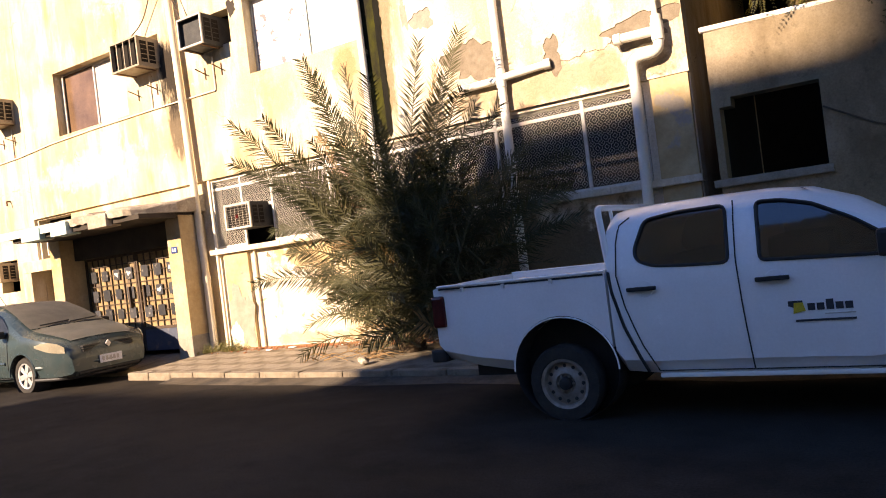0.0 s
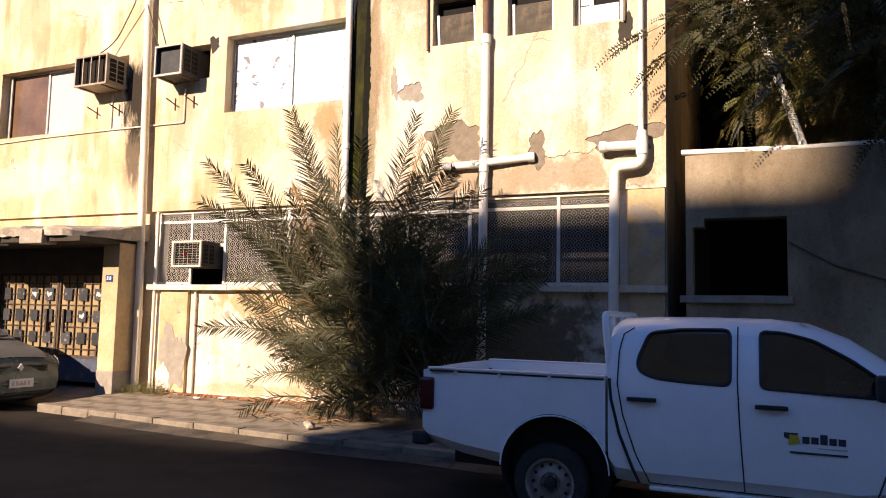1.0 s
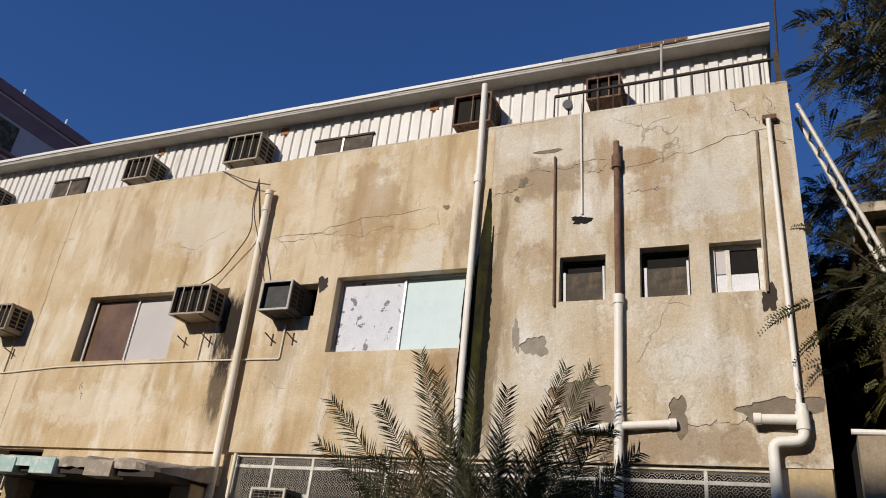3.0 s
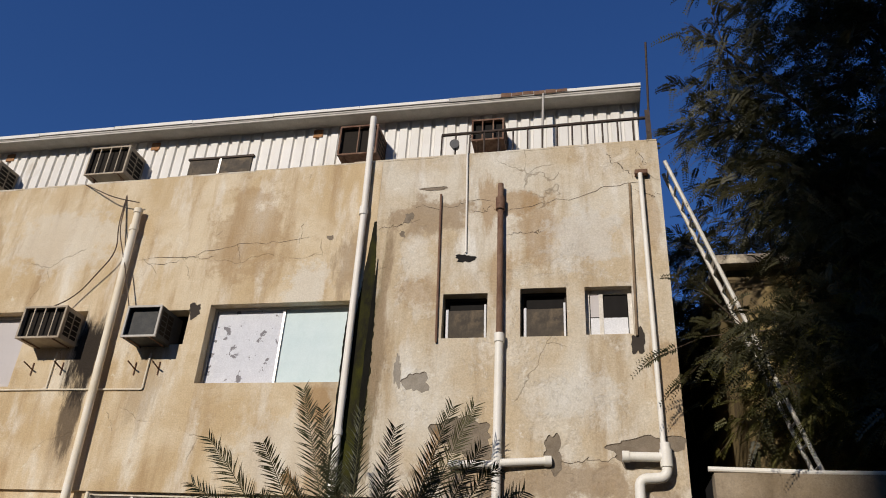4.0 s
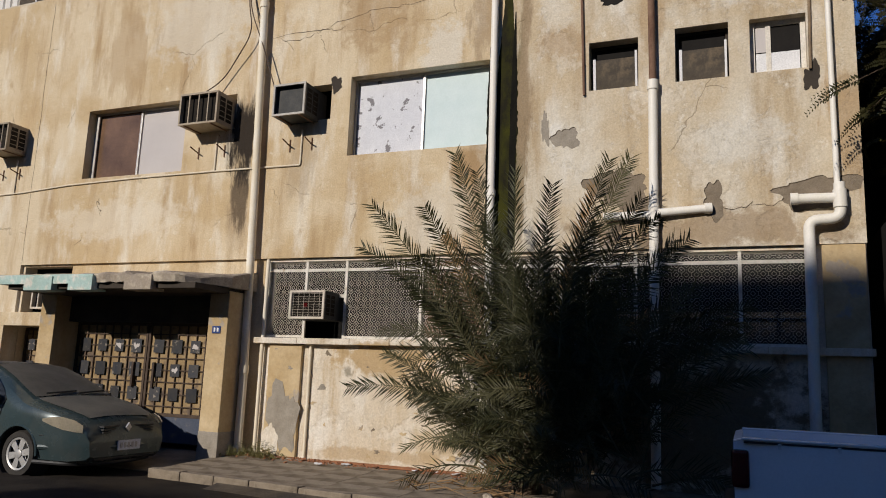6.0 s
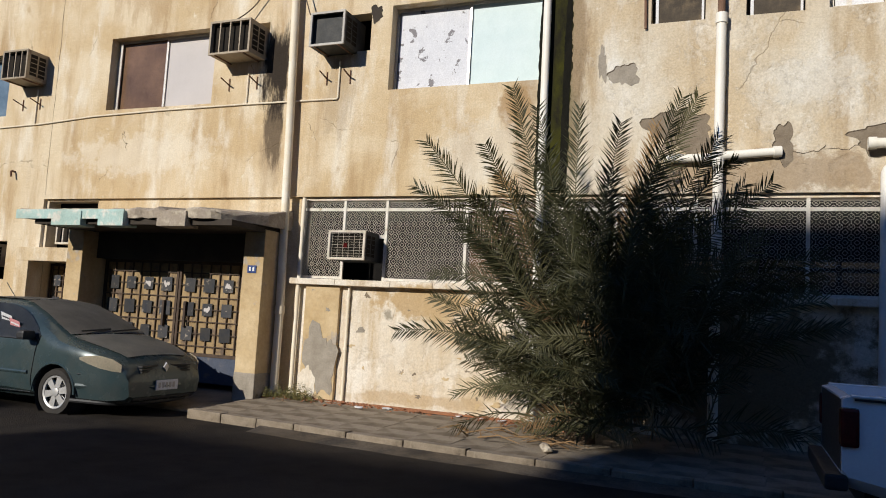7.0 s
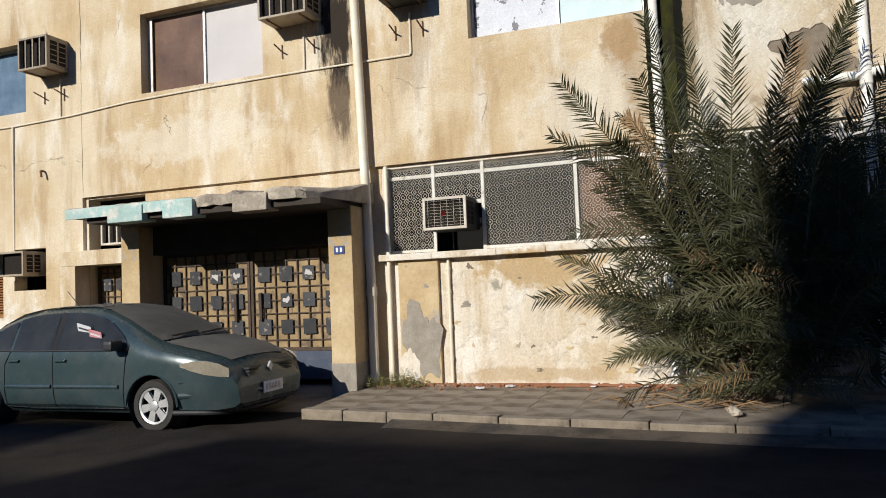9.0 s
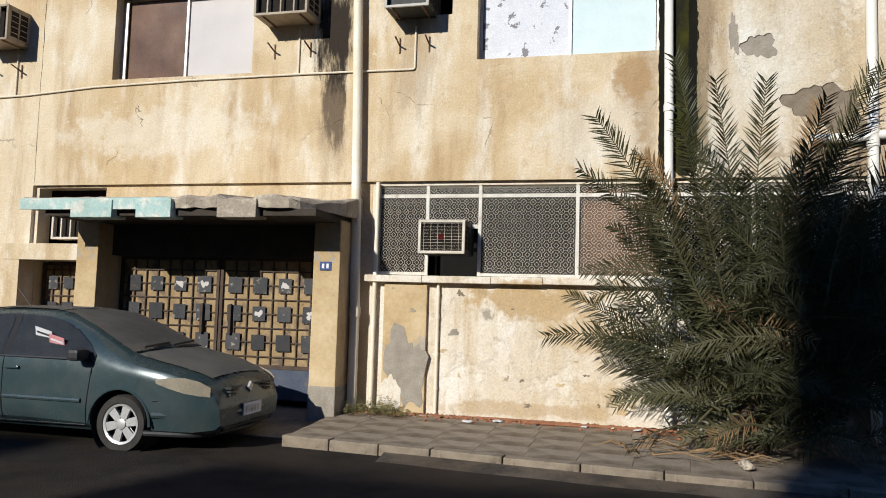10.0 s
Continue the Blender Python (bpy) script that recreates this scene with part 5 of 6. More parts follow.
part("parapet", box(-14.1, 0.15, -0.1, 16.1, 24.0, 24.6), M_FARP, far)
for z in (21.0, 17.6, 14.2):
    for y in (2.2, 8.0, 12.8):
        wn_ = part("window", box(0.0, 0.14 if y > 5 else 0.05, y, y + 1.5, z, z + 1.7), M_DGLASS, far, "dark window")
        part("sill", box(0.0, 0.35, y - 0.2, y + 1.7, z - 0.15, z), M_FARP, wn_)
for k in range(6):
    part("roof_lamp", tube([(0, 0.3 + k * 2.9, 24.6), (0, 0.3 + k * 2.9, 25.0)], 0.06, 6), M_PAPER, far)


# ---- vehicles ----
def loft(stations, hw, n=9, crown=0.03, roll=True):
    """A body through stations (x, z_bottom, z_top); hw(x, z) is half its width."""
    bm = bmesh.new()
    rings = []
    for x, zb, zt in stations:
        side = []
        for k in range(n + 1):
            t = k / n
            z = zb + (zt - zb) * t
            r = 1.0
            if not roll:
                r = 1.0
            elif t > 0.999:
                r = 0.80
            elif t > 0.86:
                r = 0.97
            if t < 0.01:
                r = 0.9
            side.append((hw(x, z) * r, z - (0.012 if t > 0.999 else 0)))
        half = side + [(side[-1][0] * 0.4, zt + crown * 0.8)]
        ring = [(y, z) for y, z in half] + [(-y, z) for y, z in reversed(half)]
        rings.append([bm.verts.new((x, y, z)) for y, z in ring])
    m = len(rings[0])
    for a, b in zip(rings, rings[1:]):
        for k in range(m):
            bm.faces.new((a[k], a[(k + 1) % m], b[(k + 1) % m], b[k]))
    bm.faces.new(rings[0][::-1]), bm.faces.new(rings[-1])
    return bm


def cut(ob, bms):
    """Cuts the given solids out of a mesh object, for good."""
    made = []
    for bm in bms:
        bmesh.ops.recalc_face_normals(bm, faces=bm.faces[:])
        me = bpy.data.meshes.new("cutter")
        bm.to_mesh(me)
        bm.free()
        c = new("cutter", me)
        c.parent = ob.parent
        md = ob.modifiers.new("cut", "BOOLEAN")
        md.operation, md.object, md.solver = "DIFFERENCE", c, "EXACT"
        made.append(c)
    dg = bpy.context.evaluated_depsgraph_get()
    dg.update()
    me = bpy.data.meshes.new_from_object(ob.evaluated_get(dg))
    ob.modifiers.clear()
    ob.data = me
    for c in made:
        bpy.data.objects.remove(c)
    me.shade_smooth()
    me.set_sharp_from_angle(angle=radians(32))
    return ob


def prism(poly, y0, y1, bm=None):
    """A polygon in x and z, drawn out along y."""
    bm = bm or bmesh.new()
    a = [bm.verts.new((x, y0, z)) for x, z in poly]
    b = [bm.verts.new((x, y1, z)) for x, z in poly]
    bm.faces.new(a), bm.faces.new(b[::-1])
    for k in range(len(poly)):
        bm.faces.new((a[k], a[(k + 1) % len(poly)], b[(k + 1) % len(poly)], b[k]))
    return bm


def pane(xs, lo, hi, hw, s, off=0.006, thick=0.01, steps=4):
    """A pane that lies on the side of a body between two curves."""
    bm = bmesh.new()
    g = []
    for x, a, b in zip(xs, lo, hi):
        g.append([bm.verts.new((x, s * (hw(x, a + (b - a) * t / steps) + off), a + (b - a) * t / steps)) for t in range(steps + 1)])
    for c0, c1 in zip(g, g[1:]):
        for k in range(steps):
            bm.faces.new((c0[k], c0[k + 1], c1[k + 1], c1[k]))
    bmesh.ops.solidify(bm, geom=bm.faces[:], thickness=thick)
    return bm


def seam(pts, hw, s, w=0.006, off=0.003):
    """A thin dark joint on the side of a body along points (x, z)."""
    bm = bmesh.new()
    fine = [(a[0] + (b[0] - a[0]) * k / 6, a[1] + (b[1] - a[1]) * k / 6) for a, b in zip(pts, pts[1:]) for k in range(6)] + [pts[-1]]
    tube([(x, s * (hw(x, z) * (0.97 if z > 1.62 else 1) + off), z) for x, z in fine], w, 5, bm)
    return bm


def lathe(prof, seg=28, ring=False):
    """Turns (radius, y) pairs round the y axis."""
    bm = bmesh.new()
    rings = [[bm.verts.new((r * math.cos(2 * math.pi * k / seg), y, r * math.sin(2 * math.pi * k / seg))) for k in range(seg)] for r, y in prof]
    for a, b in zip(rings, rings[1:] + (rings[:1] if ring else [])):
        for k in range(seg):
            bm.faces.new((a[k], a[(k + 1) % seg], b[(k + 1) % seg], b[k]))
    if not ring:
        bm.faces.new(rings[0]), bm.faces.new(rings[-1][::-1])
    return bm


def wheel(parent, x, y, r, rim_r, s, kind, name="wheel", alloy=None):
    """s: which side faces out. kind: spokes for the saloon, holes for the pickup."""
    alloy = alloy or M_RIM
    w = part(name, lathe([(rim_r, s * -0.19), (r * 0.93, s * -0.2), (r, s * -0.17), (r, s * -0.04), (r * 0.94, 0), (rim_r + 0.015, s * 0.0), (rim_r, s * -0.02)], ring=True), M_TYRE, parent, smooth=True)
    w.location = (x, y, r)
    if kind == "spokes":
        part("rim_well", lathe([(rim_r, s * -0.18), (rim_r, s * -0.13), (0.03, s * -0.12)]), M_BLACK, w, smooth=True)
        part("rim_ring", lathe([(rim_r + 0.004, s * -0.03), (rim_r + 0.004, s * -0.004), (rim_r * 0.9, s * -0.012), (rim_r * 0.9, s * -0.04)], ring=True), alloy, w, smooth=True)
        for k in range(6):
            t = math.pi / 3 * k + 0.3
            bm = prism([(-0.028, 0.02), (0.028, 0.02), (0.042, rim_r * 0.93), (-0.042, rim_r * 0.93)], s * -0.05, s * -0.018)
            bmesh.ops.rotate(bm, verts=bm.verts[:], cent=(0, 0, 0), matrix=Matrix.Rotation(t, 3, "Y"))
            part("spoke", bm, alloy, w, bevel=0.006)
        part("hub_cap", lathe([(0.055, s * -0.05), (0.055, s * -0.01), (0.03, s * -0.002)]), alloy, w, smooth=True)
    else:
        disc = lathe([(rim_r * 0.3, s * -0.12), (rim_r + 0.004, s * -0.12), (rim_r + 0.004, s * -0.004), (rim_r * 0.9, s * -0.012), (rim_r * 0.86, s * -0.06), (rim_r * 0.6, s * -0.045), (rim_r * 0.42, s * -0.03), (rim_r * 0.36, s * -0.06), (0.03, s * -0.06)])
        part("rim", disc, M_STEEL, w, "grimy steel rim", smooth=True)
        for k in range(12):
            t = 2 * math.pi * k / 12
            c = (rim_r * 0.72 * math.cos(t), rim_r * 0.72 * math.sin(t))
            part("slot", tube([(c[0], s * -0.052, c[1]), (c[0], s * -0.046, c[1])], 0.017, 8), M_BLACK, w)
        for k in range(6):
            t = 2 * math.pi * k / 6
            part("wheel_nut", tube([(rim_r * 0.33 * math.cos(t), s * -0.06, rim_r * 0.33 * math.sin(t)), (rim_r * 0.33 * math.cos(t), s * -0.03, rim_r * 0.33 * math.sin(t))], 0.014, 6), M_STEEL, w)
        part("hub_cap", lathe([(0.06, s * -0.06), (0.055, s * -0.01), (0.03, s * -0.0)]), M_BLACK, w, smooth=True)
    return w


# pickup: x runs from its tail (0) to its nose, y from its middle, near side at -0.9
truck = thing("pickup_truck", "white double cab pickup truck with tradesman's lettering, parked", "pickup truck", (-4.54, -3.73, 0.064))
TS = (1.008, 0.99, 0.96)
truck.scale = TS


def round_poly(poly, r):
    """Rounds all the corners of a closed outline."""
    out = []
    for a, b, c in zip(poly[-1:] + poly[:-1], poly, poly[1:] + poly[:1]):
        a, b, c = (Vector((q[0], q[1])) for q in (a, b, c))
        u, v = (a - b), (c - b)
        u, v = u.normalized() * min(r, u.length * 0.45), v.normalized() * min(r, v.length * 0.45)
        for k in range(5):
            t = k / 4
            q = (b + u) * (1 - t) ** 2 + b * 2 * t * (1 - t) + (b + v) * t * t
            out.append((q.x, q.y))
    return out


def thw(x, z):
    w = 0.89
    if z < 0.75:
        w -= (0.75 - z) * 0.10
    if z > 1.22:
        w -= (z - 1.22) * 0.27
    if x > 4.3:
        w -= (x - 4.3) ** 2 * 0.14
    return w


cabst = [(1.765, 0.46, 1.73), (1.82, 0.36, 1.785), (2.1, 0.335, 1.80), (2.6, 0.335, 1.805), (3.05, 0.335, 1.80), (3.35, 0.335, 1.765), (3.65, 0.335, 1.64), (3.95, 0.41, 1.43), (4.2, 0.42, 1.22), (4.4, 0.42, 1.14), (4.8, 0.45, 1.09), (5.1, 0.48, 1.0), (5.22, 0.52, 0.86), (5.28, 0.58, 0.70)]
cabo = part("cab", loft(cabst, thw, 12), M_TRUCK, truck, "white cab", smooth=True)
WIN1 = [(2.00, 1.42), (2.03, 1.33), (2.16, 1.28), (2.40, 1.262), (2.745, 1.25), (2.745, 1.722), (2.36, 1.715), (2.10, 1.68)]
WIN2 = [(2.975, 1.245), (3.7, 1.215), (3.98, 1.205), (3.88, 1.30), (3.62, 1.50), (3.36, 1.65), (3.15, 1.705), (2.975, 1.715)]
WIN1, WIN2 = round_poly(WIN1, 0.06), round_poly(WIN2, 0.05)
FW = 4.42
cyl = tube([(FW, -1.0, 0.37), (FW, 1.0, 0.37)], 0.47, 32)
cut(cabo, [prism(WIN1, -1.1, 1.1), prism(WIN2, -1.1, 1.1), cyl])
for s in (-1, 1):
    for poly, ll in ((WIN1, "rear door glass"), (WIN2, "front door glass")):
        bm = bmesh.new()
        f = [bm.verts.new((x, s * (thw(x, z) - 0.015), z)) for x, z in poly]
        bm.faces.new(f)
        bmesh.ops.triangulate(bm, faces=bm.faces[:])
        bmesh.ops.solidify(bm, geom=bm.faces[:], thickness=0.004)
        gl = part("window", bm, M_GL, truck, ll)
        gl.visible_shadow = False
        c = Vector((sum(p[0] for p in poly) / len(poly), sum(p[1] for p in poly) / len(poly)))
        part("window_seal", tube([(x, s * (thw(x, z) + 0.001), z) for x, z in poly + [poly[0]]], 0.014, 6), M_BLACK, truck, "black rubber seal")
    part("door_seam", seam([(2.805, 1.75), (2.80, 1.3), (2.815, 0.9), (2.845, 0.37)], thw, s), M_BLACK, truck)
    part("door_seam", seam([(1.97, 1.72), (1.88, 1.66), (1.85, 1.5), (1.845, 1.22), (1.89, 0.95), (2.0, 0.6), (2.11, 0.37)], thw, s), M_BLACK, truck)
    part("door_seam", seam([(2.11, 0.372), (2.93, 0.37), (3.75, 0.37), (3.85, 0.7), (3.9, 1.15)], thw, s), M_BLACK, truck)
    part("bed_gap", seam([(1.775, 1.26), (1.79, 1.08), (1.86, 0.78), (1.96, 0.5), (2.02, 0.36)], thw, s, 0.014), M_BLACK, truck, "dark gap between cab and bed")
    for x in (2.05, 3.05):
        part("door_handle", box(x - 0.12, x + 0.12, s * 0.895, s * 0.94, 1.075, 1.11), M_BLACK, truck, "black door handle", bevel=0.008)
        part("handle_cup", lathe([(0.075, s * 0.0), (0.07, s * 0.006), (0.02, s * 0.004)], 20), M_TRUCK, truck).location = (x + 0.02, s * 0.888, 1.09)
    m = part("mirror", box(3.76, 3.88, s * 0.93, s * 1.13, 1.2, 1.40), M_BLACK, truck, "black wing mirror", bevel=0.03)
    part("sill_trim", box(2.1, 3.85, s * 0.79, s * 0.845, 0.305, 0.345), M_TRUCK, truck, "white sill", bevel=0.015)
part("seat", box(2.25, 2.8, -0.62, 0.62, 0.75, 1.36), M_SEAT, truck, "grey rear bench", bevel=0.06)
for y in (-0.36, 0.36):
    part("seat", box(3.0, 3.45, y - 0.25, y + 0.25, 0.75, 1.42), M_SEAT, truck, "grey front seat", bevel=0.06)
part("dashboard", box(3.8, 4.1, -0.7, 0.7, 0.9, 1.2), M_BLACK, truck, bevel=0.04)
# load bed
bed = bmesh.new()


def bhw(x, z):
    return 0.885 - max(0, 0.75 - z) * 0.10 - (0.03 if x < 0.08 else 0.0)


bst = [(0.0, 0.60, 1.26), (0.05, 0.53, 1.275), (0.4, 0.45, 1.28), (0.8, 0.39, 1.283), (1.3, 0.37, 1.286), (1.74, 0.37, 1.29)]
bedo = part("load_bed", loft(bst, bhw, 8, 0.0, False), M_TRUCK, truck, "white load bed", smooth=True)
RW = 1.285
cut(bedo, [box(0.07, 1.70, -0.80, 0.80, 0.945, 1.6), tube([(RW, -1.0, 0.42), (RW, -0.55, 0.40)], 0.49, 32), tube([(RW, 1.0, 0.42), (RW, 0.55, 0.40)], 0.49, 32)])
for s in (-1, 1):
    part("bed_rail", box(0.06, 1.74, s * 0.845 - 0.05, s * 0.845 + 0.05, 1.262, 1.285), M_TRUCK, truck, "white rail capping", bevel=0.012)
    for x in (0.35, 0.78, 1.25):
        part("tie_hook", box(x - 0.012, x + 0.012, s * 0.885, s * 0.915, 1.205, 1.25), M_PAPER, truck, "small tie-down hook")
    # black strip paints the shade line in the gap below the rail
    part("rail_shadow_gap", box(0.08, 1.73, s * 0.884, s * 0.889, 1.238, 1.256), M_BLACK, truck, "black strip for the gap and its shade below the rail")
    part("arch_lip", tube([(RW + 0.49 * math.cos(t), s * 0.882, 0.40 + 0.49 * math.sin(t)) for t in [math.pi * k / 18 for k in range(19)]], 0.008, 6), M_TRUCK, truck, smooth=True)
    part("tail_lamp", box(-0.02, 0.12, s * 0.79, s * 0.892, 0.86, 1.18), M_RED, truck, "red tail lamp", bevel=0.03)
part("tailgate_seam", box(-0.004, 0.004, -0.78, 0.78, 0.66, 1.24), M_BLACK, truck)
part("rear_bumper", box(-0.12, 0.05, -0.84, 0.84, 0.50, 0.64), M_BLACK, truck, "black rear step bumper", bevel=0.03)
part("chassis", box(0.2, 4.9, -0.5, 0.5, 0.3, 0.5), M_BLACK, truck)
rack = bmesh.new()
tube(bent([(1.77, -0.82, 1.3), (1.72, -0.80, 1.84), (1.72, 0.80, 1.84), (1.77, 0.82, 1.3)], 0.08), 0.03, 10, rack)
part("headboard_frame", rack, M_TRUCK, truck, "white tube rack behind the cab", smooth=True)
for y in (-0.45, 0.0, 0.45):
    part("headboard_bar", tube([(1.76, y, 1.3), (1.72, y, 1.83)], 0.018, 8), M_TRUCK, truck)
ws = bmesh.new()
q = [ws.verts.new(v) for v in ((3.28, -0.60, 1.79), (3.28, 0.60, 1.79), (4.22, 0.70, 1.245), (4.22, -0.70, 1.245))]
ws.faces.new(q)
bmesh.ops.solidify(ws, geom=ws.faces[:], thickness=-0.01)
part("windscreen", ws, M_CARGL, truck, "dark windscreen")
for x in (RW, FW):
    for s in (-1, 1):
        wl = bmesh.new()
        tube([(x, s * 0.56, 0.41), (x, s * 0.876, 0.41)], 0.484, 28, wl)
        wl.normal_update()
        bmesh.ops.delete(wl, geom=[f for f in wl.faces if abs(f.normal.y) > 0.9 and abs(f.calc_center_median().y) > 0.7], context="FACES")
        part("wheel_well", wl, M_BLACK, truck, "dark wheel well")
for x, r in ((RW - 0.045, 0.345), (FW, 0.345)):
    for s in (-1, 1):
        w = wheel(truck, x, s * 0.835, r, 0.222, s, "holes")
        w.scale = (1 / TS[0], 1 / TS[1], 1 / TS[2])
        w.location.z = (0.315 - 0.064) / TS[2]


part("door_mark", prism([(3.135, 0.90), (3.235, 0.90), (3.235, 0.86), (3.185, 0.84), (3.135, 0.86)], -0.895, -0.893), M_INK, truck, "dark half of the door mark")
part("door_mark", prism([(3.175, 0.885), (3.235, 0.885), (3.25, 0.82), (3.165, 0.80)], -0.899, -0.896), M_YMARK, truck, "yellow half of the door mark")
for k in range(5):
    part("lettering_bar", box(3.265 + k * 0.062, 3.315 + k * 0.062, -0.895, -0.892, 0.82, 0.875 + (0.025 if k in (2,) else 0)), M_INK, truck, "dark bold lettering")
part("lettering_bar", box(3.175, 3.575, -0.895, -0.892, 0.735, 0.752), M_INK, truck, "line of small dark lettering")
part("lettering_bar", box(3.375, 3.575, -0.895, -0.892, 0.785, 0.793), M_TRIM, truck, "thin grey lettering")

# saloon: x from its tail (0) to its nose
car = thing("saloon_car", "dusty teal saloon car with flat tyres, parked beside the gate", "car", (-18.62, -2.08, -0.04))
car.scale = (1.149, 1.149, 1.149)


def chw(x, z):
    w = 0.875
    if z < 0.45:
        w -= (0.45 - z) * 0.22
    if z > 0.84:
        w -= (z - 0.84) * 0.18
    if z > 0.93:
        w -= (z - 0.93) * 0.24
    if x > 3.7:
        w -= ((x - 3.7) / 0.8) ** 2.4 * 0.22
    if x < 0.6:
        w -= ((0.6 - x) / 0.6) ** 2.2 * 0.17
    return w


cst = [(0.0, 0.42, 0.80), (0.04, 0.34, 0.93), (0.12, 0.28, 1.0), (0.35, 0.25, 1.035), (0.58, 0.22, 1.085), (0.74, 0.2, 1.19), (0.95, 0.2, 1.31), (1.2, 0.2, 1.40), (1.5, 0.2, 1.445), (1.9, 0.2, 1.455), (2.3, 0.2, 1.45), (2.6, 0.2, 1.405), (2.95, 0.2, 1.27), (3.3, 0.2, 1.10), (3.45, 0.2, 1.025), (3.6, 0.2, 0.98), (3.8, 0.2, 0.94), (4.05, 0.2, 0.885), (4.25, 0.2, 0.82), (4.37, 0.22, 0.755), (4.45, 0.24, 0.665), (4.5, 0.30, 0.54)]
body = part("body", loft(cst, chw, 12, 0.035), M_CAR, car, "dust-dulled teal body", smooth=True)
CF, CRR = 3.47, 0.79
cut(body, [tube([(x, s * 1.1, 0.29), (x, s * 0.6, 0.30)], 0.365, 32) for x in (CF, CRR) for s in (-1, 1)])
for s in (-1, 1):
    part("side_glass", pane([2.03, 2.2, 2.4, 2.6, 2.8, 3.0, 3.13], [0.945] * 7, [1.395, 1.392, 1.378, 1.335, 1.25, 1.12, 1.0], chw, s), M_CARGL, car, "dusty front door glass")
    part("side_glass", pane([1.31, 1.45, 1.65, 1.85, 1.94], [0.952] * 5, [1.325, 1.358, 1.385, 1.395, 1.396], chw, s), M_CARGL, car, "dusty rear door glass")
    part("quarter_glass", pane([0.97, 1.06, 1.16, 1.265], [0.965, 0.96, 0.958, 0.955], [1.17, 1.225, 1.27, 1.305], chw, s), M_CARGL, car)
    for pts in ([(1.985, 0.94), (1.99, 0.6), (2.0, 0.27)], [(3.12, 0.95), (3.08, 0.6), (3.05, 0.27)], [(1.29, 0.95), (1.2, 0.78), (1.19, 0.5), (1.2, 0.27)], [(1.2, 0.272), (1.63, 0.257), (3.05, 0.267)]):
        part("door_seam", seam(pts, chw, s, 0.005), M_BLACK, car)
    part("pillar_trim", pane([1.945, 1.985, 2.025], [0.95] * 3, [1.398, 1.4, 1.398], chw, s, 0.004), M_BLACK, car, "black door pillar")
    for x in (1.36, 2.12):
        part("door_handle", box(x - 0.09, x + 0.09, s * (chw(x, 0.83) - 0.005), s * (chw(x, 0.83) + 0.03), 0.815, 0.845), M_CAR, car, bevel=0.01)
    part("rub_strip", tube([(1.22, s * chw(1.22, 0.52), 0.52), (1.96, s * chw(1.96, 0.52), 0.52)], 0.026, 8), M_CAR, car, "teal rubbing strip", smooth=True)
    part("rub_strip", tube([(2.02, s * chw(2.02, 0.52), 0.52), (3.0, s * chw(3.0, 0.52), 0.52)], 0.026, 8), M_CAR, car, "teal rubbing strip", smooth=True)
    part("window_trim", seam([(0.95, 0.962), (1.3, 0.95), (1.6, 0.945), (3.13, 0.945)], chw, s, 0.012, 0.004), M_BLACK, car)
    part("wing_mirror", box(2.93, 3.07, s * 0.86, s * 1.05, 0.94, 1.06), M_BLACK, car, "black wing mirror", bevel=0.035)
    part("mirror_stalk", box(2.95, 3.03, s * 0.80, s * 0.88, 0.94, 0.98), M_BLACK, car)
    part("headlamp", pane([3.88, 4.03, 4.18, 4.32, 4.42], [0.745, 0.695, 0.65, 0.625, 0.615], [0.775, 0.805, 0.807, 0.772, 0.71], chw, s, 0.008, 0.02), M_LENS, car, "dust-filmed headlamp")
    part("tail_lamp", pane([0.03, 0.12, 0.28], [0.72, 0.74, 0.80], [0.88, 0.92, 0.90], chw, s, 0.008, 0.02), M_RED, car, "red tail lamp")
    part("arch_lip", tube([(CF + 0.368 * math.cos(t), s * chw(CF, 0.45), 0.30 + 0.368 * math.sin(t)) for t in [math.pi * k / 16 for k in range(17)]], 0.014, 6), M_CAR, car, smooth=True)


def surf(points, name, m, lb, off=0.006):
    bm = bmesh.new()
    g = [[bm.verts.new(v) for v in row] for row in points]
    for a, b in zip(g, g[1:]):
        for k in range(len(a) - 1):
            bm.faces.new((a[k], a[k + 1], b[k + 1], b[k]))
    bmesh.ops.solidify(bm, geom=bm.faces[:], thickness=-off)
    return part(name, bm, m, car, lb, smooth=True)


def topz(x):
    return np.interp(x, [c[0] for c in cst], [c[2] for c in cst])


surf([[(x, y * k, topz(x) + 0.014 + 0.022 * (1 - y * y)) for y in (-1, -0.5, 0, 0.5, 1)] for x, k in ((2.42, 0.52), (2.6, 0.55), (2.95, 0.60), (3.3, 0.65), (3.46, 0.66))], "windscreen", M_DUST, "windscreen covered in grey dust")
surf([[(x, y * k, topz(x) + 0.014 + 0.022 * (1 - y * y)) for y in (-1, -0.5, 0, 0.5, 1)] for x, k in ((0.68, 0.58), (0.85, 0.57), (1.15, 0.54), (1.42, 0.5))], "rear_window", M_DUST, "rear window covered in dust")
surf([[(x, y * k, topz(x) + 0.016 + 0.026 * (1 - y * y)) for y in (-1, -0.75, -0.5, -0.25, 0, 0.25, 0.5, 0.75, 1)] for x, k in [(3.52 + 0.81 * q / 16, float(np.interp(q / 16, [0, 0.35, 0.65, 0.84, 1], [0.67, 0.68, 0.65, 0.60, 0.54]))) for q in range(17)]], "bonnet", M_CARD, "bonnet under a film of dust")
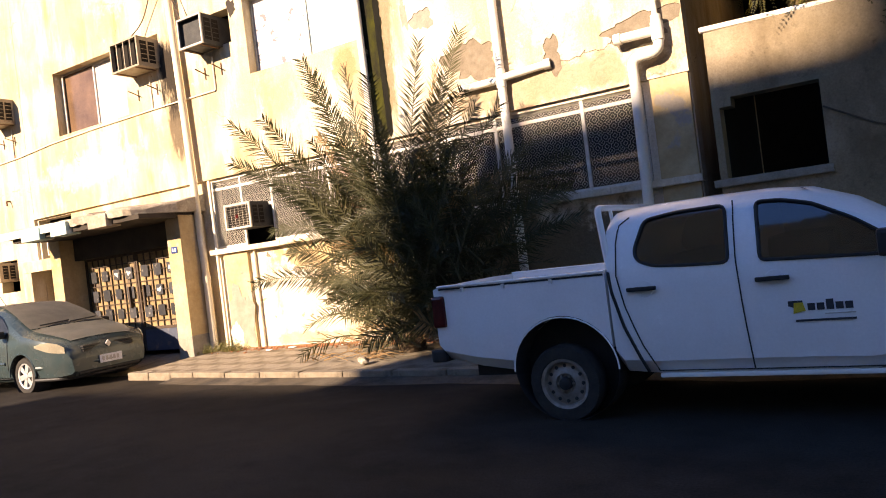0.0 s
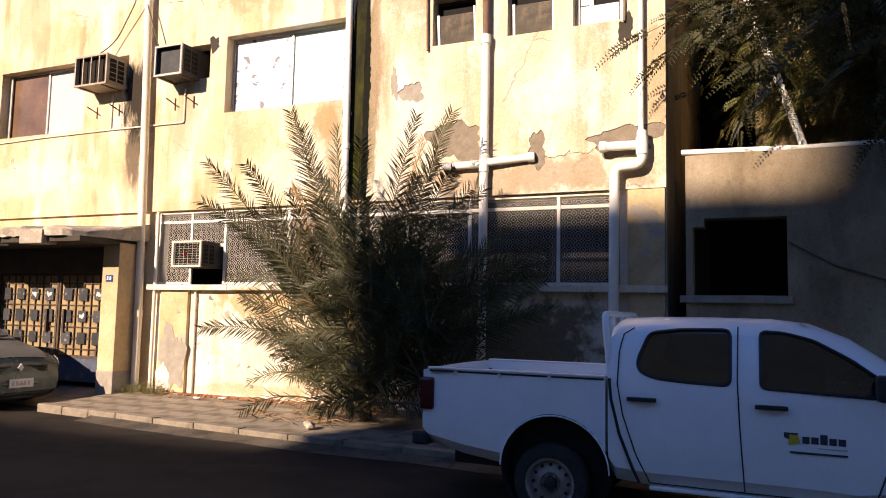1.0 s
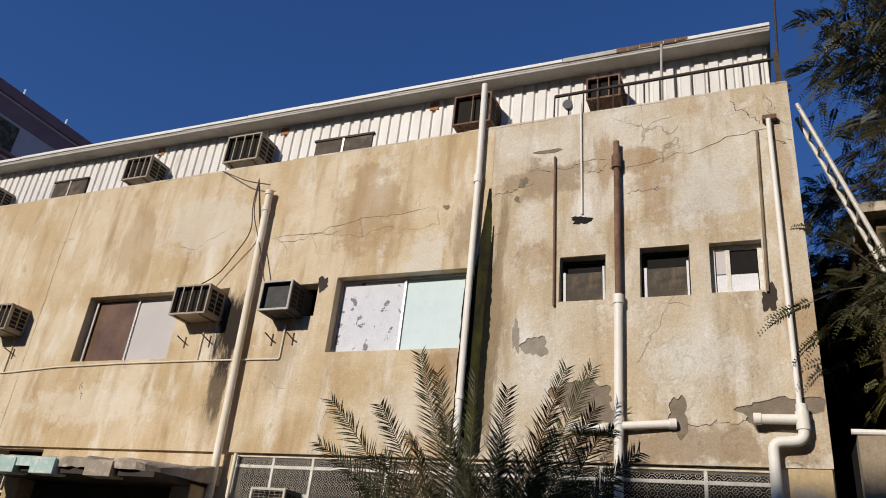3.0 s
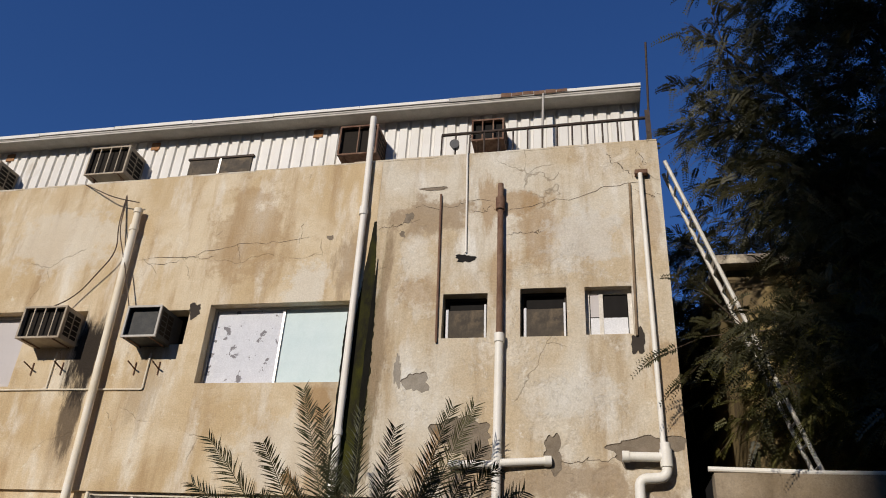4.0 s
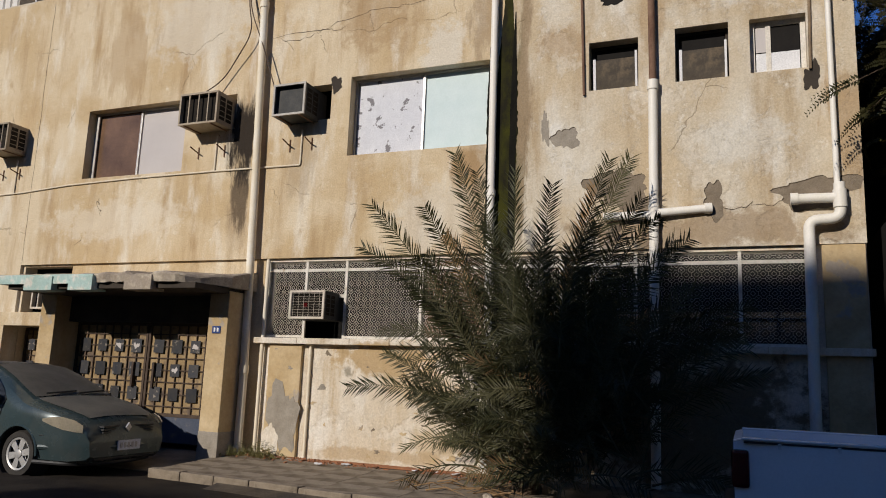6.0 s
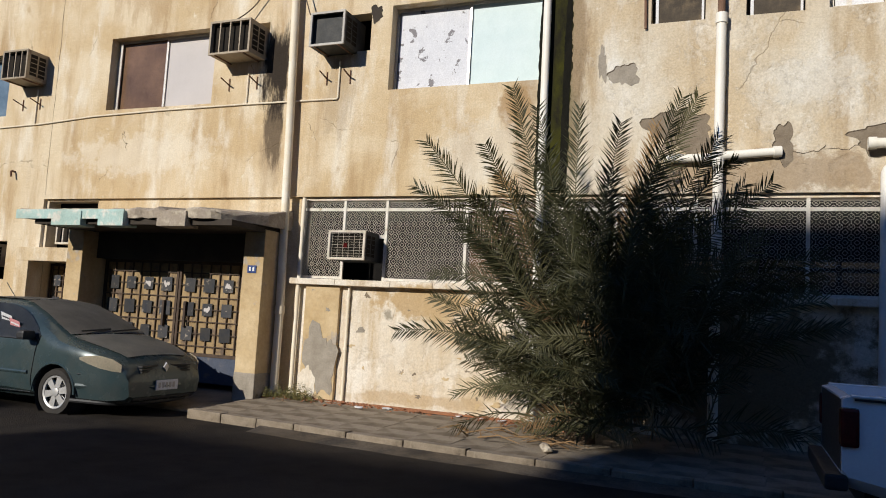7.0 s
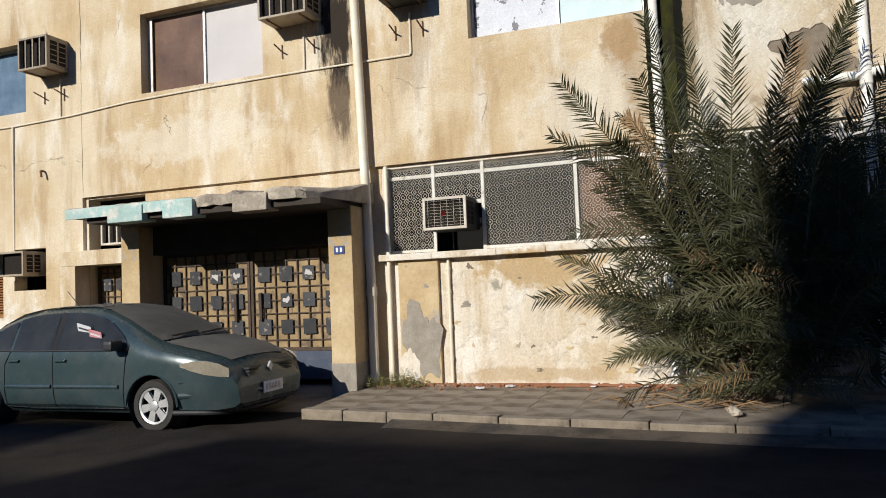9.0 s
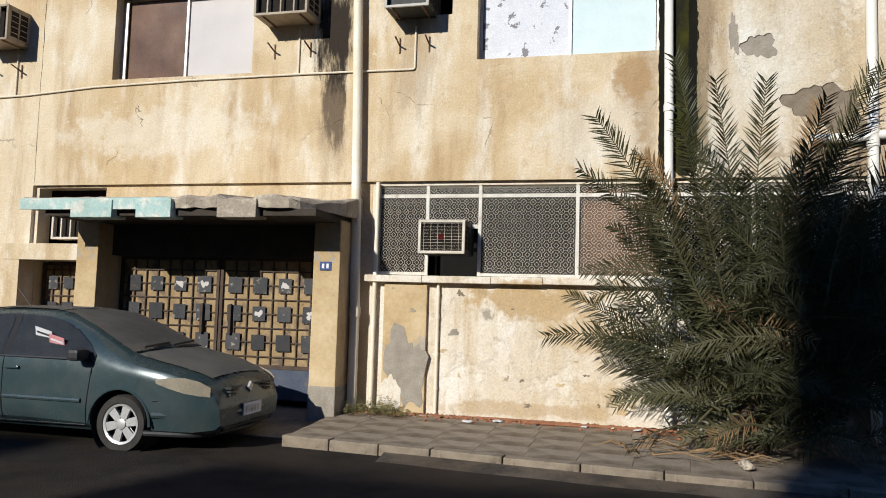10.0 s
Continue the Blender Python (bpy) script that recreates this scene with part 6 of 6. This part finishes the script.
surf([[(x, y * k, topz(x) + 0.012 + 0.024 * (1 - y * y)) for y in (-1, -0.5, 0, 0.5, 1)] for x, k in ((1.48, 0.5), (1.9, 0.5), (2.3, 0.5), (2.38, 0.5))], "roof_panel", M_CARD, "roof under a film of dust")
for y0, y1 in ((-0.5, 0.05), (0.02, 0.55)):
    part("wiper", tube([(3.47, y0, topz(3.47) + 0.06), (3.42, (y0 + y1) / 2, topz(3.42) + 0.05), (3.40, y1, topz(3.40) + 0.055)], 0.012, 6), M_BLACK, car)
for s in (-1, 1):
    for k in range(3):
        part("grille_slat", box(4.36, 4.475, s * 0.08, s * 0.46, 0.60 + k * 0.036, 0.622 + k * 0.036, rot=(0, 0, -s * 9)), M_BLACK, car, "dark grille slat")
part("badge", prism([(0.0, 0.06), (0.045, 0.0), (0.0, -0.06), (-0.045, 0.0)], -0.012, 0.012), M_RIM, car, "silver diamond badge").matrix_basis = pose(4.485, 0, 0.665, 0, 0, 90)
part("bumper", tube(bent([(3.85, -0.86, 0.42), (4.4, -0.68, 0.42), (4.52, 0, 0.42), (4.4, 0.68, 0.42), (3.85, 0.86, 0.42)], 0.25), 0.035, 8), M_CAR, car, "teal bumper moulding", smooth=True)
# intake widened and lip blackened to paint the shade low on the bumper
part("lower_grille", box(4.36, 4.49, -0.55, 0.55, 0.25, 0.37), M_BLACK, car, "black lower air intake, widened for the shade under the nose", bevel=0.02)
part("chin_spoiler", tube(bent([(3.75, -0.83, 0.225), (4.32, -0.68, 0.215), (4.45, 0, 0.21), (4.32, 0.68, 0.215), (3.75, 0.83, 0.225)], 0.25), 0.03, 8), M_BLACK, car, "bumper's lower lip, coloured black for the shade there", smooth=True)
part("bumper_seam", tube(bent([(3.86, -0.875, 0.565), (4.36, -0.70, 0.565), (4.475, 0, 0.565), (4.36, 0.70, 0.565), (3.86, 0.875, 0.565)], 0.25), 0.007, 5), M_BLACK, car, "dark joint above the bumper")
pl = part("number_plate", box(4.515, 4.53, -0.2, 0.2, 0.37, 0.50), M_PAPER, car, "dusty white plate")
for k in range(5):
    part("figure_bar", box(4.53, 4.533, -0.16 + k * 0.065, -0.12 + k * 0.065, 0.40, 0.47), M_TRIM, pl)
for x, z, m, w in ((2.4, 1.18, M_PAPER, 0.22), (2.6, 1.11, M_PINK, 0.2)):
    st = part("sticker", box(-w / 2, w / 2, -0.004, 0.0, -0.06, 0.075), m, car, "printed sale sticker")
    st.matrix_basis = pose(x, -chw(x, z) - 0.018, z, 23, 14, 0)
    part("print_bar", box(-w * 0.4, w * 0.4, -0.006, -0.004, 0.005, 0.028), M_INK if m == M_PAPER else M_PAPER, st)
part("aerial", tube([(1.42, 0.1, 1.46), (1.2, 0.1, 1.68)], 0.006, 5), M_BLACK, car, "short black roof aerial")
for x in (CF, CRR):
    for s in (-1, 1):
        wl = bmesh.new()
        tube([(x, s * 0.61, 0.30), (x, s * 0.83, 0.30)], 0.36, 28, wl)
        wl.normal_update()
        bmesh.ops.delete(wl, geom=[f for f in wl.faces if abs(f.normal.y) > 0.9 and abs(f.calc_center_median().y) > 0.7], context="FACES")
        part("wheel_well", wl, M_BLACK, car, "dark wheel well")
        wheel(car, x, s * 0.84, 0.30, 0.205, s, "spokes", alloy=M_RIM if x == CF else M_BLACK)


# ---- plants ----
def frond_bm(base, tip, arch, leaf, seed, twist):
    """One date palm leaf: a rib arching from its base to its tip, and two rows of stiff pointed leaflets set in a V along it."""
    rg = random.Random(seed)
    base, tip = Vector(base), Vector(tip)
    span = (tip - base).length
    mid = base.lerp(tip, 0.52) + Vector((0, 0, arch * span))
    pts = [base * (1 - t) ** 2 + mid * 2 * t * (1 - t) + tip * t * t for t in [k / 20 for k in range(21)]]
    rib = tube(pts, 0.016, 5, r2=0.003)
    n = max(18, int(span * 21))
    verts, faces = [], []
    for k in range(n):
        t = 0.16 + 0.84 * k / (n - 1)
        f = min(t * 20, 19.999)
        i = int(f)
        p = pts[i].lerp(pts[i + 1], f - i)
        d = (pts[i + 1] - pts[i]).normalized()
        side = d.cross(Vector((0.05, -1, 0.25))).normalized()
        side = Matrix.Rotation(radians(twist), 3, d) @ side
        up = side.cross(d)
        long = leaf * min(1.0, 0.45 + (t - 0.16) * 2.2) * (1.0 if t < 0.62 else 1 - (t - 0.62) * 1.35)
        for s in (-1, 1):
            if rg.random() < 0.05:
                continue
            ll = long * rg.uniform(0.82, 1.1)
            lean = 0.66 + 0.5 * t + rg.uniform(-0.3, 0.3)
            out = (side * s + d * lean + up * rg.uniform(-0.3, 0.75)).normalized()
            sag = Vector((0, 0, -ll * rg.uniform(0.0, 0.14)))
            w = out.cross(up).normalized() * rg.uniform(0.007, 0.0115)
            j = len(verts)
            q1, q2 = p + out * ll * 0.4 + sag * 0.15, p + out * ll + sag
            verts.extend([p + w * 0.6, p - w * 0.6, q1 + w, q1 - w, q2, q1 - up * 0.006])
            faces.extend([(j, j + 2, j + 5), (j, j + 5, j + 1), (j + 1, j + 5, j + 3), (j + 2, j + 4, j + 5), (j + 5, j + 4, j + 3)])
    return rib, verts, faces


PALM = Vector((-7.3, -1.0, 0.18))
palm = thing("date_palm", "bushy young date palm with many arching fronds by the wall", "palm", PALM)
part("trunk", tube([(0, 0, -0.05), (0.02, 0, 0.35), (0.0, 0, 0.9)], 0.22, 14, r2=0.12), M_BARK, palm, "short shaggy trunk", smooth=True)
# the long outer fronds: tip, arch, leaflet length
OUTER = [((-9.14, -2.5, 3.98), 0.13, 0.40), ((-9.32, -2.4, 3.42), 0.16, 0.38), ((-8.25, -1.72, 4.88), 0.06, 0.40), ((-8.26, -2.72, 3.86), 0.10, 0.38),
         ((-7.27, -1.95, 4.47), 0.03, 0.42), ((-7.82, -1.99, 4.5), 0.05, 0.40), ((-5.9, -0.86, 4.88), 0.07, 0.42), ((-6.03, -1.83, 4.59), 0.07, 0.40),
         ((-5.01, -2.3, 3.41), 0.15, 0.40), ((-5.3, -1.0, 3.64), 0.13, 0.40), ((-9.5, -1.16, 2.01), 0.16, 0.36), ((-9.35, -0.5, 1.45), 0.16, 0.34),
         ((-9.05, -0.78, 1.12), 0.18, 0.34), ((-8.95, -0.45, 0.66), 0.18, 0.32), ((-4.35, -1.0, 2.75), 0.17, 0.40), ((-4.45, -0.9, 2.3), 0.17, 0.38),
         ((-4.2, -1.3, 1.87), 0.2, 0.38), ((-9.72, -1.85, 1.5), 0.24, 0.36), ((-8.85, -1.2, 2.75), 0.14, 0.38), ((-8.75, -2.1, 3.0), 0.14, 0.36),
         ((-6.7, -2.2, 4.2), 0.06, 0.40), ((-5.6, -2.0, 4.0), 0.12, 0.40), ((-6.45, -0.7, 4.55), 0.05, 0.40), ((-5.0, -0.6, 3.1), 0.15, 0.38)]
rng = random.Random(21)
SPRAY = [(tip, arch, leaf, rng.uniform(-35, 35)) for tip, arch, leaf in OUTER]
ROOTS = [Vector((rng.uniform(-0.1, 0.1), 0.0, 0.55)) for _ in OUTER]
for k in range(150):
    az = radians(rng.uniform(140, 400))
    el = radians((-8, 6, 18, 32, 48, 66)[k % 6] + rng.uniform(-8, 8))
    L = rng.uniform(0.9, 1.6) if k % 6 < 4 else rng.uniform(1.5, 2.3)
    root = Vector((rng.uniform(-0.75, 0.95), rng.uniform(-0.55, 0.25), rng.uniform(0.15, 1.9)))
    tip = PALM + root + Vector((L * math.cos(el) * math.cos(az), L * math.cos(el) * math.sin(az) * 0.7, L * math.sin(el)))
    tip.y, tip.z = min(tip.y, -0.35), max(tip.z, 0.3)
    SPRAY.append((tip, rng.uniform(0.12, 0.34), rng.uniform(0.28, 0.36), rng.uniform(-80, 80)))
    ROOTS.append(root)
for k in range(90):                                     # the thick shaded side towards the alley
    az = radians(rng.uniform(0, 360))
    el = radians(rng.uniform(-15, 65))
    L = rng.uniform(0.9, 1.7)
    root = Vector((rng.uniform(0.15, 1.75), rng.uniform(-0.85, 0.2), rng.uniform(0.1, 2.3) * (1 - 0.1 * (k % 4))))
    tip = PALM + root + Vector((L * math.cos(el) * math.cos(az), L * math.cos(el) * math.sin(az) * 0.7, L * math.sin(el)))
    tip.y, tip.z = min(tip.y, -0.35), max(tip.z, 0.3)
    SPRAY.append((tip, rng.uniform(0.1, 0.3), rng.uniform(0.30, 0.38), rng.uniform(-80, 80)))
    ROOTS.append(root)
for k, ((tip, arch, leaf, twist), root) in enumerate(zip(SPRAY, ROOTS)):
    if k < len(OUTER):
        root = Vector((rng.uniform(-0.22, 0.22), rng.uniform(-0.18, 0.16), rng.uniform(0.0, 0.45) if tip[2] < 2.2 else rng.uniform(0.35, 0.8)))
    rib, vs, fs = frond_bm(root, Vector(tip) - PALM, arch, leaf, 700 + k, twist)
    fo = part("frond", rib, M_RACHIS, palm, smooth=True)
    lm = bpy.data.meshes.new("leaf_blade")
    lm.from_pydata(vs, [], fs)
    lm.materials.append(M_DRY if k % 23 == 22 else (M_FROND2 if k % 3 == 0 else M_FROND))
    lo_ = new("leaf_blade", lm)
    lo_.parent = fo
dry = thing("dry_fronds", "dry fallen palm fronds and debris at the palm's foot", "palm litter", (-7.9, -1.5, 0.16))
for k in range(26):
    a = rng.uniform(0, 6.28)
    L = rng.uniform(0.3, 0.9)
    x, y = rng.uniform(-0.9, 0.7), rng.uniform(-0.45, 0.8)
    part("dry_stalk", tube([(x, y, 0.02), (x + L / 2 * math.cos(a), y + L / 2 * math.sin(a) * 0.6, 0.09), (x + L * math.cos(a), y + L * math.sin(a) * 0.6, 0.03)], 0.012, 5, r2=0.004), M_DRY, dry)


def spray_verts(verts, faces, p, d, L, rg, n=9, wide=0.05):
    """A feathery leaf: leaflets in two rows along a stalk from p towards d."""
    side = d.orthogonal().normalized()
    side.rotate(Matrix.Rotation(rg.uniform(0, 6.28), 3, d))
    for k in range(n):
        t = 0.15 + 0.85 * k / (n - 1)
        c = p + d * L * t + Vector((0, 0, -0.35 * L * t * t))
        ll = wide * (1.15 - 0.6 * t) * rg.uniform(0.8, 1.3)
        for s in (-1, 1):
            o = (side * s + d * 0.45).normalized() * ll
            w = d * ll * 0.24
            j = len(verts)
            verts.extend([c, c + o * 0.5 + w, c + o, c + o * 0.5 - w])
            faces.append((j, j + 1, j + 2, j + 3))


def tree(label, base, trunk_h, limbs, seed, leaf_m, sprays, rr, zlo, zhi, r0=0.2, L=0.42, wide=0.075, reach=()):
    """A tapered trunk, forking limbs, thin twigs and a loose crown of feathery leaves."""
    rg = random.Random(seed)
    t = thing("tree", label, "tree", base)
    tr = tube([(0, 0, -0.1), (0.06, 0.03, trunk_h * 0.5), (0.0, 0.1, trunk_h)], r0, 12, r2=r0 * 0.7)
    part("trunk", tr, M_BARK, t, smooth=True)
    verts, faces = [], []
    ends = []
    for p3 in map(Vector, reach):
        p0 = Vector((0, 0.1, trunk_h * 0.9))
        p1, p2 = p0.lerp(p3, 0.35) + Vector((0, 0, 0.6)), p0.lerp(p3, 0.7) + Vector((0, 0, 0.5))
        part("limb", tube([p0, p1, p2, p3], r0 * 0.35, 7, r2=0.012), M_BARK, t, smooth=True)
        ends += [(p1, p2), (p2, p3), (p2, p3)]
    for k in range(limbs):
        a = 6.283 * k / limbs + rg.uniform(-0.4, 0.4)
        R = rr * rg.uniform(0.55, 1.0)
        top = rg.uniform(zlo, zhi)
        p0 = Vector((0, 0.1, trunk_h * rg.uniform(0.75, 1.0)))
        p3 = Vector((R * math.cos(a), R * math.sin(a), top))
        p1 = p0 + Vector((0.25 * R * math.cos(a), 0.25 * R * math.sin(a), (top - p0.z) * 0.5))
        p2 = p0.lerp(p3, 0.7) + Vector((rg.uniform(-0.4, 0.4), rg.uniform(-0.4, 0.4), 0.5))
        part("limb", tube([p0, p1, p2, p3], r0 * 0.5, 7, r2=0.015), M_BARK, t, smooth=True)
        ends += [(p1, p2), (p2, p3), (p2, p3)]
    twigs = bmesh.new()
    for k in range(sprays // 14):
        a, b = rg.choice(ends)
        p = a.lerp(b, rg.random())
        d = Vector((rg.gauss(0, 1), rg.gauss(0, 1), rg.gauss(-0.05, 0.55))).normalized()
        ln = rg.uniform(0.7, 1.9)
        q = p + d * ln + Vector((0, 0, -0.12 * ln * ln))
        mid = p.lerp(q, 0.5) + Vector((0, 0, 0.12))
        if k % 3 == 0:
            tube([p, mid, q], 0.011, 4, twigs, r2=0.003)
        for j in range(14):
            u = rg.uniform(0.15, 1.0)
            c = p.lerp(mid, u * 2) if u < 0.5 else mid.lerp(q, u * 2 - 1)
            dd = (d + Vector((rg.gauss(0, 0.7), rg.gauss(0, 0.7), rg.gauss(-0.15, 0.4)))).normalized()
            spray_verts(verts, faces, c, dd, L * rg.uniform(0.6, 1.2), rg, 12, wide * 0.72)
    tagged(part("twigwork", twigs, M_BARK, t), kind="stuff")
    me = bpy.data.meshes.new("crown")
    me.from_pydata(verts, [], faces)
    me.materials.append(leaf_m)
    cr = new("crown", me)
    cr.parent = t
    return t


tree("large dark feathery-leaved tree overhanging the neighbour's wall", (2.4, -1.2, 0.0), 4.6, 18, 3, M_LEAF, 23000, 4.6, 4.2, 13.8, 0.24, 0.46, 0.10,
     reach=[(-4.3, 0.6, 6.1), (-4.3, -0.1, 11.2), (-3.4, 0.4, 8.8), (-1.8, -1.5, 4.4), (-3.4, -1.8, 12.8)])
tree("slender feathery tree standing behind the neighbour's house", (0.2, 4.2, 4.0), 2.5, 14, 5, M_LEAF, 12000, 2.8, 2.2, 9.4, 0.13, 0.46, 0.105)
tree("yellowing leafy bush growing over the neighbour's wall", (0.9, 0.9, 4.05), 0.3, 6, 8, M_LEAFY, 7000, 2.1, 0.6, 3.8, 0.035, 0.4, 0.08)


# ---- weeds and litter along the wall foot ----
weed = thing("weeds", "dusty dry weeds at the foot of the drainpipe", "weeds", (-12.45, -0.25, 0.2), kind="stuff")
vs, fs = [], []
rng = random.Random(33)
for k in range(170):
    x, y = rng.gauss(0, 0.3), rng.uniform(-0.25, 0.25)
    p = Vector((x, y, 0))
    d = Vector((rng.gauss(0, 0.45), rng.gauss(0, 0.45), 1)).normalized()
    spray_verts(vs, fs, p, d, rng.uniform(0.08, 0.55) * math.exp(-x * x * 5), rng, 6, 0.035)
me = bpy.data.meshes.new("weeds")
me.from_pydata(vs, [], fs)
me.materials.append(M_WEED)
wo = new("foliage", me)
wo.parent = weed
lit = bmesh.new()
for k in range(900):
    x = rng.uniform(-12.9, -7.2)
    y = 0.02 - abs(rng.gauss(0, 0.16)) - (0.25 if x > -8.6 and rng.random() < 0.4 else 0)
    s = rng.uniform(0.006, 0.03)
    z = 0.20 + 0.03 * y
    B(lit, x - s, x + s, y - s * 0.6, y + s * 0.6, z - 0.005, z + s * 0.7, rot=(rng.uniform(-30, 30), rng.uniform(-30, 30), rng.uniform(0, 180)))
solid("wall_foot_debris", lit, M_TERRA, "crumbs of plaster and terracotta along the wall foot", "debris", kind="stuff")
for k in range(16):
    x = -12.3 + k * 0.33 + rng.uniform(-0.1, 0.1)
    s = rng.uniform(0.03, 0.07)
    solid("litter_scrap", blob(0, 0, s * 2, s * 1.4, 200 + k, 0, 9, 0.5, 0.012), rng.choice([M_PAPER, M_CONC, M_TERRA, M_DRY]), "small scrap of litter on the pavement", "litter", "litter scraps").matrix_basis = pose(x, -0.12 - abs(rng.gauss(0, 0.16)), 0.215, -82, 0, rng.uniform(0, 360))
for k, (x, L) in enumerate(((-10.9, 1.5), (-9.4, 1.3), (-10.2, 0.9))):
    solid("fallen_batten", box(x, x + L, -0.10 - 0.07 * k, -0.06 - 0.07 * k, 0.205, 0.235), M_TERRA, "reddish strip lying along the wall foot", "batten", bevel=0.006)
stone = bmesh.new()
bmesh.ops.create_icosphere(stone, subdivisions=3, radius=0.075)
for v in stone.verts:
    v.co *= 1 + 0.6 * noise.noise(v.co * 14) + 0.25 * noise.noise(v.co * 40)
    v.co.z *= 0.7
solid("rubble_stone", stone, M_CONC, "pale lump of rubble beside the palm", "stone", smooth=True).location = (-7.5, -2.05, 0.2)

# ---- kerb stones and paving slabs ----
rng = random.Random(12)
x = X_END
while x < 5.5:
    L = 0.88 if x > -11.3 else 0.66
    y0, y1 = kerb_y(x), kerb_y(x + L)
    a = math.degrees(math.atan2(y1 - y0, L))
    top = 0.14 if x < -11.3 else 0.135
    s = part("kerb_stone", box(-L / 2 + 0.006, L / 2 - 0.006, 0.0, 0.17, -0.15, top), M_KERB, pavement, bevel=0.014)
    s.matrix_basis = pose(x + L / 2, (y0 + y1) / 2, rng.uniform(-0.008, 0.008), rng.uniform(-1.5, 1.5), rng.uniform(-0.4, 0.4), a)
    x += L
meshes = []
for k in range(4):
    o = part("paving_slab", box(-0.305, 0.305, -0.28, 0.28, -0.04, 0.0), M_PAVE, pavement, bevel=0.003)
    meshes.append(o.data)
    bpy.data.objects.remove(o)
for i in range(30):
    x = X_END + 0.32 + i * 0.6135
    ky = kerb_y(x) + 0.17
    n = 4
    d = (-0.02 - ky) / n
    for j in range(n):
        y = ky + d * (j + 0.5)
        if -8.5 < x < -6.3 and j >= 1:
            continue
        o = new("paving_slab", rng.choice(meshes))
        o.parent = pavement
        z = float(np.interp(y, [ky, ky * 0.5, 0.3], [0.112, 0.152, 0.217])) + 0.0045 + rng.uniform(-0.002, 0.002)
        o.matrix_basis = pose(x + (0.10 if j % 2 else 0.0) * 0, y, z, 2.5 + rng.uniform(-0.15, 0.15), rng.uniform(-0.15, 0.15), -4 + rng.uniform(-0.4, 0.4)) @ Matrix.Diagonal((1, d / 0.565, 1, 1))
